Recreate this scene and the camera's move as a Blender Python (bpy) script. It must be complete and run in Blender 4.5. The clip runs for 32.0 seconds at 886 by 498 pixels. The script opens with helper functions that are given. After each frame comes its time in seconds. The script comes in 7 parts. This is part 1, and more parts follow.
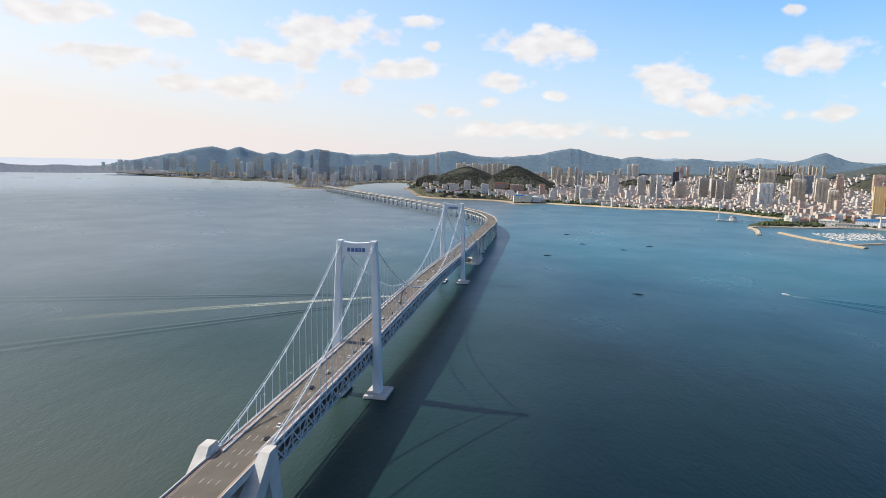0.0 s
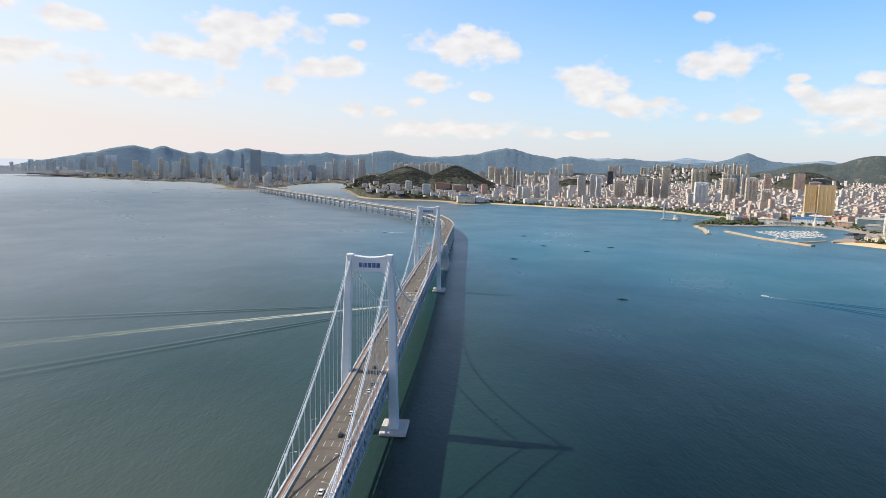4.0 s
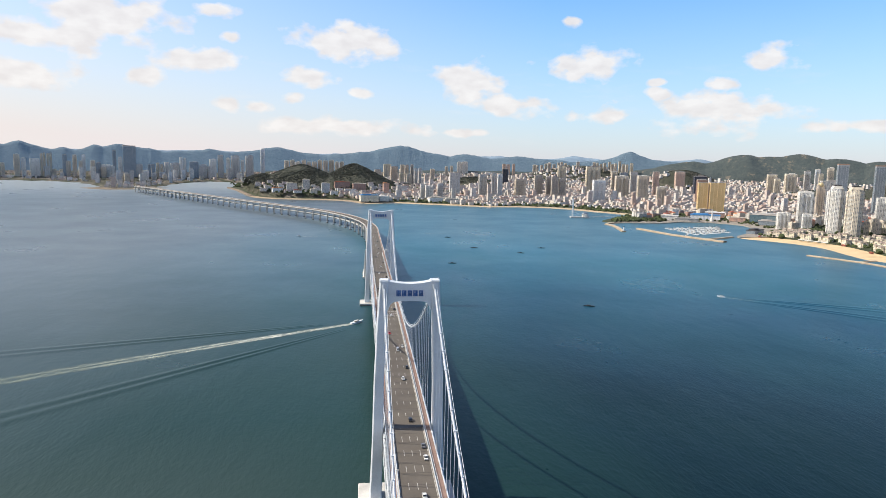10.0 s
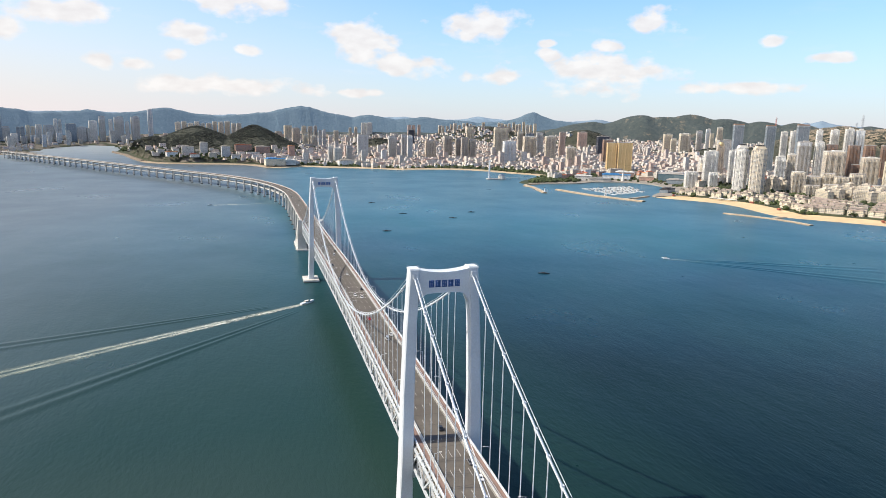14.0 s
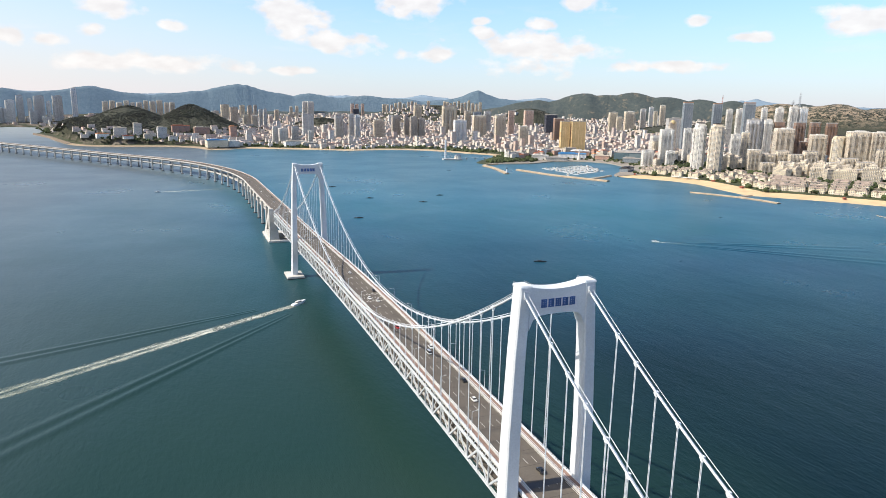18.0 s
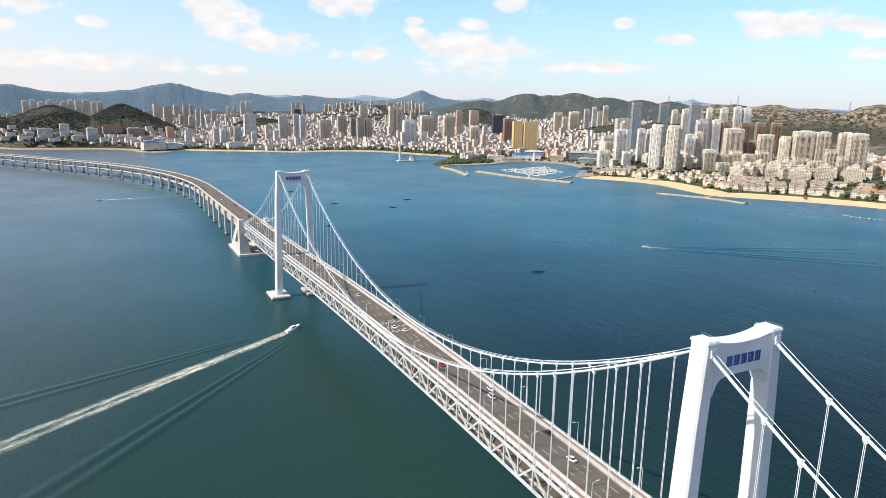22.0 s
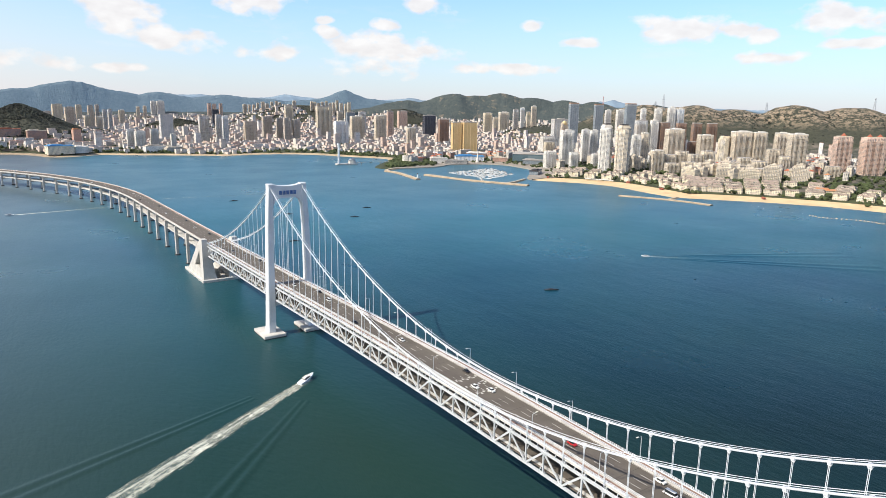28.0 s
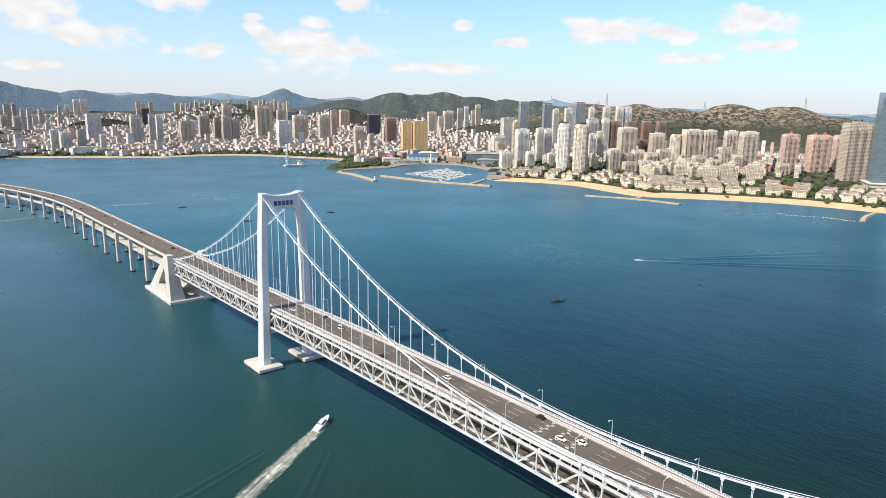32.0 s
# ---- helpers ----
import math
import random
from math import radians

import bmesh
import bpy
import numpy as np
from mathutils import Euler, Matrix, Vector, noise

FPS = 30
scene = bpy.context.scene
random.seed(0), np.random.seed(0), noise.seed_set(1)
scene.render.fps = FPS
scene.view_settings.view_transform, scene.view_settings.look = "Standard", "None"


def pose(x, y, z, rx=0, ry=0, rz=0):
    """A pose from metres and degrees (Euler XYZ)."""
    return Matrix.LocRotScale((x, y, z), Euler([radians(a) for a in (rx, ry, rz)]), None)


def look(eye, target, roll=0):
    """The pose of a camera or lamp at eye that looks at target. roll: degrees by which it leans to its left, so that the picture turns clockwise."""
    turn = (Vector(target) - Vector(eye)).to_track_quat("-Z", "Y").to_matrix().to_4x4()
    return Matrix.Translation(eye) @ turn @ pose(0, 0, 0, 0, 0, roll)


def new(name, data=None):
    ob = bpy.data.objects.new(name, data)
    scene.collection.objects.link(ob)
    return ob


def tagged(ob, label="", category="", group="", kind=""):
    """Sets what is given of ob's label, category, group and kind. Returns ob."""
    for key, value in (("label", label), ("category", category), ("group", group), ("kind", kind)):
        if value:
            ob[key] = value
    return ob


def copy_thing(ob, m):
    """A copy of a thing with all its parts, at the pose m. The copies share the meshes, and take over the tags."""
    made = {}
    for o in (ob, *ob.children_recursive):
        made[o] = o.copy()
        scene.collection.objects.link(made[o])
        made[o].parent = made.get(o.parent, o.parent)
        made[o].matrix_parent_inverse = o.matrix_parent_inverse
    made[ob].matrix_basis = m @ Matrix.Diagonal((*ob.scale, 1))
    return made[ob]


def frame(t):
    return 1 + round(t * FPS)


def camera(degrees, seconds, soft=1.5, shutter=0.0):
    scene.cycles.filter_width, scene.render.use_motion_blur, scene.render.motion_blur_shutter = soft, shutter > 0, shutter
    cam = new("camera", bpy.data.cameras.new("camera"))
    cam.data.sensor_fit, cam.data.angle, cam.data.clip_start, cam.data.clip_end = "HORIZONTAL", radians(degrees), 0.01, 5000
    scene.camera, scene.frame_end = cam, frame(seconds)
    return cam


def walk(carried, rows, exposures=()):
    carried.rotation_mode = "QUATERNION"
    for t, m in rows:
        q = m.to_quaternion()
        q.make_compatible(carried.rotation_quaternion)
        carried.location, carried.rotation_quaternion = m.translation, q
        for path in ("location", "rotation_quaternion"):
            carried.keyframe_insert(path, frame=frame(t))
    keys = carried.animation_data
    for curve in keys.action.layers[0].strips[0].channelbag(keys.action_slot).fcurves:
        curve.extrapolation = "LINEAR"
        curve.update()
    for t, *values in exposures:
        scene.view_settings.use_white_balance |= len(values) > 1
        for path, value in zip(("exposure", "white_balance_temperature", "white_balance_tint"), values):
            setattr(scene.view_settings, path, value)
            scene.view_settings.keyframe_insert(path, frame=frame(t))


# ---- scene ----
cam = camera(68.3, 32.0, soft=0.68)
ROWS = [
    (0.0, 134.40, -443.62, 168.87, 82.454, -1.106, 9.461),
    (0.5, 125.61, -437.49, 168.88, 82.486, -0.969, 8.882),
    (1.0, 116.84, -431.34, 168.90, 82.522, -0.915, 8.190),
    (1.5, 108.12, -425.19, 168.91, 82.541, -0.936, 7.435),
    (2.0, 99.45, -419.01, 168.92, 82.527, -0.973, 6.598),
    (2.5, 90.86, -412.81, 168.94, 82.513, -1.018, 5.772),
    (3.0, 82.37, -406.57, 168.95, 82.491, -1.054, 4.896),
    (3.5, 73.98, -400.27, 168.97, 82.525, -1.080, 4.025),
    (5.5, 41.55, -374.52, 169.08, 82.520, -1.012, 0.850),
    (6.0, 33.79, -367.86, 169.09, 82.492, -1.021, 0.070),
    (6.5, 26.17, -361.09, 169.10, 82.493, -1.066, -0.744),
    (7.0, 18.70, -354.22, 169.09, 82.485, -1.057, -1.595),
    (7.5, 11.35, -347.23, 169.08, 82.503, -1.063, -2.462),
    (8.0, 4.13, -340.14, 169.05, 82.517, -1.085, -3.277),
    (8.5, -2.98, -332.93, 169.01, 82.526, -1.129, -4.233),
    (9.0, -9.97, -325.63, 168.98, 82.510, -1.160, -5.170),
    (9.5, -16.86, -318.23, 168.94, 82.540, -1.159, -6.157),
    (10.0, -23.62, -310.75, 168.91, 82.514, -1.187, -7.103),
    (10.5, -30.26, -303.19, 168.89, 82.414, -1.190, -8.077),
    (11.0, -36.77, -295.58, 168.87, 82.175, -1.090, -9.033),
    (11.5, -43.14, -287.91, 168.85, 81.840, -1.017, -10.058),
    (12.0, -49.37, -280.20, 168.85, 81.399, -0.958, -11.062),
    (12.5, -55.45, -272.45, 168.86, 80.856, -0.966, -12.243),
    (13.0, -61.36, -264.64, 168.88, 80.321, -1.048, -13.512),
    (13.5, -67.12, -256.76, 168.92, 79.804, -1.020, -14.808),
    (14.0, -72.73, -248.79, 168.98, 79.330, -0.993, -16.084),
    (14.5, -78.19, -240.71, 169.04, 78.839, -0.954, -17.373),
    (15.0, -83.51, -232.52, 169.11, 78.446, -0.910, -18.412),
    (15.5, -88.70, -224.22, 169.17, 78.105, -0.883, -19.313),
    (17.5, -108.18, -189.90, 169.47, 77.601, -0.829, -21.135),
    (18.0, -112.75, -181.18, 169.54, 77.600, -0.827, -21.593),
    (18.5, -117.19, -172.41, 169.62, 77.607, -0.846, -22.150),
    (19.0, -121.53, -163.61, 169.69, 77.604, -0.865, -22.775),
    (19.5, -125.75, -154.78, 169.75, 77.630, -0.823, -23.440),
    (20.0, -129.86, -145.91, 169.82, 77.641, -0.809, -24.143),
    (20.5, -133.85, -137.00, 169.88, 77.648, -0.821, -24.912),
    (21.0, -137.70, -128.03, 169.93, 77.654, -0.843, -25.677),
    (21.5, -141.42, -118.99, 169.98, 77.658, -0.863, -26.394),
    (22.0, -144.99, -109.87, 170.01, 77.665, -0.884, -27.152),
    (22.5, -148.41, -100.65, 170.01, 77.668, -0.884, -27.868),
    (23.0, -151.67, -91.36, 169.98, 77.691, -0.849, -28.574),
    (23.5, -154.75, -81.98, 169.91, 77.681, -0.896, -29.226),
    (24.0, -157.67, -72.53, 169.80, 77.685, -0.922, -29.859),
    (24.5, -160.43, -63.00, 169.66, 77.691, -0.930, -30.456),
    (25.0, -163.04, -53.39, 169.50, 77.698, -0.931, -31.053),
    (25.5, -165.51, -43.72, 169.33, 77.705, -0.934, -31.627),
    (27.5, -173.98, -4.47, 168.51, 77.779, -0.956, -33.979),
    (28.0, -175.80, 5.34, 168.27, 77.812, -0.936, -34.568),
    (28.5, -177.49, 15.12, 168.01, 77.798, -0.966, -35.253),
    (29.0, -179.07, 24.87, 167.75, 77.801, -1.007, -35.986),
    (29.5, -180.56, 34.59, 167.49, 77.812, -1.020, -36.690),
    (30.0, -181.96, 44.27, 167.22, 77.817, -1.019, -37.445),
    (30.5, -183.30, 53.91, 166.97, 77.820, -1.023, -38.154),
    (31.0, -184.58, 63.50, 166.72, 77.816, -1.002, -38.909),
    (31.5, -185.82, 73.06, 166.48, 77.823, -0.970, -39.561),
    (32.0, -187.03, 82.60, 166.24, 77.830, -0.909, -40.235),
]
walk(cam, [(t, pose(x, y, z, rx, ry, rz)) for t, x, y, z, rx, ry, rz in ROWS],
     [(0, 0.34), (9, 0.33), (15, 0.41), (21, 0.45), (32, 0.41)])

# ---- world, sun, exposure ----
HAZE_CLEAR, HAZE_SUN, CLOUD_GREY, CLOUD_WHITE = (4.22, 3.9, 4.2), (4.85, 4.5, 4.25), (4.45, 4.25, 4.2), (5.1, 4.95, 4.85)
SUN_EL, SUN_AZ = 45.0, -82.0          # degrees; azimuth clockwise from +y
world = bpy.data.worlds.new("sky")
scene.world = world
world.use_nodes = True
wn, wl = world.node_tree.nodes, world.node_tree.links
wn.clear()
w_out = wn.new("ShaderNodeOutputWorld")
w_bg = wn.new("ShaderNodeBackground")
w_sky = wn.new("ShaderNodeTexSky")
w_sky.sky_type, w_sky.sun_disc = "NISHITA", False
w_sky.sun_elevation, w_sky.sun_rotation = radians(SUN_EL), radians(SUN_AZ)
w_sky.air_density, w_sky.dust_density, w_sky.ozone_density = 1.0, 0.6, 2.5
w_bg.inputs["Strength"].default_value = 0.15


def w_math(op, a, b=0.0, clamp=False):
    k = wn.new("ShaderNodeMath")
    k.operation, k.use_clamp = op, clamp
    for sock, v in zip(k.inputs, (a, b)):
        if isinstance(v, (int, float)):
            sock.default_value = v
        else:
            wl.new(v, sock)
    return k.outputs[0]


def w_mix(fac, a, b):
    k = wn.new("ShaderNodeMix")
    k.data_type = "RGBA"
    for sock, v in ((k.inputs[0], fac), (k.inputs[6], a), (k.inputs[7], b)):
        if isinstance(v, (int, float)):
            sock.default_value = v
        elif isinstance(v, tuple):
            sock.default_value = (*v, 1)
        else:
            wl.new(v, sock)
    return k.outputs[2]


w_dir = wn.new("ShaderNodeTexCoord").outputs["Generated"]
w_xyz = wn.new("ShaderNodeSeparateXYZ")
wl.new(w_dir, w_xyz.inputs[0])
w_az = w_math("MULTIPLY", w_math("ARCTAN2", w_xyz.outputs["X"], w_xyz.outputs["Y"]), 57.2958)
w_el = w_math("MULTIPLY", w_math("ARCSINE", w_xyz.outputs["Z"]), 57.2958)
w_pos = wn.new("ShaderNodeCombineXYZ")
wl.new(w_az, w_pos.inputs[0])
wl.new(w_el, w_pos.inputs[1])
# haze towards the horizon, whiter and warmer under the sun
w_low = w_math("POWER", w_math("SUBTRACT", 1.0, w_math("MULTIPLY", w_math("MAXIMUM", w_el, 0.0), 1 / 18.0, True), True), 1.7)
w_side = w_math("MULTIPLY", w_math("SUBTRACT", 16.0, w_az), 1 / 60.0, True)
w_haze = w_mix(w_side, HAZE_CLEAR, HAZE_SUN)
w_amount = w_math("ADD", w_math("MULTIPLY", w_low, 0.79), w_math("MULTIPLY", w_side, 0.5), True)
w_tint = wn.new("ShaderNodeMix")
w_tint.data_type, w_tint.blend_type = "RGBA", "MULTIPLY"
w_tint.inputs[0].default_value = 1.0
wl.new(w_sky.outputs[0], w_tint.inputs[6])
# deeper blue towards the zenith
w_deep = w_mix(w_math("MULTIPLY", w_math("SUBTRACT", w_el, 14.0), 1 / 22.0, True), (0.58, 0.93, 1.14), (0.14, 0.34, 0.60))
wl.new(w_deep, w_tint.inputs[7])
w_col = w_mix(w_amount, w_tint.outputs[2], w_haze)
# bright glow of the air round the sun
w_dot = wn.new("ShaderNodeVectorMath")
w_dot.operation = "DOT_PRODUCT"
wl.new(w_dir, w_dot.inputs[0])
w_dot.inputs[1].default_value = (math.sin(radians(SUN_AZ)) * math.cos(radians(SUN_EL)), math.cos(radians(SUN_AZ)) * math.cos(radians(SUN_EL)), math.sin(radians(SUN_EL)))
w_glow = w_math("POWER", w_math("MAXIMUM", w_dot.outputs["Value"], 0.0), 6.0)
w_col = w_mix(w_glow, w_col, (7.0, 6.7, 6.3))
# fair-weather clouds: azimuth, elevation, half width, half height in degrees
CLOUDS_WEST = [(-19.4, 10.1, 4.2, 1.7), (-12.9, 7.8, 2.9, 0.95), (-4.5, 7.0, 2.2, 0.75), (-1.0, 9.7, 4.2, 1.35), (-11.5, 11.7, 1.6, 0.5), (-10.5, 9.6, 0.8, 0.5), (9.2, 6.7, 2.9, 1.5), (12.6, 5.1, 3.2, 0.95),
               (19.0, 8.3, 2.9, 1.25), (-11.0, 4.4, 1.1, 0.5), (0.0, 5.7, 1.1, 0.4), (-8.5, 4.3, 1.2, 0.5), (-5.7, 5.1, 0.8, 0.5), (-1.9, 2.9, 6.6, 0.7), (8.6, 2.6, 2.2, 0.35), (-25.6, 5.7, 4.0, 1.0), (-17.2, 6.2, 1.6, 0.7), (-24, 8.6, 4.0, 1.0),
               (-35.5, 7.6, 3.6, 0.9), (-32.0, 9.9, 2.6, 0.8), (-30.0, 5.9, 3.0, 0.6), (-39.5, 10.4, 3.6, 1.0)]
CLOUDS_EAST = [(32.7, 8.5, 1.9, 0.9), (30.0, 6.6, 1.2, 0.45), (24.8, 6.9, 0.8, 0.35), (25.0, 6.0, 0.9, 0.55), (20.6, 4.2, 2.2, 0.55), (29.1, 4.5, 4.8, 1.4), (53.6, 6.5, 2.7, 1.25), (57.7, 6.2, 1.4, 0.6),
               (59.7, 5.7, 1.2, 0.45), (64.7, 6.8, 3.0, 0.9), (66.0, 5.0, 2.0, 0.4), (46.2, 5.4, 1.3, 0.4), (59.9, 4.1, 2.4, 0.45), (39.8, 3.3, 3.8, 0.45), (41.8, 6.6, 0.9, 0.4), (17.5, 11.8, 0.8, 0.4)]
w_mask = None
for ca, ce, cw, ch in CLOUDS_WEST + CLOUDS_EAST:
    k = wn.new("ShaderNodeVectorMath")
    k.operation = "SUBTRACT"
    wl.new(w_pos.outputs[0], k.inputs[0])
    k.inputs[1].default_value = (ca, ce, 0)
    k2 = wn.new("ShaderNodeVectorMath")
    k2.operation = "MULTIPLY"
    wl.new(k.outputs[0], k2.inputs[0])
    k2.inputs[1].default_value = (1 / cw, 1 / ch, 0)
    k3 = wn.new("ShaderNodeVectorMath")
    k3.operation = "LENGTH"
    wl.new(k2.outputs[0], k3.inputs[0])
    w_mask = k3.outputs["Value"] if w_mask is None else w_math("MINIMUM", w_mask, k3.outputs["Value"])


def w_noise(scale, detail, rough, stretch):
    mp = wn.new("ShaderNodeMapping")
    mp.inputs["Scale"].default_value = (1, stretch, 1)
    wl.new(w_pos.outputs[0], mp.inputs["Vector"])
    t = wn.new("ShaderNodeTexNoise")
    t.inputs["Scale"].default_value, t.inputs["Detail"].default_value, t.inputs["Roughness"].default_value = scale, detail, rough
    wl.new(mp.outputs[0], t.inputs["Vector"])
    return t.outputs["Fac"]


w_puff = w_noise(0.40, 5.0, 0.50, 1.5)
w_body = w_math("SUBTRACT", 1.0, w_mask)
w_dens = w_math("MULTIPLY", w_math("ADD", w_body, w_math("MULTIPLY", w_math("SUBTRACT", w_puff, 0.43), 2.9)), 1.9, True)
w_wisp = w_math("MULTIPLY", w_math("SUBTRACT", w_noise(0.16, 6.0, 0.6, 4.5), 0.56), 2.2, True)
w_band = w_math("SUBTRACT", 1.0, w_math("MULTIPLY", w_math("ABSOLUTE", w_math("SUBTRACT", w_el, 5.0)), 0.16, True), True)
w_cover = w_math("MAXIMUM", w_dens, w_math("MULTIPLY", w_wisp, w_math("MULTIPLY", w_band, 0.5)))
w_shade = w_mix(w_math("MULTIPLY", w_math("SUBTRACT", w_noise(0.6, 3.0, 0.45, 2.0), 0.33), 3.0, True), CLOUD_GREY, CLOUD_WHITE)
w_out_col = w_mix(w_math("MULTIPLY", w_cover, 0.9), w_col, w_shade)
wl.new(w_out_col, w_bg.inputs["Color"])
wl.new(w_bg.outputs[0], w_out.inputs["Surface"])
sun_data = bpy.data.lights.new("sun", "SUN")
sun_data.energy, sun_data.angle, sun_data.color = 4.6, radians(0.53), (1.0, 0.915, 0.79)
sun = new("sun", sun_data)
el, az = radians(SUN_EL), radians(SUN_AZ)
sun_dir = Vector((math.sin(az) * math.cos(el), math.cos(az) * math.cos(el), math.sin(el)))
sun.matrix_world = look(sun_dir * 900, (0, 0, 0))


# ---- materials ----
def mat_nodes(name, rough=0.7, metal=0.0, color=(0.5, 0.5, 0.5)):
    m = bpy.data.materials.new(name)
    m.use_nodes = True
    n, l = m.node_tree.nodes, m.node_tree.links
    b = n["Principled BSDF"]
    b.inputs["Roughness"].default_value, b.inputs["Metallic"].default_value = rough, metal
    b.inputs["Base Color"].default_value = (*color, 1)
    return m, n, l, b


def tex_pos(n):
    return n.new("ShaderNodeNewGeometry").outputs["Position"]


def noise_tex(n, l, vec, scale, detail=4.0, rough=0.55):
    t = n.new("ShaderNodeTexNoise")
    t.inputs["Scale"].default_value, t.inputs["Detail"].default_value, t.inputs["Roughness"].default_value = scale, detail, rough
    l.new(vec, t.inputs["Vector"])
    return t.outputs["Fac"]


def ramp(n, l, fac, stops):
    r = n.new("ShaderNodeValToRGB")
    e = r.color_ramp.elements
    while len(e) < len(stops):
        e.new(0.5)
    for k, (p, c) in zip(e, stops):
        k.position, k.color = p, (*c, 1)
    l.new(fac, r.inputs["Fac"])
    return r.outputs["Color"]


def mix(n, l, fac, a, b, mode="MIX"):
    k = n.new("ShaderNodeMix")
    k.data_type, k.blend_type = "RGBA", mode
    for sock, v in ((k.inputs[0], fac), (k.inputs[6], a), (k.inputs[7], b)):
        if isinstance(v, (int, float)):
            sock.default_value = v
        elif isinstance(v, tuple):
            sock.default_value = (*v, 1)
        else:
            l.new(v, sock)
    return k.outputs[2]


def math_node(n, l, op, a, b=0.0, clamp=False):
    k = n.new("ShaderNodeMath")
    k.operation, k.use_clamp = op, clamp
    for sock, v in zip(k.inputs, (a, b)):
        if isinstance(v, (int, float)):
            sock.default_value = v
        else:
            l.new(v, sock)
    return k.outputs[0]


def bump(n, l, b, height, strength, distance=1.0):
    k = n.new("ShaderNodeBump")
    k.inputs["Strength"].default_value, k.inputs["Distance"].default_value = strength, distance
    l.new(height, k.inputs["Height"])
    l.new(k.outputs[0], b.inputs["Normal"])


def plain(name, color, rough=0.7, metal=0.0, vary=0.12, scale=0.3, fine=3.0):
    """A surface with stains at one scale and grain at a finer one."""
    m, n, l, b = mat_nodes(name, rough, metal)
    p = tex_pos(n)
    c1 = tuple(v * (1 - vary) for v in color)
    c2 = tuple(min(1, v * (1 + vary)) for v in color)
    big = ramp(n, l, noise_tex(n, l, p, scale), [(0.3, c1), (0.7, c2)])
    small = ramp(n, l, noise_tex(n, l, p, fine), [(0.3, (0.88, 0.88, 0.88)), (0.7, (1, 1, 1))])
    l.new(mix(n, l, 1.0, big, small, "MULTIPLY"), b.inputs["Base Color"])
    return m


def water_material():
    m, n, l, b = mat_nodes("sea_water", 0.2)
    p = tex_pos(n)
    drift = noise_tex(n, l, p, 0.0022, 5.0, 0.6)
    # turbid coastal water: green-teal body, bluer over the inner bay with some sky reflection painted in
    body = ramp(n, l, drift, [(0.36, (0.0060, 0.0180, 0.0180)), (0.5, (0.0044, 0.0142, 0.0168)), (0.64, (0.0034, 0.0112, 0.0156))])
    green = ramp(n, l, drift, [(0.3, (0.0150, 0.0400, 0.0325)), (0.7, (0.0105, 0.0330, 0.0320))])
    bay = ramp(n, l, drift, [(0.36, (0.0190, 0.120, 0.164)), (0.5, (0.0155, 0.103, 0.160)), (0.64, (0.0120, 0.082, 0.148))])
    xyz = n.new("ShaderNodeSeparateXYZ")
    l.new(p, xyz.inputs[0])
    along_bay = math_node(n, l, "ADD", xyz.outputs["Y"], math_node(n, l, "MULTIPLY", xyz.outputs["X"], 0.55))
    reach = math_node(n, l, "MULTIPLY", math_node(n, l, "SUBTRACT", along_bay, 260.0), 1 / 850.0, True)
    shoal = math_node(n, l, "MULTIPLY", math_node(n, l, "SUBTRACT", along_bay, 800.0), 1 / 700.0, True)
    west = math_node(n, l, "MULTIPLY", xyz.outputs["X"], -1.0)
    # sun glint painted in as paler water just southwest of the bridge
    glint_paint = math_node(n, l, "MULTIPLY", math_node(n, l, "ADD", west, 40.0), 1 / 130.0, True)
    glint_paint = math_node(n, l, "MULTIPLY", glint_paint, math_node(n, l, "MULTIPLY", math_node(n, l, "SUBTRACT", 110.0, xyz.outputs["Y"]), 1 / 300.0, True))
    # bright sky reflection put into the colour of the western water
    sheen_paint = math_node(n, l, "ADD", west, math_node(n, l, "MULTIPLY", math_node(n, l, "SUBTRACT", xyz.outputs["Y"], 300.0), 0.35))
    sheen_paint = math_node(n, l, "MULTIPLY", math_node(n, l, "SUBTRACT", sheen_paint, 105.0), 1 / 600.0, True)
    sheen_paint = math_node(n, l, "MULTIPLY", sheen_paint, math_node(n, l, "MULTIPLY", math_node(n, l, "ADD", west, 60.0), 1 / 120.0, True))
    east = math_node(n, l, "MULTIPLY", math_node(n, l, "SUBTRACT", xyz.outputs["X"], 20.0), 1 / 140.0, True)
    body = mix(n, l, reach, mix(n, l, east, green, body), mix(n, l, shoal, bay, (0.044, 0.116, 0.156)))
    body = mix(n, l, glint_paint, body, (0.058, 0.074, 0.064))
    body = mix(n, l, sheen_paint, body, (0.092, 0.119, 0.137))
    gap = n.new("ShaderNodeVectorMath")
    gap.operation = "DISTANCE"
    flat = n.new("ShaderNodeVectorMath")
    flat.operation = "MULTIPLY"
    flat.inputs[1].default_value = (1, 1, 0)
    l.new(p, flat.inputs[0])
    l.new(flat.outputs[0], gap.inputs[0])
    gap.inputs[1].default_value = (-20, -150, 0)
    # distance haze painted in: the base colour pales beyond 2600 m
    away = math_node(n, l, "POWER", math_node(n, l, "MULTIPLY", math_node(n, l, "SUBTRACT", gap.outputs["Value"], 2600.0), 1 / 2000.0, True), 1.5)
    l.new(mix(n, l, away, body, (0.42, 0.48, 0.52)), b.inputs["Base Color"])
    b.inputs["IOR"].default_value = 1.33
    b.inputs["Specular IOR Level"].default_value = 0.22
    b.inputs["Specular Tint"].default_value = (0.54, 0.84, 1.0, 1)
    rough = ramp(n, l, noise_tex(n, l, p, 0.006, 4.0), [(0.3, (0.26, 0.26, 0.26)), (0.7, (0.36, 0.36, 0.36))])
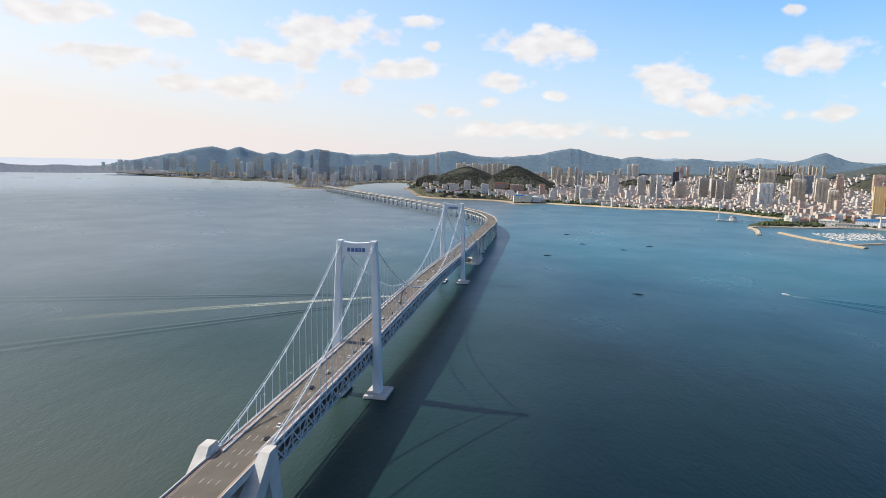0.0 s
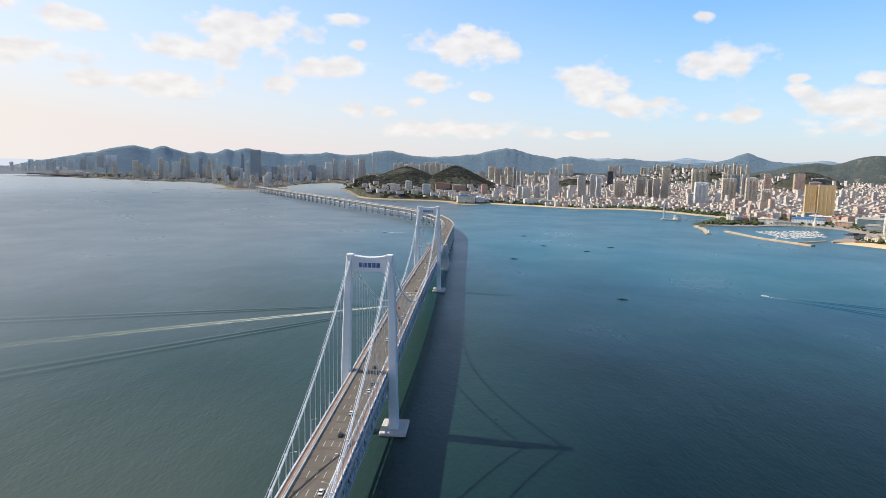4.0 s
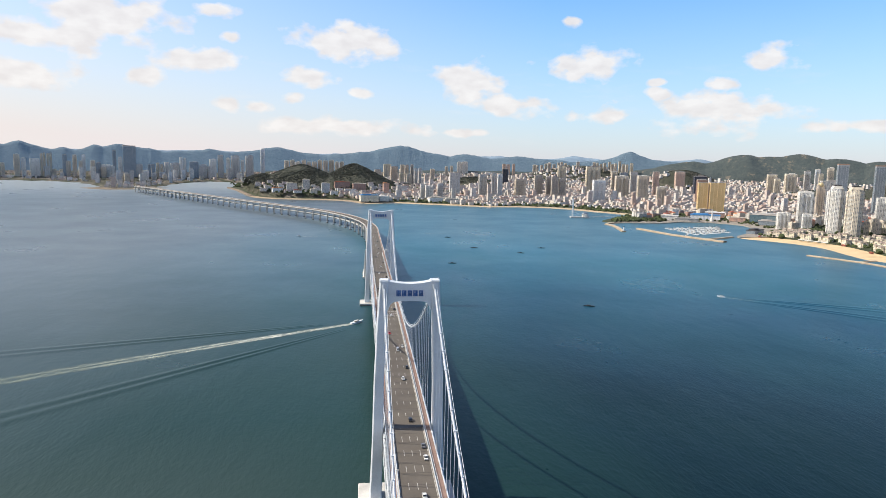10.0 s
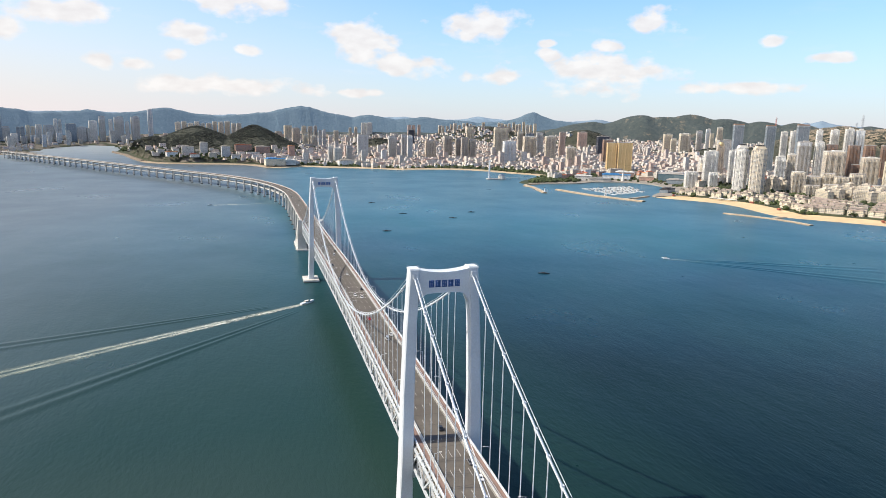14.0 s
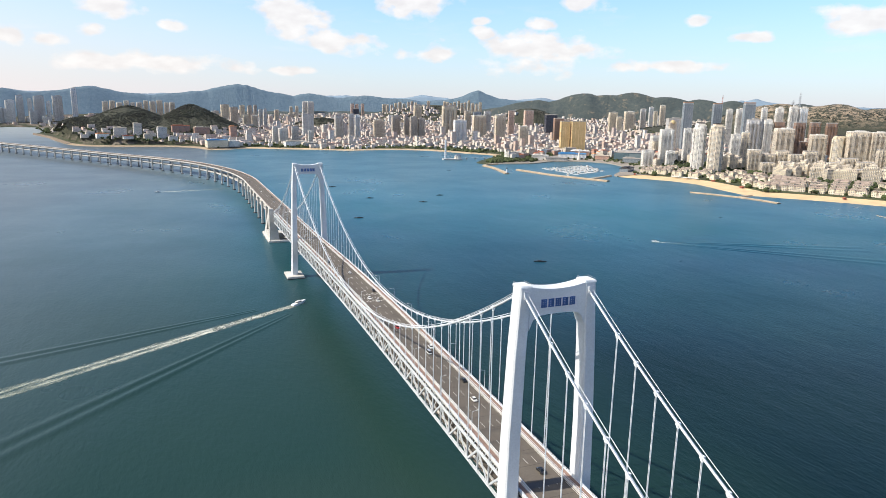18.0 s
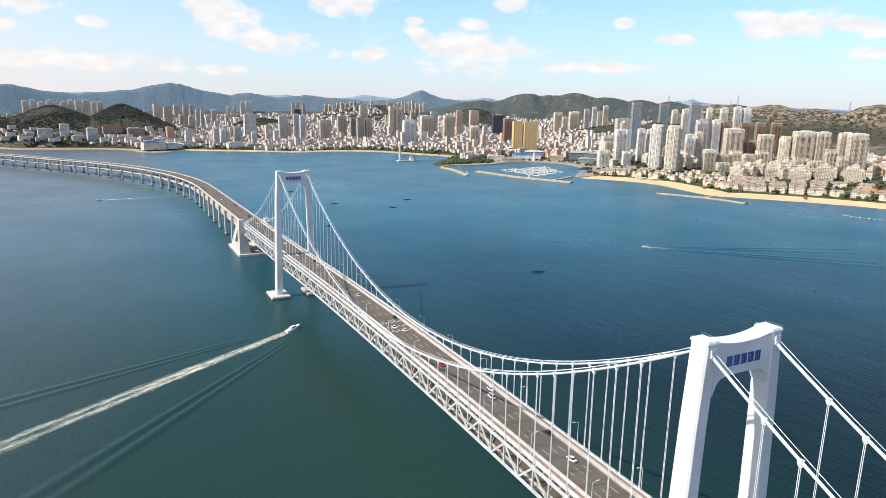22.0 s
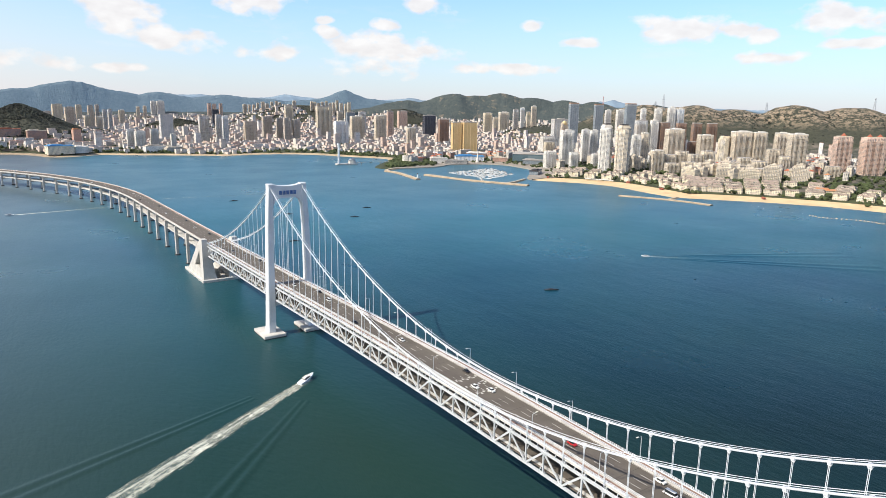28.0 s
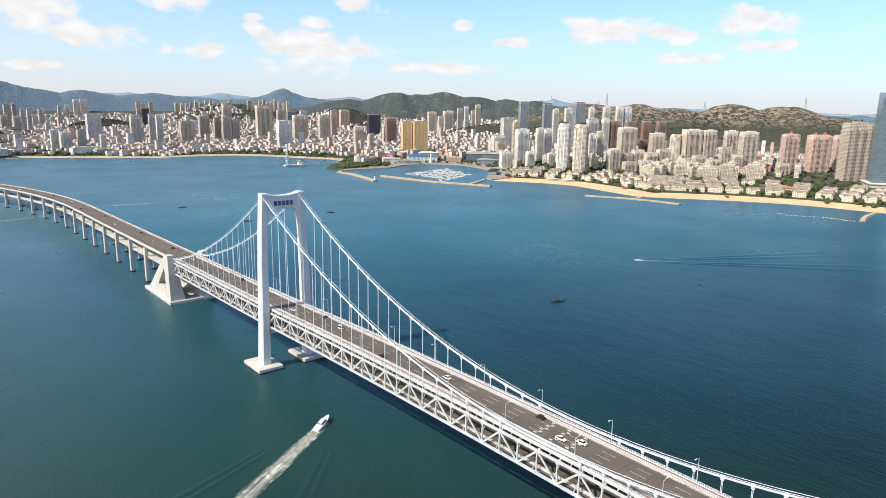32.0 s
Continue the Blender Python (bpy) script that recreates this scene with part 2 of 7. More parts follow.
    l.new(rough, b.inputs["Roughness"])
    mp = n.new("ShaderNodeMapping")
    mp.inputs["Scale"].default_value = (1.0, 0.38, 1.0)
    mp.inputs["Rotation"].default_value = (0, 0, radians(24))
    l.new(p, mp.inputs["Vector"])
    chop = noise_tex(n, l, mp.outputs[0], 0.42, 5.0, 0.6)
    swell = noise_tex(n, l, mp.outputs[0], 0.06, 3.0, 0.5)
    h = math_node(n, l, "ADD", math_node(n, l, "MULTIPLY", chop, 0.6), math_node(n, l, "MULTIPLY", swell, 1.0))
    bump(n, l, b, h, 0.33, 1.4)
    return m


WATER = water_material()
WHITE = plain("white_painted_steel", (0.66, 0.70, 0.745), 0.45, 0.0, 0.07, 0.08, 1.5)
CONCRETE = plain("pale_concrete", (0.50, 0.49, 0.47), 0.8, 0.0, 0.14, 0.12, 1.2)
STEEL = plain("grey_white_truss_paint", (0.51, 0.545, 0.58), 0.5, 0.0, 0.12, 0.2, 2.0)
ASPHALT = plain("worn_asphalt", (0.108, 0.094, 0.079), 0.9, 0.0, 0.16, 0.09, 1.6)
RED_PATH = plain("red_footpath", (0.25, 0.165, 0.135), 0.85, 0.0, 0.16, 0.2, 2.0)
TAR = plain("tar_joint", (0.055, 0.05, 0.045), 0.85, 0.0, 0.15, 0.3, 3.0)
MARK = plain("road_paint", (0.52, 0.51, 0.48), 0.7, 0.0, 0.1, 0.5, 3.0)
DARK = plain("dark_steel", (0.05, 0.05, 0.055), 0.6, 0.0, 0.15, 0.5, 3.0)
BLUE = plain("blue_sign_paint", (0.085, 0.21, 0.58), 0.5, 0.0, 0.15, 0.5, 3.0)
SAND = plain("beach_sand", (0.62, 0.46, 0.27), 0.95, 0.0, 0.14, 0.03, 0.6)
ROCK = plain("breakwater_stone", (0.30, 0.235, 0.165), 0.9, 0.0, 0.25, 0.08, 0.8)
DARK_ROCK = plain("dark_shore_rock", (0.165, 0.13, 0.095), 0.9, 0.0, 0.35, 0.05, 0.6)


# ---- mesh helpers ----
def bm_box(bm, sx, sy, sz, m=None, taper=1.0, taper_y=None):
    """A box sx, sy, sz standing on z 0 of m, its top scaled by taper."""
    ty = taper if taper_y is None else taper_y
    x, y = sx / 2, sy / 2
    co = [(-x, -y, 0), (x, -y, 0), (x, y, 0), (-x, y, 0), (-x * taper, -y * ty, sz), (x * taper, -y * ty, sz), (x * taper, y * ty, sz), (-x * taper, y * ty, sz)]
    vs = [bm.verts.new(m @ Vector(c) if m else c) for c in co]
    for f in ((3, 2, 1, 0), (4, 5, 6, 7), (0, 1, 5, 4), (1, 2, 6, 5), (2, 3, 7, 6), (3, 0, 4, 7)):
        bm.faces.new([vs[i] for i in f])
    return vs


def bm_beam(bm, a, b, w, h=None):
    """A square bar from a to b."""
    a, b = Vector(a), Vector(b)
    d = b - a
    q = d.to_track_quat("Z", "Y" if abs(d.normalized().y) < 0.95 else "X").to_matrix().to_4x4()
    bm_box(bm, w, h or w, d.length, Matrix.Translation(a) @ q)


def bm_prism(bm, outline, z0, z1, m=None):
    lo = [bm.verts.new((m @ Vector((x, y, z0))) if m else (x, y, z0)) for x, y in outline]
    hi = [bm.verts.new((m @ Vector((x, y, z1))) if m else (x, y, z1)) for x, y in outline]
    k = len(outline)
    for i in range(k):
        bm.faces.new((lo[i], lo[(i + 1) % k], hi[(i + 1) % k], hi[i]))
    bm.faces.new(hi)
    bm.faces.new(lo[::-1])


def bm_cyl(bm, r, z0, z1, seg=10, r1=None, m=None):
    r1 = r if r1 is None else r1
    ring = [(math.cos(2 * math.pi * i / seg), math.sin(2 * math.pi * i / seg)) for i in range(seg)]
    lo = [bm.verts.new((m @ Vector((r * c, r * s, z0))) if m else (r * c, r * s, z0)) for c, s in ring]
    hi = [bm.verts.new((m @ Vector((r1 * c, r1 * s, z1))) if m else (r1 * c, r1 * s, z1)) for c, s in ring]
    for i in range(seg):
        bm.faces.new((lo[i], lo[(i + 1) % seg], hi[(i + 1) % seg], hi[i]))
    bm.faces.new(hi)
    bm.faces.new(lo[::-1])


def mesh_of(bm, name, *mats, smooth=False):
    bmesh.ops.recalc_face_normals(bm, faces=bm.faces)
    me = bpy.data.meshes.new(name)
    bm.to_mesh(me)
    bm.free()
    for m in mats:
        me.materials.append(m)
    if smooth:
        me.polygons.foreach_set("use_smooth", [True] * len(me.polygons))
    return me


def part(name, bm, material, parent, label="", smooth=False):
    ob = new(name, mesh_of(bm, name, material, smooth=smooth))
    ob.parent = parent
    return tagged(ob, label)


def thing(name, label, category, at=None, group="", kind=""):
    e = new(name)
    if at:
        e.matrix_basis = at
    return tagged(e, label, category, group, kind)


def solid(name, bm, material, label, category, kind="", group="", smooth=False):
    return tagged(new(name, mesh_of(bm, name, material, smooth=smooth)), label, category, group, kind)


# ---- plan ----
SPAN, SIDE, DECK_Z = 460.0, 180.0, 38.7
TOWER_H, TOP_X, FOOT_X = 112.1, 12.25, 15.7
BEND_Y, BEND_R, BEND_A = 1020.0, 1200.0, radians(33.8)


def centre(s):
    """Point and heading of the viaduct's middle line, s metres north of the first tower."""
    if s < BEND_Y:
        return Vector((0, s, 0)), 0.0
    a = (s - BEND_Y) / BEND_R
    if a < BEND_A:
        return Vector((-BEND_R * (1 - math.cos(a)), BEND_Y + BEND_R * math.sin(a), 0)), a
    p = Vector((-BEND_R * (1 - math.cos(BEND_A)), BEND_Y + BEND_R * math.sin(BEND_A), 0))
    r = s - BEND_Y - BEND_R * BEND_A
    return p + r * Vector((-math.sin(BEND_A), math.cos(BEND_A), 0)), BEND_A


def across(s, off, z):
    p, a = centre(s)
    return Vector((p.x + off * math.cos(a), p.y + off * math.sin(a), z))


def grade(s):
    """Height of the road: a crest over the main span, falling to the viaduct."""
    if 0 <= s <= SPAN:
        return DECK_Z + 3.2 * (1 - ((s - SPAN / 2) / (SPAN / 2)) ** 2)
    d = -s if s < 0 else s - SPAN
    if d <= SIDE:
        return DECK_Z - 0.0115 * d
    e = min(d - SIDE, 1200.0)
    return DECK_Z - 0.0115 * SIDE - 0.0115 * e + 0.0000035 * e * e


END_S = BEND_Y + BEND_R * BEND_A + 1640.0

# ---- sea ----
C0 = Vector((-20.0, -150.0))
EYE_Z = 168.6


def lift(r):
    """Rise of the far sea and land, which carries the eye to the horizon."""
    r = np.minimum(np.asarray(r, float), 4690.0)
    d = 3800 - 2600 * np.log(np.maximum(1 - np.maximum(r - 3800, 0) / 900, 1e-3))
    return np.where(r > 3800, EYE_Z * (1 - r / d) * 0.985, 0.0)


def sea_sheet():
    rings = [0.0, 150, 300, 500, 800, 1200, 1800, 2600, 3400, 3800]
    true = [3800, 4100, 4500, 5000, 5700, 6700, 8500, 12000, 20000, 45000]
    spec = [(r, 0.0) for r in rings]
    for d in true[1:]:
        r = 3800 + 900 * (1 - math.exp(-(d - 3800) / 2600))
        spec.append((r, EYE_Z * (1 - r / d) * 0.985))
    seg = 120
    cut = len(rings) + 4

    def sheet(rows):
        bm, last = bmesh.new(), None
        for r, z in rows:
            if r == 0:
                row = [bm.verts.new((C0.x, C0.y, 0))]
            else:
                row = [bm.verts.new((C0.x + r * math.cos(2 * math.pi * i / seg), C0.y + r * math.sin(2 * math.pi * i / seg), z)) for i in range(seg)]
            if last is not None:
                for i in range(seg):
                    j = (i + 1) % seg
                    if len(last) == 1:
                        bm.faces.new((last[0], row[i], row[j]))
                    else:
                        bm.faces.new((last[i], row[i], row[j], last[j]))
            last = row
        return bm

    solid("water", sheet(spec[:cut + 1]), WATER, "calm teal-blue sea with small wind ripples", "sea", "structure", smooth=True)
    # the open sea near the horizon, its bright haze painted as a glowing colour
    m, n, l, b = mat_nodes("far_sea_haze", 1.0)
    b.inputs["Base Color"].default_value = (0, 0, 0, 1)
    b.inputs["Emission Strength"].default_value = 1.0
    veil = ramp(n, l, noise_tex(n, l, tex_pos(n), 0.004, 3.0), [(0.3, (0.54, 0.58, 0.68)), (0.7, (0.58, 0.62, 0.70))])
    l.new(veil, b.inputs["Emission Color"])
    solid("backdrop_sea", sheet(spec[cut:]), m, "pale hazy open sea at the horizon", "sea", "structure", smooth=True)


sea_sheet()

# ---- suspension bridge ----
bridge = thing("suspension_bridge", "white double-deck suspension bridge with truss girder across the bay", "bridge")


def cable_z(y):
    """Height of the main cables over the line y."""
    top, low = TOWER_H - 1.6, DECK_Z + 5.0
    if 0 <= y <= SPAN:
        return low + (top - low) * ((y - SPAN / 2) / (SPAN / 2)) ** 2
    d = -y if y < 0 else y - SPAN
    u = d / SIDE
    return top + (grade(-SIDE) + 0.6 - top) * u - 4 * 9.5 * u * (1 - u)


def cable_x(y):
    d = min(abs(y), abs(y - SPAN))
    return 11.8 + (TOP_X - 11.8) * max(0.0, 1 - d / 150)


def tower(y):
    t = new("tower")
    t.parent = bridge
    t.location = (0, y, 0)
    for s in (-1, 1):
        bm = bmesh.new()
        levels = [(2.7, FOOT_X, 5.9, 7.6), (30, FOOT_X - 0.8, 5.4, 6.9), (60, 14.5, 4.9, 6.2), (90, 13.5, 4.5, 5.8), (TOWER_H, TOP_X, 4.3, 5.6)]
        last = None
        for z, x, wx, wy in levels:
            c = 0.5
            pts = [(-wx / 2 + c, -wy / 2), (wx / 2 - c, -wy / 2), (wx / 2, -wy / 2 + c), (wx / 2, wy / 2 - c), (wx / 2 - c, wy / 2), (-wx / 2 + c, wy / 2), (-wx / 2, wy / 2 - c), (-wx / 2, -wy / 2 + c)]
            row = [bm.verts.new((s * x + px, py, z)) for px, py in pts]
            if last:
                for i in range(8):
                    bm.faces.new((last[i], last[(i + 1) % 8], row[(i + 1) % 8], row[i]))
            else:
                bm.faces.new(row[::-1])
            last = row
        bm.faces.new(last)
        part("leg", bm, WHITE, t)
        bm = bmesh.new()
        bm_box(bm, 4.7, 6.2, 0.9, pose(s * TOP_X, 0, TOWER_H), 0.9)
        bmesh.ops.bevel(bm, geom=bm.edges[:], offset=0.22, segments=2, affect="EDGES")
        bm_prism(bm, [(-0.9, -3.3), (0.9, -3.3), (1.3, 0), (0.9, 3.3), (-0.9, 3.3), (-1.3, 0)], TOWER_H - 3.4, TOWER_H - 1.0, pose(s * TOP_X, 0, 0))
        part("saddle_housing", bm, WHITE, t, "white cable saddle housing")
        for px in (-2.0, 2.0):
            bm = bmesh.new()
            for py in (-2.6, 0, 2.6):
                bm_box(bm, 0.04, 0.04, 0.5, pose(s * TOP_X + px, py, TOWER_H + 0.85))
            bm_beam(bm, (s * TOP_X + px, -2.6, TOWER_H + 1.35), (s * TOP_X + px, 2.6, TOWER_H + 1.35), 0.04)
            part("top_railing", bm, STEEL, t)
        bm = bmesh.new()
        bm_box(bm, 16.8, 23.7, 2.3, pose(s * 15.9, 1.6, 0.5), 0.99)
        bmesh.ops.bevel(bm, geom=bm.edges[:], offset=0.35, segments=1, affect="EDGES")
        p = part("pedestal", bm, CONCRETE, t, "pale concrete pier cap at the water line")
        bm = bmesh.new()
        bm_box(bm, 16.4, 23.3, 2.3, pose(s * 15.9, 1.6, -1.6))
        part("wet_base", bm, DARK, p, "dark wet base")
    # upper portal beam with arched underside and dipped top
    bm = bmesh.new()
    n, xi = 16, TOP_X - 1.6
    rows = []
    for i in range(n + 1):
        u = -1 + 2 * i / n
        x = u * xi
        zt = TOWER_H + 0.4 - 1.3 * (1 - u * u)
        zb = TOWER_H - 9.4 - 4.6 * abs(u) ** 9 - 0.5 * u * u
        rows.append([bm.verts.new((x, dy, z)) for dy, z in ((-2.6, zb), (2.6, zb), (2.6, zt), (-2.6, zt))])
    for a, b in zip(rows, rows[1:]):
        for k in range(4):
            bm.faces.new((a[k], b[k], b[(k + 1) % 4], a[(k + 1) % 4]))
    bm.faces.new(rows[0])
    bm.faces.new(rows[-1][::-1])
    beam = part("portal_beam", bm, WHITE, t, "white arched portal beam with blue sign blocks")
    for i in range(5):
        for side in (-1, 1):
            x, z0, y = -5.4 + i * 2.7, TOWER_H - 7.0, side * 2.64
            bm = bmesh.new()
            for bx, bz, w, h in ((0, 0.0, 2.2, 0.46), (0, 0.62, 1.9, 0.42), (0, 1.2, 2.0, 0.44), (0, 1.85, 1.8, 0.40), (0, 2.4, 2.2, 0.46), (-0.8, 0.0, 0.5, 2.8), (0.8, 0.0, 0.5, 2.8), (0.05 + 0.22 * (i % 2), 0.0, 0.5, 2.8)):
                bm_box(bm, w, 0.1, h, pose(x + bx, y, z0 + bz))
            tagged(part("sign_block", bm, BLUE, beam, "blue sign bars"), kind="stuff")
    bm = bmesh.new()
    bm_box(bm, 2 * FOOT_X - 6, 4.6, 3.4, pose(0, 0, 22.6))
    part("lower_cross_beam", bm, WHITE, t)
    # dark strip below the portal, across the road
    bm = bmesh.new()
    bm_box(bm, 15.0, 4.6, 0.02, pose(0, 0, DECK_Z + 0.075))
    part("expansion_joint", bm, DARK, t, "dark strip across the road")
    return t


for ty in (0.0, SPAN):
    tower(ty)

# main cables
for s in (-1, 1):
    cu = bpy.data.curves.new("main_cable", "CURVE")
    cu.dimensions, cu.bevel_depth, cu.bevel_resolution = "3D", 0.42, 2
    sp = cu.splines.new("POLY")
    ys = [-SIDE - 4 + i * 4 for i in range(int((SPAN + 2 * SIDE + 8) / 4) + 1)]
    sp.points.add(len(ys) - 1)
    for k, y in zip(sp.points, ys):
        k.co = (s * cable_x(y), y, cable_z(y), 1)
    cu.materials.append(WHITE)
    ob = new("main_cable", cu)
    ob.parent = bridge
    for off in (-0.75, 0.75):
        c2 = bpy.data.curves.new("cable_handrail", "CURVE")
        c2.dimensions, c2.bevel_depth = "3D", 0.09
        sp = c2.splines.new("POLY")
        sp.points.add(len(ys) - 1)
        for k, y in zip(sp.points, ys):
            k.co = (s * cable_x(y) + off, y, cable_z(y) + 1.1, 1)
        c2.materials.append(WHITE)
        o2 = new("cable_handrail", c2)
        o2.parent = ob

HANGERS = [y for y in [-SIDE + 1 + 10 * i for i in range(1, 17)] + [1 + 10 * i for i in range(2, 45)] + [SPAN + 1 + 10 * i for i in range(2, 18)] if cable_z(y) > grade(y) + 2.0]
for y in HANGERS:
    for s in (-1, 1):
        bm = bmesh.new()
        x, z = s * cable_x(y), cable_z(y)
        for dy in (-0.2, 0.2):
            bm_beam(bm, (s * 11.9, y + dy, grade(y) - 1.7), (x, y + dy, z - 0.2), 0.17)
        bm_box(bm, 1.02, 1.2, 0.95, pose(x, y, z - 0.48))
        bm_box(bm, 0.3, 1.0, 0.9, pose(x, y, z - 1.3), 1.0, 1.6)
        part("hanger", bm, WHITE, bridge)

# deck of the suspended spans
Y0, Y1 = -SIDE - 2, SPAN + SIDE + 2


def ribbon(name, x0, x1, z0, z1, material, a, b, step, label="", parent=None):
    """A bar along the road line between two offsets, at heights over the road."""
    bm = bmesh.new()
    k = max(1, int(round((b - a) / step)))
    last = None
    for i in range(k + 1):
        s = a + (b - a) * i / k
        g = grade(s)
        row = [bm.verts.new(across(s, x, z + g)) for x, z in ((x0, z0), (x1, z0), (x1, z1), (x0, z1))]
        if last:
            for j in range(4):
                bm.faces.new((last[j], last[(j + 1) % 4], row[(j + 1) % 4], row[j]))
        else:
            bm.faces.new(row[::-1])
        last = row
    bm.faces.new(last)
    return part(name, bm, material, parent, label)


def strip(name, x0, x1, z0, z1, material, parent, a=Y0, b=Y1, label=""):
    return ribbon(name, min(x0, x1), max(x0, x1), z0 - DECK_Z, z1 - DECK_Z, material, a, b, 20, label, parent)


strip("deck_slab", -11.3, 11.3, DECK_Z - 0.9, DECK_Z, CONCRETE, bridge)
for s in (-1, 1):
    strip("lower_barrier", s * 9.6, s * 10.0, DECK_Z - 10.6, DECK_Z - 9.4, CONCRETE, bridge)
strip("lower_deck", -10.6, 10.6, DECK_Z - 11.2, DECK_Z - 10.6, ASPHALT, bridge, label="shaded lower road deck")
strip("roadway", -7.6, 7.6, DECK_Z, DECK_Z + 0.05, ASPHALT, bridge, label="worn grey asphalt carriageway")
for s in (-1, 1):
    strip("footpath", s * 8.75, s * 10.85, DECK_Z, DECK_Z + 0.25, RED_PATH, bridge, label="red-brown footpath")
    strip("barrier", s * 7.65, s * 8.05, DECK_Z, DECK_Z + 0.75, CONCRETE, bridge)
    strip("guard_rail", s * 7.78, s * 7.92, DECK_Z + 0.98, DECK_Z + 1.12, WHITE, bridge)
    strip("guard_rail", s * 8.55, s * 8.67, DECK_Z + 0.85, DECK_Z + 1.0, WHITE, bridge)
    strip("edge_beam", s * 10.95, s * 11.35, DECK_Z, DECK_Z + 0.45, WHITE, bridge)
    for zz in (0.75, 1.15):
        strip("hand_rail", s * 11.12, s * 11.24, DECK_Z + zz, DECK_Z + zz + 0.12, WHITE, bridge)
    strip("top_chord", s * 11.5, s * 12.4, DECK_Z - 2.7, DECK_Z - 1.8, STEEL, bridge)
    strip("bottom_chord", s * 11.5, s * 12.4, DECK_Z - 12.1, DECK_Z - 11.1, STEEL, bridge)
    strip("edge_line", s * 7.15, s * 7.35, DECK_Z + 0.052, DECK_Z + 0.062, MARK, bridge)

NODES = [-SIDE + 1 + 10.0 * i for i in range(int((SPAN + 2 * SIDE) / 10) + 1)]
BAY = 10.0


def bar_mesh(name, a, b, w, h=None):
    bm = bmesh.new()
    bm_beam(bm, a, b, w, h)
    return mesh_of(bm, name, STEEL)


DIAGS = {up: bar_mesh("truss_diagonal", (0, 0, 0 if up else 9.0), (0, BAY, 9.0 if up else 0), 0.5 if up else 0.6, 0.56 if up else 0.8) for up in (True, False)}
bm = bmesh.new()
bm_box(bm, 0.5, 0.62, 9.0)
bm_box(bm, 0.7, 1.7, 0.9, pose(0, 0, 8.3))
bm_box(bm, 0.7, 1.9, 0.9, pose(0, 0, -0.2))
VERT = mesh_of(bm, "truss_post", STEEL)
for s in (-1, 1):
    for i, (y, y1) in enumerate(zip(NODES, NODES[1:])):
        me = DIAGS[i % 2 == 0]
        ob = new("truss_diagonal", me)
        ob.parent, ob.location = bridge, (s * 11.95, y, grade(y + 5) - 11.5)
        if i:
            ob = new("truss_post", VERT)
            ob.parent, ob.location = bridge, (s * 11.95, y, grade(y) - 11.5)
bm = bmesh.new()
for y in NODES:
    bm_box(bm, 23.0, 0.5, 0.9, pose(0, y, grade(y) - 2.6))
    bm_box(bm, 23.0, 0.5, 0.8, pose(0, y, grade(y) - 12.0))
tagged(part("floor_beams", bm, STEEL, bridge), kind="stuff")


bm = bmesh.new()
for s in (-1, 1):
    for i in range(int((Y1 - Y0) / 3)):
        bm_box(bm, 0.2, 0.2, 0.85, pose(s * 11.18, Y0 + 1.5 + 3 * i, grade(Y0 + 1.5 + 3 * i) + 0.44))
tagged(part("rail_post", bm, WHITE, bridge), kind="stuff")
# brackets between the slab edge and the truss, one at each half bay, and inner struts behind the truss
bm = bmesh.new()
bm_beam(bm, (0, 0, -0.5), (1.0, 0, -2.1), 0.3, 0.35)
BRACKET = mesh_of(bm, "edge_bracket", STEEL)
bm = bmesh.new()
bm_beam(bm, (0, 0, 0), (-2.2, 2.4, 8.8), 0.3)
STRUT = mesh_of(bm, "inner_strut", STEEL)
for s in (-1, 1):
    for i in range(2 * len(NODES) - 1):
        y = -SIDE + 5.0 * i
        ob = new("edge_bracket", BRACKET)
        ob.parent, ob.matrix_basis = bridge, pose(s * 11.15, y, grade(y), 0, 0, 0 if s > 0 else 180)
    for y in NODES[:-1]:
        ob = new("inner_strut", STRUT)
        ob.parent, ob.matrix_basis = bridge, pose(s * 11.4, y + 2.5, grade(y) - 11.4, 0, 0, 0 if s > 0 else 180)
bm = bmesh.new()
bm_box(bm, 0.18, 6.0, 0.012)
DASH = mesh_of(bm, "lane_dash", MARK)
for x in (-3.66, 0.0, 3.66):
    for i in range(int((Y1 - Y0) / 15)):
        ob = new("lane_dash", DASH)
        ob.parent, ob.location = bridge, (x, Y0 + 2 + 15 * i, grade(Y0 + 2 + 15 * i) + 0.07)
# dark seams across the carriageway, one over each floor beam
bm = bmesh.new()
bm_box(bm, 15.0, 0.22, 0.012)
SEAM = mesh_of(bm, "road_seam", TAR)
for y in NODES[1:-1]:
    ob = new("road_seam", SEAM)
    ob.parent, ob.location = bridge, (0, y, grade(y) + 0.056)
bm = bmesh.new()
bm_box(bm, 0.9, 1.5, 0.012)
PAD = mesh_of(bm, "road_marker", MARK)
for i in range(3):
    for j in range(8):
        ob = new("road_marker", PAD)
        ob.parent, ob.location = bridge, (-6.6 + 1.86 * j, 221.5 + 8.0 * i + 1.2 * (j % 2), grade(230) + 0.06)


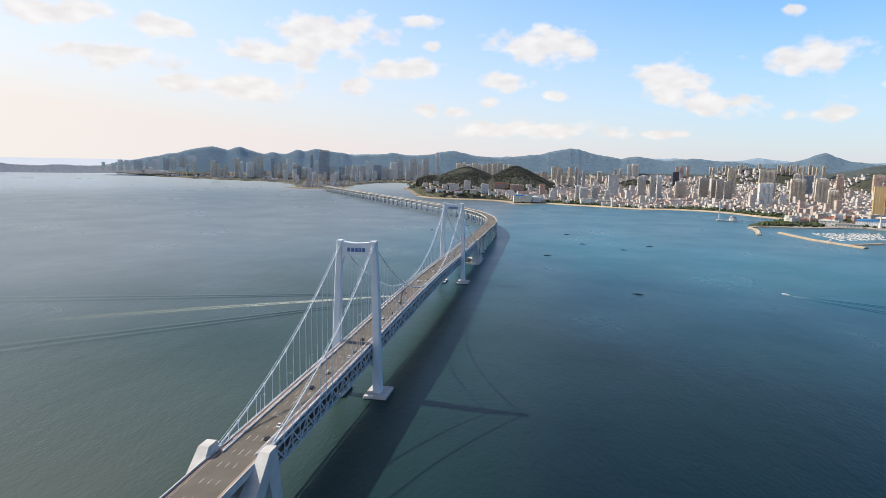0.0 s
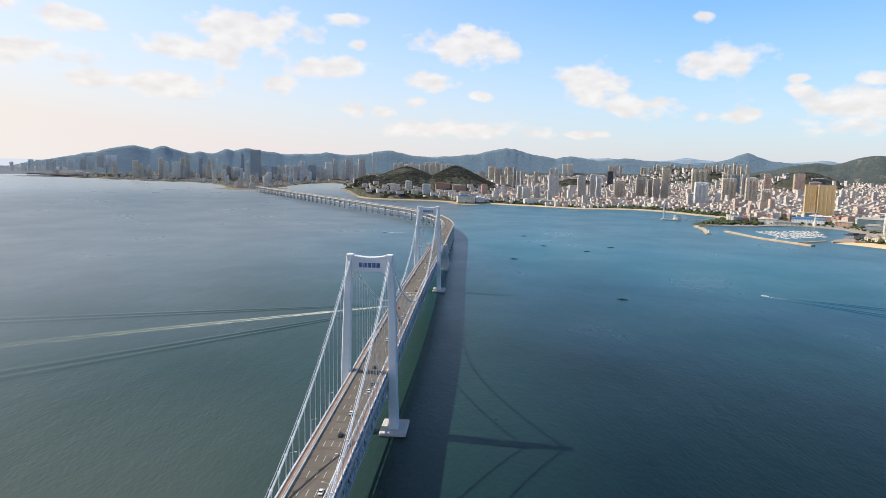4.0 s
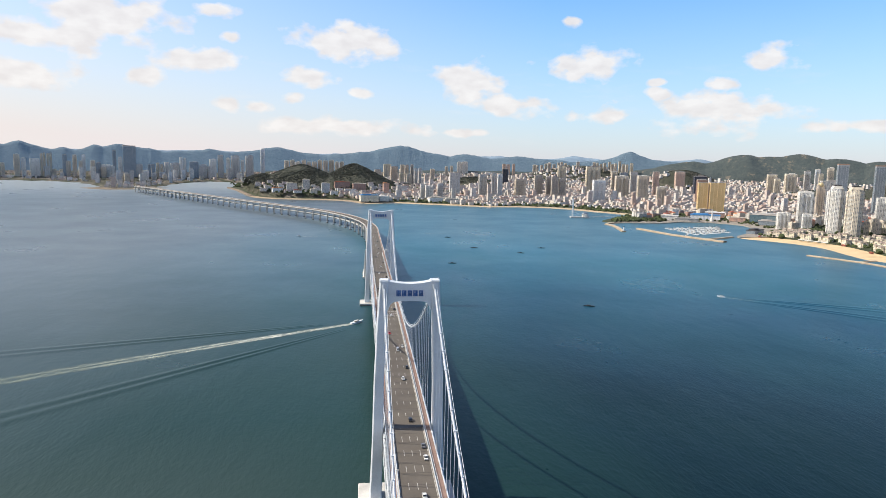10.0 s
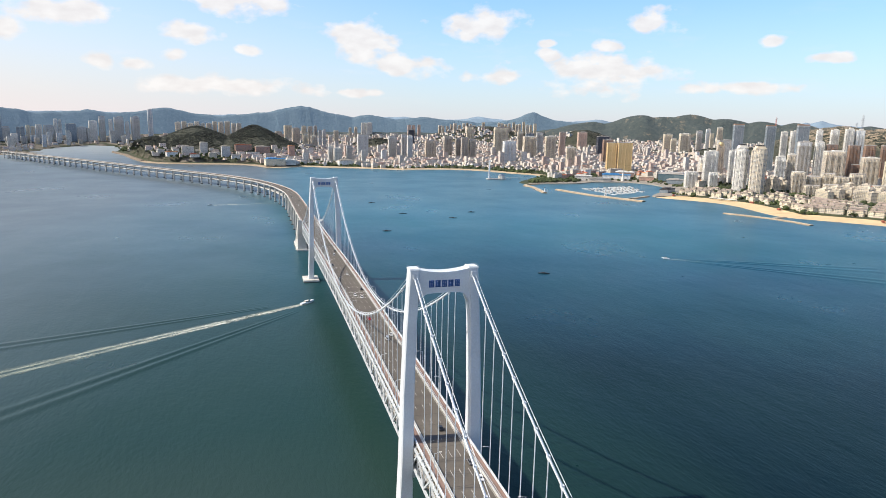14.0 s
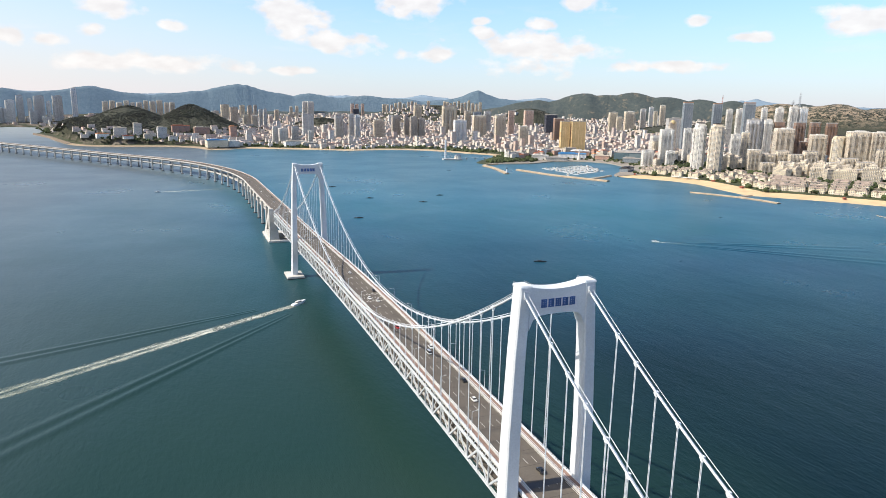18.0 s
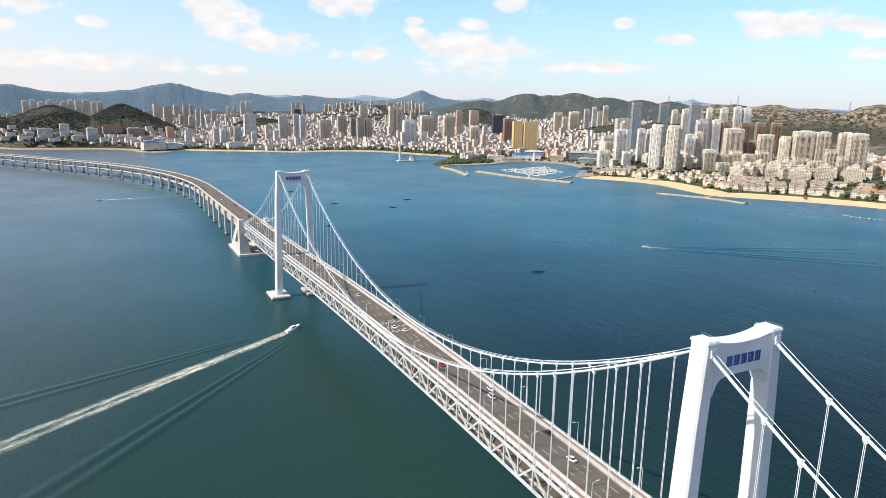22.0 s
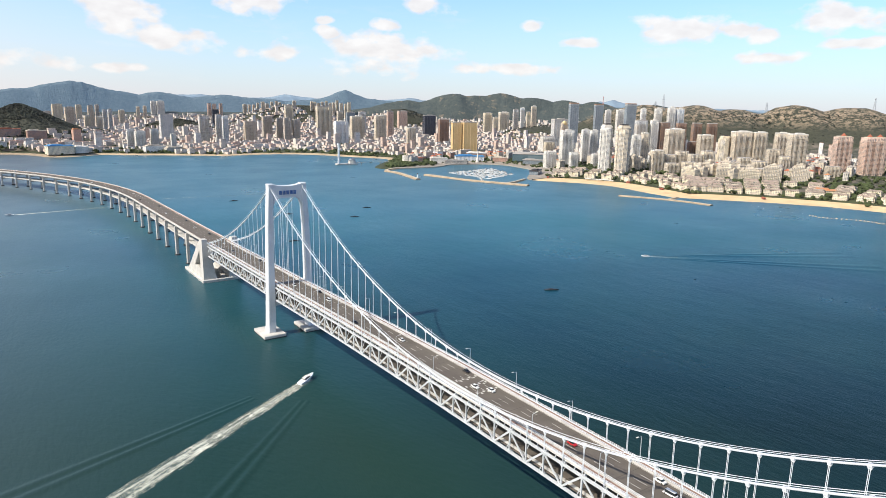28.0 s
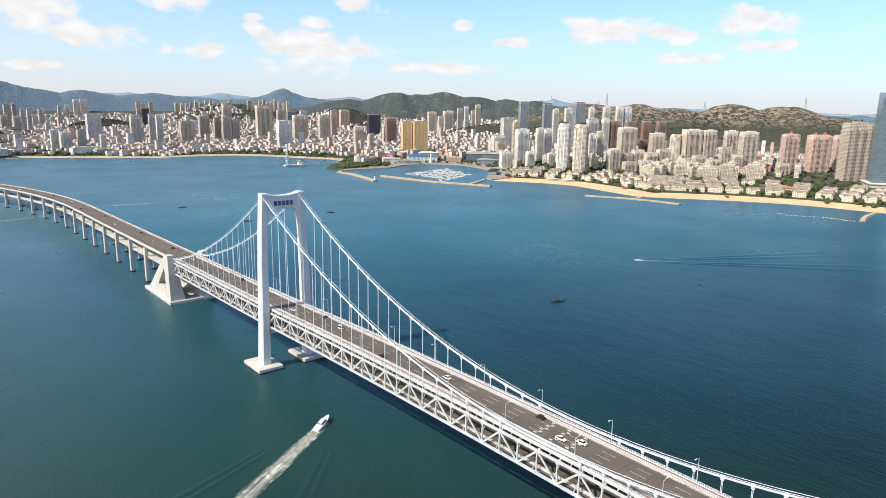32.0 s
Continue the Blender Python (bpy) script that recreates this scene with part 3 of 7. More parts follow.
def anchorage(y, flip):
    a = thing("anchorage", "white concrete cable anchorage with triangular side walls standing in the sea", "anchorage", pose(0, y, 0, 0, 0, 180 if flip else 0), "cable anchorages")
    bm = bmesh.new()
    bm_box(bm, 39.6, 69.4, 3.0, pose(0, 34.7, -0.2))
    bmesh.ops.bevel(bm, geom=bm.edges[:], offset=0.4, segments=1, affect="EDGES")
    part("base_slab", bm, CONCRETE, a)
    for k, (px, py) in enumerate(((-20.2, 12), (-20.2, 30), (-20.2, 48), (20.2, 12), (20.2, 30), (20.2, 48))):
        bm = bmesh.new()
        bm_cyl(bm, 0.7, -0.6, 1.6, 8)
        f = part("fender", bm, CONCRETE, a)
        f.location = (px, py, 0)
    top = 41.0
    for s in (-1, 1):
        # a leaning wall with a triangular hole: narrow at the top, spreading inwards to its foot
        bm = bmesh.new()
        out = [(2.0, 2.6), (61, 2.6), (15.0, top), (7.5, top)]
        hole = [(12.5, 12), (34, 12), (17, 29)]

        def v(p, outer):
            u = (p[1] - 2.6) / (top - 2.6)
            x = 18.3 - 1.3 * u if outer else 6.0 + 6.0 * u
            return bm.verts.new((s * x, p[0], p[1]))
        rings = []
        for outer in (True, False):
            o, h = [v(p, outer) for p in out], [v(p, outer) for p in hole]
            for f in ((o[0], o[1], h[1], h[0]), (o[1], o[2], h[2], h[1]), (o[2], o[3], h[2]), (o[3], o[0], h[0], h[2])):
                bm.faces.new(f)
            rings.append((o, h))
        for r0, r1 in zip(*rings):
            for i in range(len(r0)):
                j = (i + 1) % len(r0)
                bm.faces.new((r0[i], r0[j], r1[j], r1[i]))
        part("side_wall", bm, CONCRETE, a)
    bm = bmesh.new()
    bm_box(bm, 26, 6, 3.0, pose(0, 15, 21.0))
    part("cross_beam", bm, CONCRETE, a)
    return a


anchorage(SPAN + 171.7, False)
anchorage(-171.7, True)

# ---- viaduct ----
viaduct = thing("viaduct", "long curved double-deck concrete viaduct on paired columns over the sea", "viaduct")


VS = SPAN + SIDE + 2.2
ribbon("upper_deck", -12.0, 12.0, -0.9, 0.0, CONCRETE, VS, END_S, 25, parent=viaduct)
for s in (-9.2, -3.1, 3.1, 9.2):
    ribbon("girder", s - 0.5, s + 0.5, -2.6, -0.9, CONCRETE, VS, END_S, 25, parent=viaduct)
ribbon("lower_deck", -9.6, 9.6, -12.0, -10.6, CONCRETE, VS + 12, END_S, 25, parent=viaduct)
ribbon("roadway", -9.2, 9.2, 0.0, 0.05, ASPHALT, VS, END_S, 25, "worn grey asphalt carriageway", parent=viaduct)
for s in (-1, 1):
    ribbon("parapet", s * 11.4 - 0.25, s * 11.4 + 0.25, 0.0, 1.1, CONCRETE, VS, END_S, 25, parent=viaduct)
    ribbon("footpath", s * 10.3 - 0.7, s * 10.3 + 0.7, 0.0, 0.2, RED_PATH, VS, END_S, 25, parent=viaduct)
bm = bmesh.new()
bm_prism(bm, [(-1.7, -1.2), (-1.2, -1.7), (1.2, -1.7), (1.7, -1.2), (1.7, 1.2), (1.2, 1.7), (-1.2, 1.7), (-1.7, 1.2)], -2, 1.0)
COLUMN = mesh_of(bm, "column", CONCRETE, smooth=False)
bm = bmesh.new()
bm_box(bm, 22, 3.0, 2.6)
CAP = mesh_of(bm, "cap_beam", CONCRETE)
bm = bmesh.new()
bm_cyl(bm, 3.2, -1.5, 1.2, 12)
FOOT = mesh_of(bm, "column_foot", DARK)
s = 722.0
while s < END_S:
    p, a = centre(s)
    for off in (-10.8, 10.8):
        ob = new("column", COLUMN)
        ob.parent, ob.location, ob.scale = viaduct, across(s, off, -1), (1, 1, grade(s) - 1.4)
        f = new("column_foot", FOOT)
        f.parent, f.location = viaduct, across(s, off, 0)
    for z in (grade(s) - 5.0, grade(s) - 14.6):
        ob = new("cap_beam", CAP)
        ob.parent, ob.matrix_basis = viaduct, pose(p.x, p.y, z, 0, 0, math.degrees(a))
    s += 50.2

# southern approach behind the first anchorage
SOUTH = -1500.0
ribbon("upper_deck", -12.0, 12.0, -2.4, 0.0, CONCRETE, SOUTH, -SIDE - 2.2, 25, parent=viaduct)
ribbon("lower_deck", -10.5, 10.5, -10.6, -8.8, CONCRETE, SOUTH, -SIDE - 14, 25, parent=viaduct)
ribbon("roadway", -9.2, 9.2, 0.0, 0.05, ASPHALT, SOUTH, -SIDE - 2.2, 25, "worn grey asphalt carriageway", parent=viaduct)
for s in (-1, 1):
    ribbon("parapet", s * 11.4 - 0.25, s * 11.4 + 0.25, 0.0, 1.1, CONCRETE, SOUTH, -SIDE - 2.2, 25, parent=viaduct)
    ribbon("footpath", s * 10.3 - 0.7, s * 10.3 + 0.7, 0.0, 0.2, RED_PATH, SOUTH, -SIDE - 2.2, 25, parent=viaduct)
for s in [-262.0 - 50.2 * k for k in range(24)]:
    for off in (-10.8, 10.8):
        ob = new("column", COLUMN)
        ob.parent, ob.location, ob.scale = viaduct, (off, s, -1), (1, 1, grade(s) - 1.4)
        f = new("column_foot", FOOT)
        f.parent, f.location = viaduct, (off, s, 0)
    for z in (grade(s) - 5.0, grade(s) - 14.6):
        ob = new("cap_beam", CAP)
        ob.parent, ob.location = viaduct, (0, s, z)
for a, b_ in ((SOUTH, -SIDE - 4), (VS + 2, END_S - 4)):
    for x in (-3.66, 0.0, 3.66):
        bm = bmesh.new()
        s = a + 3
        while s < min(b_, 1900) - 5:
            p, h = centre(s)
            q = across(s, x, grade(s) + 0.055)
            bm_box(bm, 0.18, 6.0, 0.012, pose(q.x, q.y, q.z, 0, 0, math.degrees(h)))
            s += 15
        tagged(part("lane_dash", bm, MARK, viaduct), kind="stuff")

# ---- land ----
COAST_EAST = [(1320, -900), (1215, 150), (1120, 420), (1116, 500), (1100, 590), (1045, 682), (985, 768), (938, 806), (962, 900), (988, 1000), (985, 1050), (945, 1125),
              (888, 1192), (960, 1262), (1090, 1390), (1122, 1540), (1070, 1612), (955, 1625), (905, 1572), (817, 1576), (742, 1575), (705, 1600), (735, 1670), (800, 1745), (870, 1828)]
COAST_WEST = [(916, 1905), (853, 1992), (768, 2165), (690, 2225), (609, 2243), (466, 2222), (309, 2316), (197, 2366), (122, 2415), (31, 2340), (-22, 2340), (-66, 2478), (-156, 2549), (-300, 2568),
              (-420, 2600), (-500, 2680), (-528, 2763), (-585, 2950), (-680, 3300), (-818, 3677), (-851, 3778), (-920, 3778), (-1026, 3672), (-1070, 3551), (-1150, 3300), (-1307, 3201), (-1498, 3354), (-1517, 3444), (-1613, 3484), (-1761, 3482), (-2040, 3419), (-2367, 3360), (-2613, 3340)]
COAST = np.array(COAST_EAST + COAST_WEST, float)
LAND = np.vstack([COAST, [[-2813, 3500], [-2900, 5200], [3900, 5200], [4600, -900]]])


def inside(px, py):
    r = np.zeros(px.shape, bool)
    k = len(LAND)
    for i in range(k):
        (x0, y0), (x1, y1) = LAND[i], LAND[(i + 1) % k]
        c = (y0 > py) != (y1 > py)
        with np.errstate(divide="ignore", invalid="ignore"):
            r ^= c & (px < (x1 - x0) * (py - y0) / (y1 - y0) + x0)
    return r


def inland(px, py):
    """Metres inland from the coast, negative at sea."""
    px, py = np.asarray(px, float), np.asarray(py, float)
    best = np.full(px.shape, 1e9)
    for (x0, y0), (x1, y1) in zip(COAST, COAST[1:]):
        dx, dy = x1 - x0, y1 - y0
        u = np.clip(((px - x0) * dx + (py - y0) * dy) / (dx * dx + dy * dy), 0, 1)
        best = np.minimum(best, np.hypot(px - x0 - u * dx, py - y0 - u * dy))
    return np.where(inside(px, py), best, -best)


HILLS = []          # x, y, height, spread along, spread across, turn


def hill(x, y, h, ru, rv, turn=0.0):
    HILLS.append((x, y, h, ru, rv, radians(turn)))


hill(-60, 3150, 157, 158, 250, 0)
hill(-325, 3140, 147, 190, 250, 0)
hill(-505, 3060, 98, 150, 220, -10)
hill(190, 3180, 56, 190, 180, 5)
hill(650, 3650, 82, 170, 130, 0)
hill(2593, 1946, 196, 260, 300, -40)
hill(2476, 2150, 200, 260, 300, 0)
hill(2720, 1790, 178, 260, 280, -40)
hill(2842, 1591, 204, 200, 280, -30)
hill(2960, 1400, 196, 230, 280, -30)
hill(3060, 1200, 150, 240, 300, -30)
hill(1430, 3960, 112, 360, 190, 10)
hill(2250, 2500, 90, 300, 250, 0)
hill(1950, 3550, 120, 190, 170, 0)
hill(2700, 3650, 105, 420, 200, -35)


def ground_z(px, py, d=None):
    px, py = np.asarray(px, float), np.asarray(py, float)
    d = inland(px, py) if d is None else d
    z = np.where(d < 60, 2.0 + d * 0.04, np.where(d < 160, 4.4 + (d - 60) * 0.085, 12.9 + (d - 160) * 0.016))
    z = np.minimum(z, 42)
    west = np.clip((-700 - px) / 300, 0, 1)
    z = z * (1 - west) + np.minimum(z, 4 + np.clip(d, 0, 1e9) * 0.006) * west
    for hx, hy, h, ru, rv, a in HILLS:
        u = (px - hx) * math.cos(a) + (py - hy) * math.sin(a)
        v = -(px - hx) * math.sin(a) + (py - hy) * math.cos(a)
        q = (u / ru) ** 2 + (v / rv) ** 2
        z = np.maximum(z, h * np.exp(-0.62 * (q ** 0.72 if hx < 300 else q)))
    return z + lift(np.hypot(px - C0.x, py - C0.y))


def gz(x, y):
    return float(ground_z(np.array([x]), np.array([y]))[0])


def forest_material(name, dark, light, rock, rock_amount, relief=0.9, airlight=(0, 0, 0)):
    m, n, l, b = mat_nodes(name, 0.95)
    # haze of the air in front of far ridges, painted in as surface emission
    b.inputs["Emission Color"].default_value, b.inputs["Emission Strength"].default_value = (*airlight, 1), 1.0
    p = tex_pos(n)
    leaf = ramp(n, l, noise_tex(n, l, p, 0.05, 6.0, 0.7), [(0.3, dark), (0.68, light)])
    stone = ramp(n, l, noise_tex(n, l, p, 0.02, 8.0, 0.72), [(0.62 - rock_amount, (0, 0, 0)), (0.68 - rock_amount, (1, 1, 1))])
    l.new(mix(n, l, stone, leaf, rock), b.inputs["Base Color"])
    bump(n, l, b, noise_tex(n, l, p, 0.09, 6.0, 0.7), relief, 9.0)
    return m


def city_ground_material():
    m, n, l, b = mat_nodes("city_ground", 0.95)
    p = tex_pos(n)
    street = ramp(n, l, noise_tex(n, l, p, 0.02, 5.0, 0.65), [(0.42, (0.035, 0.045, 0.022)), (0.54, (0.11, 0.10, 0.08)), (0.68, (0.22, 0.19, 0.155))])
    wood = ramp(n, l, noise_tex(n, l, p, 0.045, 6.0, 0.7), [(0.3, (0.027, 0.033, 0.022)), (0.7, (0.060, 0.062, 0.042))])
    rocks = ramp(n, l, noise_tex(n, l, p, 0.045, 9.0, 0.8), [(0.485, (0, 0, 0)), (0.535, (1, 1, 1))])
    high = n.new("ShaderNodeSeparateXYZ")
    l.new(p, high.inputs[0])
    up = math_node(n, l, "MULTIPLY", math_node(n, l, "SUBTRACT", high.outputs["Z"], 100.0), 0.02, True)
    east = math_node(n, l, "MULTIPLY", math_node(n, l, "SUBTRACT", high.outputs["X"], 1950.0), 0.006, True)
    bare = mix(n, l, math_node(n, l, "MULTIPLY", math_node(n, l, "MULTIPLY", up, east), rocks), wood, (0.31, 0.245, 0.175))
    away = n.new("ShaderNodeVectorMath")
    away.operation = "DISTANCE"
    l.new(p, away.inputs[0])
    away.inputs[1].default_value = (-20, -150, 20)
    rise = math_node(n, l, "MULTIPLY", math_node(n, l, "MAXIMUM", math_node(n, l, "SUBTRACT", away.outputs["Value"], 3800.0), 0.0), 0.098)
    level = math_node(n, l, "SUBTRACT", high.outputs["Z"], rise)
    cape = math_node(n, l, "MULTIPLY", math_node(n, l, "SUBTRACT", 250.0, high.outputs["X"]), 0.01, True)
    foot = math_node(n, l, "SUBTRACT", 46.0, math_node(n, l, "MULTIPLY", cape, 31.0))
    hilly = math_node(n, l, "MULTIPLY", math_node(n, l, "SUBTRACT", level, foot), 0.09, True)
    l.new(mix(n, l, hilly, street, bare), b.inputs["Base Color"])
    bump(n, l, b, noise_tex(n, l, p, 0.08, 6.0, 0.7), 1.0, 8.0)
    return m


CITY_GROUND = city_ground_material()
SCRUB = plain("green_verge", (0.040, 0.050, 0.022), 0.95, 0.0, 0.4, 0.03, 0.3)
PAVE = plain("promenade_paving", (0.27, 0.245, 0.21), 0.9, 0.0, 0.15, 0.05, 0.5)


def grid_land():
    step = 36.0
    xs = np.arange(-3000, 3950, step)
    ys = np.arange(-850, 4640, step)
    gx, gy = np.meshgrid(xs, ys, indexing="ij")
    d = inland(gx, gy)
    z = ground_z(gx, gy, d)
    rough = np.array([noise.fractal((x * 0.006, y * 0.006, 0.3), 0.9, 2.1, 5) for x, y in zip(gx.ravel(), gy.ravel())]).reshape(gx.shape)
    z = z + np.clip(z - 40, 0, 90) * 0.11 * rough * 1.4
    z = np.where(d > 62, z, -8.0)
    far = np.hypot(gx - C0.x, gy - C0.y)
    keep = (d > -60) & (far < 4560)
    idx = -np.ones(gx.shape, int)
    need = keep.copy()
    idx[need] = np.arange(need.sum())
    verts = np.stack([gx[need], gy[need], z[need]], 1)
    a, b, c, e = idx[:-1, :-1], idx[1:, :-1], idx[1:, 1:], idx[:-1, 1:]
    ok = (a >= 0) & (b >= 0) & (c >= 0) & (e >= 0)
    faces = np.stack([a[ok], b[ok], c[ok], e[ok]], 1)
    me = bpy.data.meshes.new("ground")
    me.from_pydata(verts.tolist(), [], faces.tolist())
    me.materials.append(CITY_GROUND)
    me.polygons.foreach_set("use_smooth", [True] * len(me.polygons))
    return tagged(new("ground", me), "built-up coastal land rising to dark wooded hills", "ground", "", "structure")


grid_land()


def shore_normals():
    pts = []
    for (x0, y0), (x1, y1) in zip(COAST, COAST[1:]):
        k = max(1, int(math.hypot(x1 - x0, y1 - y0) / 22))
        for i in range(k):
            pts.append((x0 + (x1 - x0) * i / k, y0 + (y1 - y0) * i / k))
    p = np.array(pts)
    for _ in range(3):
        p[1:-1] = (p[:-2] + 2 * p[1:-1] + p[2:]) / 4
    t = np.gradient(p, axis=0)
    t /= np.hypot(t[:, 0], t[:, 1])[:, None] + 1e-9
    return p, np.stack([t[:, 1], -t[:, 0]], 1)


SHORE, SHORE_N = shore_normals()


def shore_band(name, offs, zs, i0, i1, material, label, category):
    """A strip along the coast between the points i0 and i1, at these offsets inland."""
    bm = bmesh.new()
    last = None
    for i in range(i0, i1):
        wob = 3.0 * noise.noise((SHORE[i][0] * 0.02, SHORE[i][1] * 0.02, 1.7))
        row = [bm.verts.new((SHORE[i][0] + SHORE_N[i][0] * (o + (wob if o < 50 else 0)), SHORE[i][1] + SHORE_N[i][1] * (o + (wob if o < 50 else 0)), z)) for o, z in zip(offs, zs)]
        if last:
            for j in range(len(offs) - 1):
                bm.faces.new((last[j], row[j], row[j + 1], last[j + 1]))
        last = row
    return solid(name, bm, material, label, category, "structure")


def near(x, y):
    return int(np.argmin(np.hypot(SHORE[:, 0] - x, SHORE[:, 1] - y)))


i_mar, i_mar2, i_pt, i_mid, i_hill, i_in = near(888, 1192), near(742, 1575), near(870, 1828), near(-22, 2340), near(-528, 2763), near(-851, 3778)
shore_band("beach", (-6, 6, 40, 62), (-0.8, 0.5, 2.2, 3.6), 0, i_mar + 1, SAND, "golden sand beach along the bay", "beach")
shore_band("promenade", (60, 66, 130), (3.3, 4.9, 12.0), 0, i_mar + 1, SCRUB, "green verge behind the sand beach", "verge")
shore_band("quay", (-1, 0, 30, 100), (-1.0, 2.2, 2.6, 7.0), i_mar, i_mar2 + 1, PAVE, "paved quay round the marina", "quay")
shore_band("headland", (-3, 4, 30, 110), (-0.8, 2.6, 5.0, 9.0), i_mar2, i_pt + 1, SCRUB, "green headland with stone edge", "headland")
shore_band("town_beach", (-5, 4, 15, 34), (-0.8, 0.6, 2.2, 3.4), i_pt, i_mid + 1, plain("coarse_beach_sand", (0.44, 0.34, 0.225), 0.95, 0.0, 0.3, 0.02, 0.3), "narrow sand beach below the town", "beach")
shore_band("town_verge", (32, 36, 110), (3.2, 4.2, 9.5), i_pt, i_mid + 1, SCRUB, "tree-planted verge above the town beach", "verge")
shore_band("rocky_verge", (18, 22, 110), (3.6, 4.6, 9.6), i_mid, i_in + 1, SCRUB, "green verge above the rocky shore", "verge")
shore_band("rocky_shore", (-4, 4, 14, 20), (-0.8, 2.0, 3.6, 4.2), i_mid, i_hill + 1, ROCK, "brown rocky shore", "shore")
shore_band("hill_shore", (-5, 3, 12, 21), (-0.8, 3.4, 6.5, 4.4), i_hill, i_in + 1, DARK_ROCK, "steep brown rock shore under the wooded hill", "shore")
shore_band("spit", (-5, 5, 60, 115), (-0.8, 1.4, 2.4, 5.0), i_in, len(SHORE), plain("bare_ground", (0.17, 0.135, 0.095), 0.95, 0.0, 0.3, 0.012, 0.2), "bare reclaimed land with brown grass", "land")

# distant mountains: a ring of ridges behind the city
# blue and pale tones and the emission put distance haze into the ridges
HAZE_BLUE = forest_material("haze_blue_mountain", (0.062, 0.105, 0.140), (0.108, 0.155, 0.190), (0.16, 0.17, 0.165), -0.02, 1.2, (0.030, 0.050, 0.078))
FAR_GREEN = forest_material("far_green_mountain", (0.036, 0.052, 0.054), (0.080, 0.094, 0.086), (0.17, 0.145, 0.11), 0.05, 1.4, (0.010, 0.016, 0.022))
HAZE_PALE = plain("haze_pale_mountain", (0.20, 0.28, 0.37), 1.0, 0.0, 0.18, 0.004, 0.03)


def range_of(name, peaks, dist, base, az0, az1, material, label, rough=5.0, gully=14.0, depth=1.0, taper=True):
    bm = bmesh.new()
    last = None
    k = int((az1 - az0) / 0.16)
    for i in range(k + 1):
        az_d = az0 + (az1 - az0) * i / k
        ridge = base * min(1.0, max(0.45, 1 - (-31 - az_d) / 13, 0.0)) if az_d < -31 else base - max(0.0, az_d - 44) * 1.6
        if not taper:
            ridge = base
        crest = ridge
        for pa, pz, pw in peaks:
            crest = max(crest, ridge + (pz - ridge) / (1 + abs((az_d - pa) / pw) ** 1.8))
        crest += rough * noise.fractal((az_d * 0.55, dist * 0.01, 0.0), 0.8, 2.0, 5)
        if not taper:
            crest = 20 + (crest - 20) * min(1.0, (az1 - az_d) / 4 + 0.5)
        row = []
        for u, f in ((-185, 0.0), (-150, 0.16), (-118, 0.33), (-88, 0.50), (-60, 0.66), (-36, 0.80), (-16, 0.92), (0, 1.0), (25, 0.9)):
            spur = noise.fractal((az_d * 0.3 + f * 0.8, f * 1.2, dist * 0.01), 0.9, 2.0, 3)
            r = dist + u * depth - gully * abs(spur) * f * (1.15 - f) * 3.0
            zz = 20 + (crest - 20) * f + (0.03 * crest * noise.fractal((az_d * 1.4, f * 3.0, 5.0), 0.8, 2.0, 3) if 0 < f < 0.95 else 0)
            row.append(bm.verts.new((C0.x + r * math.sin(radians(az_d)), C0.y + r * math.cos(radians(az_d)), zz)))
        if last:
            for j in range(len(row) - 1):
                bm.faces.new((last[j], row[j], row[j + 1], last[j + 1]))
        last = row
    return solid(name, bm, material, label, "mountains", "structure", smooth=True)


range_of("backdrop_mountains_pale", [(-13, 226, 3), (-1.5, 222, 3), (12, 228, 3), (19, 238, 1.4), (29, 232, 1.3), (45.1, 229, 0.5), (46.2, 241, 0.8)], 4700, 208, -38, 74, HAZE_PALE, "far mountain range on the skyline, pale blue with painted haze", 7.0)
range_of("backdrop_mountains", [(-29.0, 246, 1.7), (-26.5, 244, 1.3), (-23.5, 218, 0.9), (-21.4, 240, 0.9), (-19.5, 256, 1.5), (-13, 228, 2.0), (-7.4, 258, 2.0), (3.3, 288, 2.9), (9.2, 236, 1.6), (23.8, 276, 1.3), (14, 226, 2.2)], 4620, 196, -38, 74, HAZE_BLUE, "wooded mountains behind the city, blue with painted haze", 11.0, 8.0)
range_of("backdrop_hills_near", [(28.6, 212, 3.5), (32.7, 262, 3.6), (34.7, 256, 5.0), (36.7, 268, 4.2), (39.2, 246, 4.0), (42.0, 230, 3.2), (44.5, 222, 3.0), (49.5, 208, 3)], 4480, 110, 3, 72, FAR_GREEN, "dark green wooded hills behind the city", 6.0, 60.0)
# headland ground painted pale and faintly glowing in place of distance haze
range_of("backdrop_headland", [(-45.6, 136, 1.0), (-39.5, 109, 1.5)], 4440, 104, -58, -32.0, forest_material("hazy_headland_ground", (0.22, 0.21, 0.21), (0.36, 0.34, 0.33), (0.40, 0.36, 0.33), 0.0, 0.6, (0.10, 0.105, 0.12)), "low distant headland beyond the bay", 6.0, 2.0, 0.2, False)
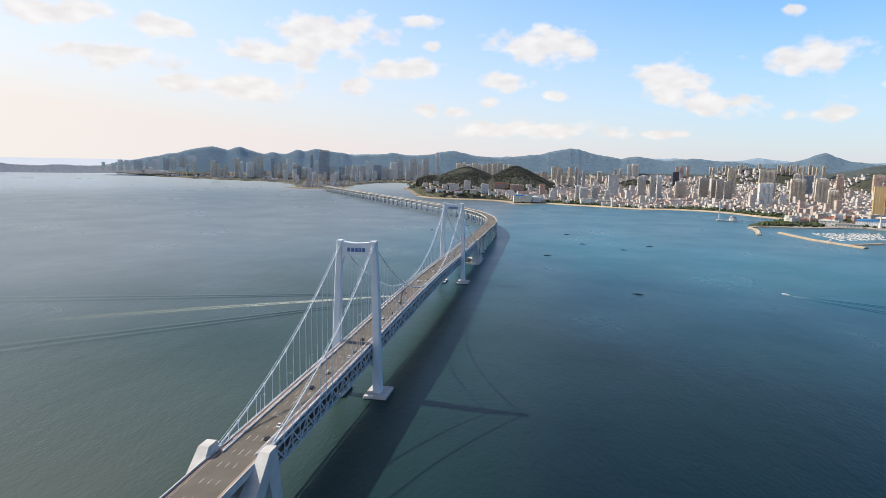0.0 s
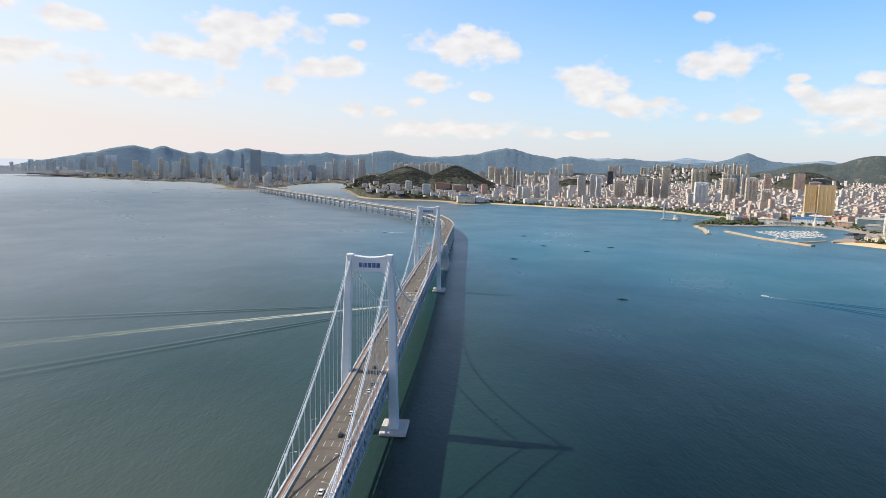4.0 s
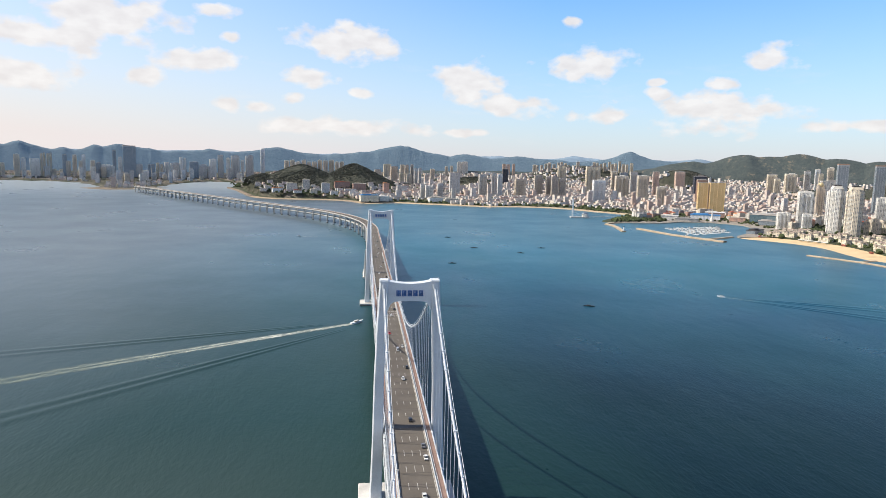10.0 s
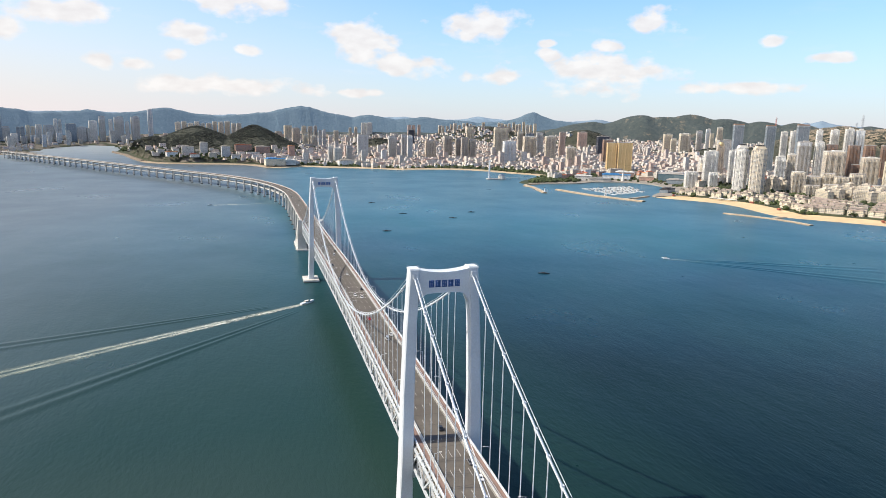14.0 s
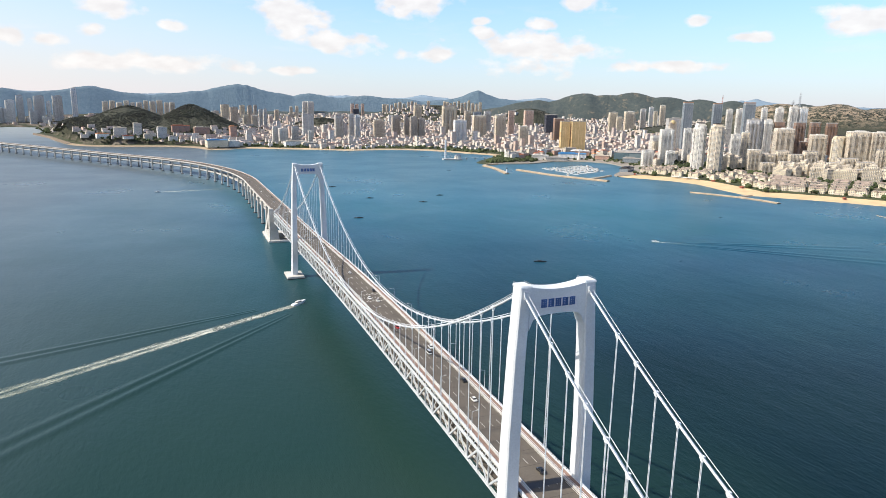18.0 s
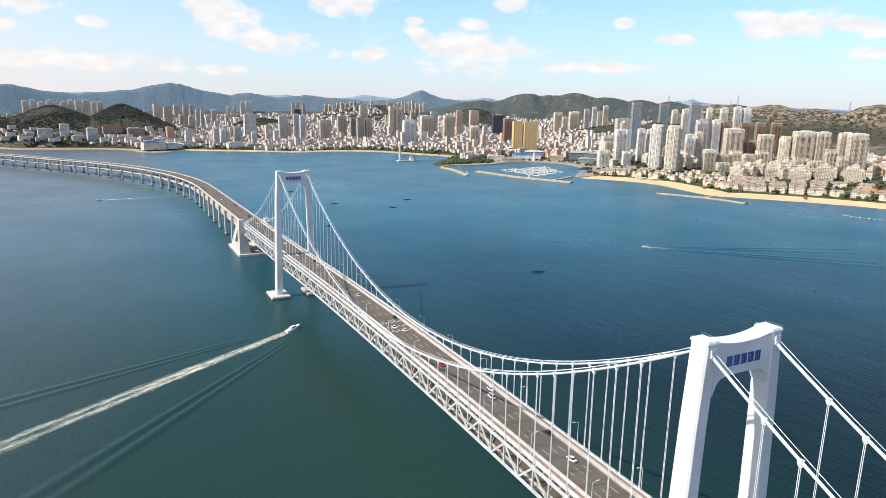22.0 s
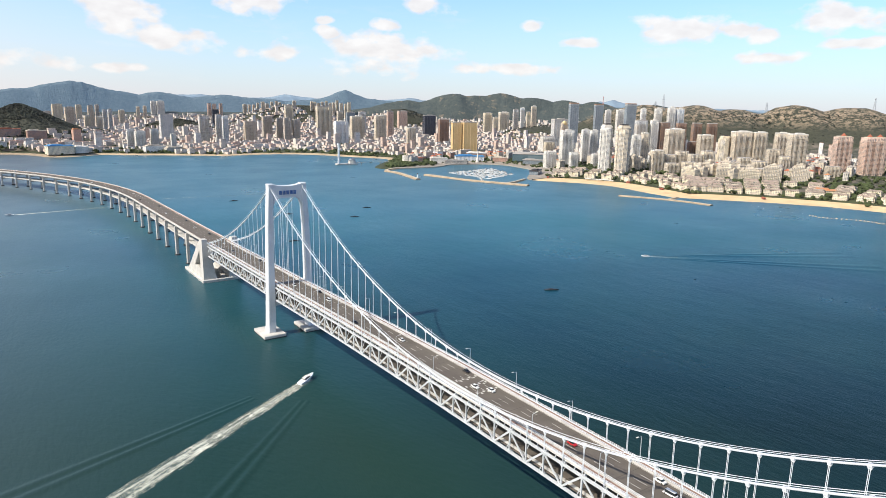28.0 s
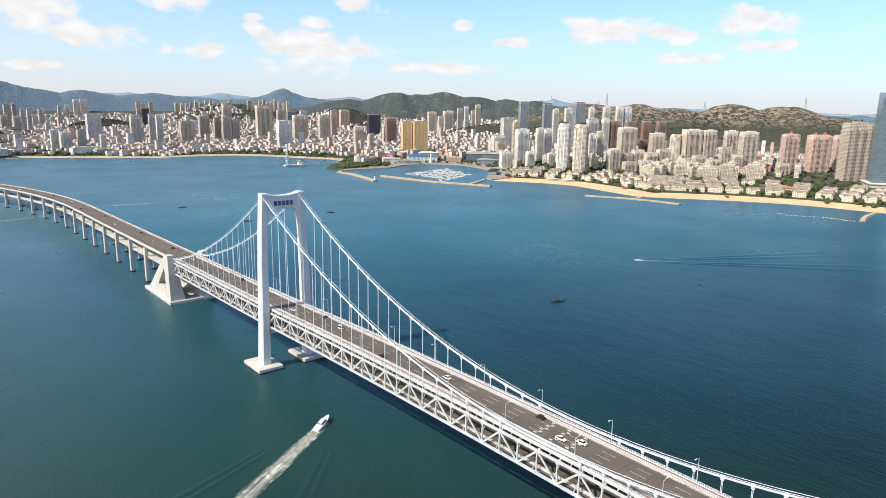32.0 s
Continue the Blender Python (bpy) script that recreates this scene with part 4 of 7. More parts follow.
# ---- city: materials and builders ----
def facade(name, wall, glass=(0.085, 0.095, 0.105), cell=(3.4, 3.1), mortar=0.74, rough=0.75, tint=0.12):
    """Wall with rows of windows at real size, laid out in metres over the facade."""
    m, n, l, b = mat_nodes(name, rough)
    uv = n.new("ShaderNodeUVMap").outputs[0]
    br = n.new("ShaderNodeTexBrick")
    br.offset, br.squash = 0.0, 1.0
    br.inputs["Scale"].default_value = 1.0
    br.inputs["Brick Width"].default_value, br.inputs["Row Height"].default_value = cell
    br.inputs["Mortar Size"].default_value, br.inputs["Mortar Smooth"].default_value = mortar, 0.15
    br.inputs["Color1"].default_value = (*glass, 1)
    br.inputs["Color2"].default_value = (*(min(1, v * 2.0 + 0.03) if glass[2] < 0.11 else v * 1.35 for v in glass), 1)
    l.new(uv, br.inputs["Vector"])
    rnd = n.new("ShaderNodeObjectInfo").outputs["Random"]
    c1, c2 = tuple(v * (1 - tint) for v in wall), tuple(min(0.9, v * (1 + tint)) for v in wall)
    w = ramp(n, l, rnd, [(0.0, c1), (1.0, c2)])
    stain = ramp(n, l, noise_tex(n, l, tex_pos(n), 0.05, 5.0), [(0.3, (0.84, 0.83, 0.81)), (0.7, (1, 1, 1))])
    l.new(mix(n, l, 1.0, w, stain, "MULTIPLY"), br.inputs["Mortar"])
    l.new(br.outputs["Color"], b.inputs["Base Color"])
    l.new(ramp(n, l, br.outputs["Fac"], [(0.0, (0.18, 0.18, 0.18)), (1.0, (rough, rough, rough))]), b.inputs["Roughness"])
    return m


FACADES = {
    "white": facade("white_apartment_wall", (0.87, 0.84, 0.79), mortar=0.84),
    "beige": facade("beige_apartment_wall", (0.75, 0.665, 0.54), mortar=0.80),
    "cream": facade("cream_apartment_wall", (0.76, 0.68, 0.53), mortar=0.86),
    "tan": facade("tan_apartment_wall", (0.63, 0.54, 0.44)),
    "greybrown": facade("grey_brown_tower_wall", (0.56, 0.50, 0.44)),
    "brown": facade("brown_tower_wall", (0.32, 0.20, 0.14)),
    "pink": facade("pink_brick_tower_wall", (0.70, 0.53, 0.44)),
    "gold": facade("gold_tower_wall", (0.76, 0.58, 0.32), (0.42, 0.29, 0.13), (2.2, 3.3), 0.42, 0.45),
    "grey": facade("pale_grey_tower_wall", (0.68, 0.69, 0.71)),
    "office": facade("office_grid_wall", (0.64, 0.64, 0.64), (0.08, 0.10, 0.12), (2.6, 3.6), 0.7),
    "glass": facade("blue_grey_curtain_wall", (0.34, 0.37, 0.40), (0.13, 0.165, 0.20), (1.8, 3.8), 0.22, 0.3),
    "dark": facade("dark_glass_wall", (0.05, 0.055, 0.075), (0.02, 0.025, 0.04), (2.0, 3.6), 0.3, 0.3),
    "bluewhite": facade("blue_and_white_wall", (0.80, 0.81, 0.82), (0.16, 0.24, 0.34), (4.2, 3.2), 0.85),
    "teal": facade("teal_glass_wall", (0.17, 0.23, 0.26), (0.055, 0.095, 0.12), (1.6, 3.8), 0.25, 0.25),
    "old": facade("old_town_wall", (0.68, 0.61, 0.51), tint=0.3),
    "redwall": facade("red_brick_block_wall", (0.54, 0.33, 0.25), tint=0.2),
    "palewall": facade("pale_block_wall", (0.70, 0.66, 0.60), tint=0.15),
}
ROOFS = {
    "red": plain("red_tile_roof", (0.36, 0.12, 0.07), 0.85, 0.0, 0.25, 0.1, 1.0),
    "orange": plain("orange_tile_roof", (0.50, 0.24, 0.12), 0.85, 0.0, 0.2, 0.1, 1.0),
    "grey": plain("grey_flat_roof", (0.40, 0.38, 0.36), 0.9, 0.0, 0.25, 0.06, 0.6),
    "pale": plain("pale_flat_roof", (0.55, 0.49, 0.41), 0.9, 0.0, 0.2, 0.06, 0.6),
    "slate": plain("slate_villa_roof", (0.285, 0.235, 0.20), 0.8, 0.0, 0.2, 0.1, 1.0),
    "blue": plain("blue_sheet_roof", (0.05, 0.22, 0.46), 0.5, 0.0, 0.15, 0.1, 1.0),
    "rose": plain("rose_grey_villa_roof", (0.33, 0.265, 0.225), 0.85, 0.0, 0.2, 0.1, 1.0),
    "white": plain("white_roof", (0.66, 0.64, 0.60), 0.8, 0.0, 0.1, 0.06, 0.6),
    "dark": plain("dark_roof_plant", (0.045, 0.042, 0.045), 0.7, 0.0, 0.2, 0.2, 1.0),
    "gold": plain("gold_dome", (0.60, 0.47, 0.26), 0.35, 0.4, 0.12, 0.2, 1.0),
}


def wall_box(bm, w, d, h, ox=0.0, oy=0.0, oz=0.0, tx=1.0, ty=1.0):
    """A box with its walls' uv in metres."""
    uvl = bm.loops.layers.uv.verify()
    x, y = w / 2, d / 2
    co = [(-x, -y, 0), (x, -y, 0), (x, y, 0), (-x, y, 0), (-x * tx, -y * ty, h), (x * tx, -y * ty, h), (x * tx, y * ty, h), (-x * tx, y * ty, h)]
    vs = [bm.verts.new((ox + a, oy + b, oz + c)) for a, b, c in co]
    run = 0.37
    for a, b, ln in ((0, 1, w), (1, 2, d), (2, 3, w), (3, 0, d)):
        f = bm.faces.new((vs[a], vs[b], vs[b + 4], vs[a + 4]))
        for lp, uv in zip(f.loops, ((run, 0.4), (run + ln, 0.4), (run + ln, h + 0.4), (run, h + 0.4))):
            lp[uvl].uv = uv
        run += ln + 1.7
    top = bm.faces.new(vs[4:])
    for lp in top.loops:
        lp[uvl].uv = (0.0, 0.0)


def ring_wall(bm, rx, ry, h, oz=0.0, seg=12):
    """A rounded shaft with its wall's uv in metres."""
    uvl = bm.loops.layers.uv.verify()
    pts = [(rx * math.cos(2 * math.pi * (i + 0.5) / seg), ry * math.sin(2 * math.pi * (i + 0.5) / seg)) for i in range(seg)]
    lo = [bm.verts.new((x, y, oz)) for x, y in pts]
    hi = [bm.verts.new((x, y, oz + h)) for x, y in pts]
    run = 0.3
    for i in range(seg):
        j = (i + 1) % seg
        ln = math.hypot(pts[j][0] - pts[i][0], pts[j][1] - pts[i][1])
        f = bm.faces.new((lo[i], lo[j], hi[j], hi[i]))
        for lp, uv in zip(f.loops, ((run, 0.4), (run + ln, 0.4), (run + ln, h + 0.4), (run, h + 0.4))):
            lp[uvl].uv = uv
        run += ln
    for lp in bm.faces.new(hi).loops:
        lp[uvl].uv = (0.0, 0.0)


def raw_part(name, bm, material, parent, label=""):
    me = bpy.data.meshes.new(name)
    bm.to_mesh(me)
    bm.free()
    me.materials.append(material)
    ob = new(name, me)
    ob.parent = parent
    return tagged(ob, label)


def hip_roof(bm, w, d, z, h, over=0.6):
    x, y, r = w / 2 + over, d / 2 + over, max(0.0, (w - d) / 2)
    a = [bm.verts.new(c) for c in ((-x, -y, z), (x, -y, z), (x, y, z), (-x, y, z), (-r - 0.2, 0, z + h), (r + 0.2, 0, z + h))]
    for f in ((0, 1, 5, 4), (1, 2, 5), (2, 3, 4, 5), (3, 0, 4), (3, 2, 1, 0)):
        bm.faces.new([a[i] for i in f])


TOWERS = []         # x, y, clearance


def high_rise(x, y, w, h, style, d=None, turn=None, top="plant", label="", z=None, bays=3):
    """An apartment or office tower: shaft, projecting balcony stacks, floor bands, crown."""
    w *= 0.88
    d = d or min(max(w * 0.62, 12.0), 34.0)
    TOWERS.append((x, y, max(w, d) * 0.62 + 6))
    if turn is None:
        turn = math.degrees(math.atan2(-(x + 90), y + 120)) * 0.75 + 9
    zb = gz(x, y) - 1.0 if z is None else z
    h = h - zb
    words = {"white": "white", "beige": "beige", "cream": "cream", "tan": "tan", "greybrown": "grey-brown", "brown": "dark brown", "pink": "pink brick", "gold": "golden", "grey": "pale grey", "office": "grey office-grid",
             "glass": "blue-grey glass", "dark": "dark glass", "bluewhite": "blue and white", "teal": "teal glass"}
    t = thing("apartment_tower" if style not in ("glass", "dark", "office", "teal") else "office_tower",
              label or words.get(style, style) + " high-rise tower with rows of windows above the city", "tower", pose(x, y, zb, 0, 0, turn), "city towers")
    wallm = FACADES[style]
    bm = bmesh.new()
    if top == "crown":
        d = w * 0.92
        ring_wall(bm, w * 0.5, d * 0.5, h * 0.965)
    else:
        wall_box(bm, w, d, h * 0.965)
    raw_part("shaft", bm, wallm, t)
    if top == "crown":
        # rounded balconies round the shaft
        bm = bmesh.new()
        ring = [((w * 0.5 + 1.3) * math.cos(math.pi * (i + 0.5) / 6), (d * 0.5 + 1.3) * math.sin(math.pi * (i + 0.5) / 6)) for i in range(12)]
        for k in range(2, int(h * 0.92 / 3.1)):
            bm_prism(bm, ring, k * 3.1, k * 3.1 + 0.9)
        tagged(part("balcony", bm, ROOFS["white"], t, "pale rounded balcony slabs"), kind="stuff")
        bays = 0
    if style in ("glass", "dark", "office", "teal", "gold"):
        bm = bmesh.new()
        for k in range(5):
            bx = -w / 2 + w * k / 4
            for s in (-1, 1):
                bm_box(bm, 0.7, 0.7, h * 0.985, pose(bx, s * (d / 2 + 0.2), 0))
        tagged(part("fin", bm, wallm if style != "office" else ROOFS["pale"], t), kind="stuff")
    else:
        for k in range(bays):
            bw = w / bays * 0.5
            bx = -w / 2 + w * (k + 0.5) / bays
            for s in (-1, 1):
                bm = bmesh.new()
                wall_box(bm, bw, 2.6, h * (0.90 + 0.05 * ((k + 1) % 2)), bx, s * (d / 2 + 1.1))
                raw_part("bay", bm, wallm, t)
        bm = bmesh.new()
        if top == "crown":
            ring_wall(bm, w * 0.4, d * 0.4, 4, h * 0.95)
            for bw, bd in ((w * 0.36, d + 4.6), (w + 4.6, d * 0.36)):
                b2 = bmesh.new()
                wall_box(b2, bw, bd, h * 0.93)
                raw_part("bay", b2, wallm, t)
        step = 400 if top == "crown" else 3.1 if h < 70 or w > 20 else 6.2
        for k in range(2, int(h * 0.9 / step)):
            bm_box(bm, w + 1.4, d + 5.4, 0.7 if step < 4 else 1.1, pose(0, 0, k * step))
        tagged(part("floor_band", bm, ROOFS["white" if style in ("white", "bluewhite") else "pale"] if style not in ("brown", "greybrown", "pink", "tan") else wallm, t), kind="stuff")
    bm = bmesh.new()
    if top == "plant":
        bm_box(bm, w * 0.97, d * 0.97, h * 0.02 + 0.8, pose(0, 0, h * 0.965 - 0.5))
        bm_box(bm, w * 0.45, d * 0.55, h * 0.035, pose(w * 0.1, 0, h * 0.975))
        part("roof", bm, ROOFS["white" if style in ("white", "bluewhite", "beige") else "grey"], t)
    elif top == "crown":
        bm_box(bm, w * 0.80, d * 0.85, h * 0.03, pose(0, 0, h * 0.96))
        bm_box(bm, w * 0.62, d * 0.7, h * 0.03, pose(0, 0, h * 0.99))
        part("crown", bm, wallm, t)
        bm = bmesh.new()
        bm_box(bm, w * 0.5, d * 0.6, h * 0.03, pose(0, 0, h * 1.015))
        part("roof_plant", bm, ROOFS["dark"], t, "dark roof plant")
    elif top == "red":
        bm_box(bm, w * 0.8, d * 0.8, h * 0.02, pose(0, 0, h * 0.965))
        part("roof", bm, ROOFS["pale"], t)
        for k in (-0.25, 0.25) if w > 40 else (0.0,):
            bm = bmesh.new()
            bm_box(bm, 10, 10, 7, pose(w * k, 0, h * 0.985), 0.05)
            part("roof_hat", bm, ROOFS["red"], t, "red pyramid roof")
    elif top == "dome":
        bm_box(bm, w * 0.9, d * 0.9, h * 0.02, pose(0, 0, h * 0.965))
        part("roof", bm, ROOFS["pale"], t)
        bm = bmesh.new()
        bmesh.ops.create_uvsphere(bm, u_segments=16, v_segments=8, radius=w * 0.42, matrix=pose(0, 0, h * 0.965))
        part("dome", bm, ROOFS["gold"], t, "gold dome")
    elif top == "slant":
        bm.free()
        bm = bmesh.new()
        bm_box(bm, w * 0.98, d * 0.98, h * 0.03, pose(0, 0, h * 0.963))
        part("upper_storey", bm, wallm, t)
        bm = bmesh.new()
        bm_box(bm, w * 1.02, d * 1.02, h * 0.02, pose(0, 0, h * 0.99), 0.94)
        part("crown", bm, FACADES["brown"], t, "dark red-brown crown")
    else:
        bm_box(bm, w * 1.0, d * 1.0, h * 0.02, pose(0, 0, h * 0.963))
        part("roof", bm, ROOFS["grey"], t)
    return t



# ---- city: the towers ----
high_rise(431, 2864, 55, 126, "office")
high_rise(153, 4139, 55, 157, "cream")
high_rise(254, 4130, 31, 155, "cream")
high_rise(712, 2676, 53, 104, "tan")
high_rise(852, 2867, 45, 121, "greybrown")
high_rise(897, 2742, 34, 118, "greybrown")
high_rise(1158, 2939, 81, 170, "cream")
high_rise(1007, 2445, 59, 111, "bluewhite")
high_rise(1227, 2731, 67, 127, "beige")
high_rise(1658, 2787, 65, 133, "dark")
high_rise(1197, 1913, 36, 122, "gold", top='flat')
high_rise(1240, 1894, 56, 123, "gold", top='flat')
high_rise(1822, 3320, 59, 150, "pink")
high_rise(1613, 1754, 36, 193, "glass", top='slant')
high_rise(1654, 1866, 61, 136, "office")
high_rise(1217, 1387, 41, 112, "white")
high_rise(1143, 1174, 32, 131, "white", top='crown')
high_rise(1161, 1133, 36, 130, "beige", top='crown')
high_rise(1160, 1395, 36, 51, "white")
high_rise(891, 2821, 30, 114, "greybrown")
high_rise(935, 2735, 32, 111, "greybrown")
high_rise(659, 4251, 30, 182, "white")
high_rise(697, 4243, 47, 183, "white")
high_rise(551, 2758, 41, 122, "grey")
high_rise(592, 2695, 25, 130, "grey")
high_rise(625, 2717, 25, 125, "bluewhite")
high_rise(326, 2574, 29, 79, "grey")
high_rise(375, 2502, 20, 63, "white")
high_rise(1018, 3025, 43, 173, "cream")
high_rise(880, 3757, 38, 143, "dark")
high_rise(957, 4151, 24, 174, "pink")
high_rise(987, 4152, 24, 171, "pink")
high_rise(1021, 4132, 21, 175, "pink")
high_rise(1448, 3103, 41, 144, "grey")
high_rise(1439, 3220, 49, 139, "glass")
high_rise(1412, 3289, 37, 144, "beige")
high_rise(1400, 2731, 32, 151, "pink")
high_rise(1286, 2622, 53, 132, "beige")
high_rise(1386, 2267, 45, 125, "brown")
high_rise(1142, 2127, 38, 96, "beige")
high_rise(2122, 2903, 50, 148, "cream")
high_rise(2178, 2832, 59, 153, "beige")
high_rise(2306, 2881, 32, 169, "grey")
high_rise(2401, 2931, 26, 179, "bluewhite")
high_rise(2293, 2759, 22, 157, "cream")
high_rise(2415, 2851, 32, 189, "beige")
high_rise(2030, 2720, 30, 127, "cream")
high_rise(246, 3577, 27, 155, "tan")
high_rise(280, 3624, 19, 158, "greybrown")
high_rise(291, 3471, 21, 136, "grey")
high_rise(316, 3488, 19, 139, "grey")
high_rise(196, 3281, 27, 113, "cream")
high_rise(234, 3226, 30, 109, "beige")
high_rise(186, 3885, 49, 144, "tan")
high_rise(34, 3896, 28, 115, "beige")
high_rise(81, 3843, 42, 122, "tan")
high_rise(253, 2617, 27, 76, "white")
high_rise(276, 2563, 38, 71, "white")
high_rise(439, 3955, 31, 131, "beige")
high_rise(554, 4138, 19, 149, "beige")
high_rise(590, 4132, 20, 153, "beige")
high_rise(1166, 4123, 25, 173, "beige")
high_rise(1149, 3988, 17, 170, "beige")
high_rise(1193, 4036, 17, 170, "tan")
high_rise(1238, 4093, 18, 181, "cream")
high_rise(1225, 3964, 24, 188, "beige")
high_rise(1287, 4063, 21, 178, "beige")
high_rise(1317, 4060, 18, 189, "beige")
high_rise(1305, 3950, 17, 193, "tan")
high_rise(1361, 4040, 18, 186, "beige")
high_rise(1378, 4018, 18, 176, "beige")
high_rise(1418, 4034, 25, 173, "beige")
high_rise(1407, 3918, 21, 198, "beige")
high_rise(1503, 3876, 18, 196, "beige")
high_rise(1522, 3869, 18, 193, "cream")
high_rise(1566, 3918, 18, 186, "cream")
high_rise(1578, 3884, 18, 193, "beige")
high_rise(1645, 3970, 18, 201, "cream")
high_rise(1620, 3859, 18, 187, "beige")
high_rise(1639, 3850, 18, 191, "beige")
high_rise(1698, 3923, 18, 206, "cream")
high_rise(1708, 3884, 22, 188, "beige")
high_rise(1699, 3805, 18, 185, "cream")
high_rise(1769, 3894, 22, 196, "cream")
high_rise(1795, 1799, 35, 191, "glass", top='slant')
high_rise(1778, 1630, 40, 194, "glass", top='slant')
high_rise(1912, 1854, 25, 172, "white", top='plant')
high_rise(1850, 1737, 33, 175, "white", top='plant')
high_rise(1855, 1633, 21, 180, "white", top='plant')
high_rise(1839, 1554, 27, 181, "white", top='plant')
high_rise(1844, 1501, 28, 185, "white", top='plant')
high_rise(1871, 1485, 28, 182, "bluewhite", top='plant')
high_rise(1585, 1421, 41, 142, "grey", top='plant')
high_rise(1620, 1397, 26, 142, "white", top='plant')
high_rise(1650, 1380, 33, 137, "brown", top='flat')
high_rise(1505, 1232, 55, 120, "beige", top='plant')
high_rise(1732, 1375, 34, 135, "brown", top='flat')
high_rise(1708, 1300, 31, 137, "brown", top='flat')
high_rise(1722, 1255, 31, 137, "brown", top='flat')
high_rise(1565, 1169, 45, 105, "beige", top='plant')
high_rise(1577, 1219, 29, 83, "brown", top='flat')
high_rise(1583, 1118, 33, 101, "cream", top='crown')
high_rise(1303, 1397, 24, 114, "white", top='plant')
high_rise(1339, 1396, 24, 112, "white", top='plant')
high_rise(1250, 1304, 23, 48, "white", top='plant')
high_rise(1282, 1190, 25, 106, "white", top='plant')
high_rise(1316, 1189, 22, 112, "beige", top='plant')
high_rise(1172, 1313, 25, 54, "white", top='plant')
high_rise(1257, 1099, 34, 71, "beige", top='plant')
high_rise(1438, 1622, 25, 128, "tan", top='dome')
high_rise(1487, 1752, 51, 76, "white", top='flat')
high_rise(1447, 1701, 38, 59, "cream", top='flat')
high_rise(1606, 1081, 57, 118, "beige", top='plant')
high_rise(1636, 1044, 40, 117, "beige", top='plant')
high_rise(1635, 980, 36, 118, "beige", top='plant')
high_rise(1495, 864, 45, 121, "beige", top='plant')
high_rise(1615, 811, 42, 117, "pink", top='red')
high_rise(1656, 756, 56, 116, "pink", top='red')
high_rise(1765, 740, 42, 115, "pink", top='red')
high_rise(1296, 1088, 33, 60, "beige", top='flat')
high_rise(1324, 1072, 33, 69, "beige", top='flat')
high_rise(1332, 1038, 34, 63, "beige", top='flat')
high_rise(1359, 1020, 34, 72, "beige", top='flat')
high_rise(1249, 1045, 36, 42, "beige", top='flat')
high_rise(1278, 1016, 37, 46, "beige", top='flat')
high_rise(1293, 983, 34, 45, "beige", top='flat')
high_rise(1358, 952, 35, 48, "beige", top='flat')
high_rise(1396, 938, 36, 59, "beige", top='flat')
high_rise(1396, 900, 35, 53, "beige", top='flat')
high_rise(1471, 909, 32, 81, "beige", top='flat')
high_rise(1451, 867, 25, 66, "beige", top='flat')
high_rise(1309, 910, 38, 36, "beige", top='flat')
high_rise(1335, 865, 43, 40, "beige", top='flat')
high_rise(1509, 778, 33, 46, "beige", top='flat')
high_rise(1516, 628, 60, 150, "tan", top='plant')
# western towers: paler wall styles put the distance haze into their colour
high_rise(-2075, 3593, 38, 154, "beige")
high_rise(-2048, 3607, 26, 139, "cream")
high_rise(-2028, 3617, 19, 101, "beige")
high_rise(-2004, 3629, 23, 124, "beige")
high_rise(-1943, 3659, 33, 173, "beige")
high_rise(-1914, 3673, 26, 151, "white")
high_rise(-1865, 3696, 53, 149, "white")
high_rise(-1835, 3710, 13, 179, "cream")
high_rise(-1822, 3716, 13, 183, "cream")
high_rise(-1806, 3723, 13, 180, "cream")
high_rise(-1793, 3729, 13, 183, "cream")
high_rise(-1778, 3735, 20, 91, "cream")
high_rise(-1745, 3750, 23, 91, "cream")
high_rise(-1714, 3763, 27, 138, "beige")
high_rise(-1654, 3787, 24, 139, "beige")
high_rise(-1596, 3810, 27, 144, "beige")
high_rise(-1569, 3820, 31, 131, "glass")
high_rise(-1544, 3830, 24, 121, "white")
high_rise(-1520, 3838, 24, 121, "white")
high_rise(-1497, 3846, 24, 115, "white")
high_rise(-1489, 3849, 21, 207, "glass")
high_rise(-1459, 3860, 24, 167, "white")
high_rise(-1361, 3892, 39, 127, "grey")
high_rise(-1308, 3909, 18, 124, "glass")
high_rise(-1288, 3915, 21, 125, "glass")
high_rise(-1263, 3923, 21, 136, "cream")
high_rise(-1241, 3929, 21, 129, "beige")
high_rise(-1213, 3937, 32, 140, "white")
high_rise(-1169, 3949, 54, 137, "grey")
high_rise(-1134, 3959, 21, 173, "white")
high_rise(-1113, 3964, 18, 167, "white")
high_rise(-1062, 3977, 58, 146, "glass")
high_rise(-1010, 3989, 51, 129, "grey")
high_rise(-966, 3999, 44, 123, "grey")
high_rise(-953, 4002, 47, 166, "white")
high_rise(-907, 4012, 36, 192, "grey")
high_rise(-863, 4021, 22, 175, "white")
high_rise(-820, 4029, 55, 190, "grey")
high_rise(-777, 4037, 22, 162, "white")
high_rise(-734, 4044, 52, 192, "grey")
high_rise(-846, 4024, 92, 74, "white")
high_rise(-1729, 3756, 27, 175, "glass")
high_rise(-1683, 3775, 24, 176, "beige")
high_rise(-1640, 3793, 20, 177, "white")
high_rise(-1411, 3876, 77, 233, "glass", top='slant', bays=2)
high_rise(-652, 4057, 30, 238, "bluewhite")
high_rise(-487, 3924, 32, 167, "beige")
high_rise(-454, 3943, 29, 171, "beige")
high_rise(-416, 3919, 32, 161, "beige")
high_rise(-380, 3917, 29, 172, "beige")
high_rise(-348, 3917, 25, 162, "beige")
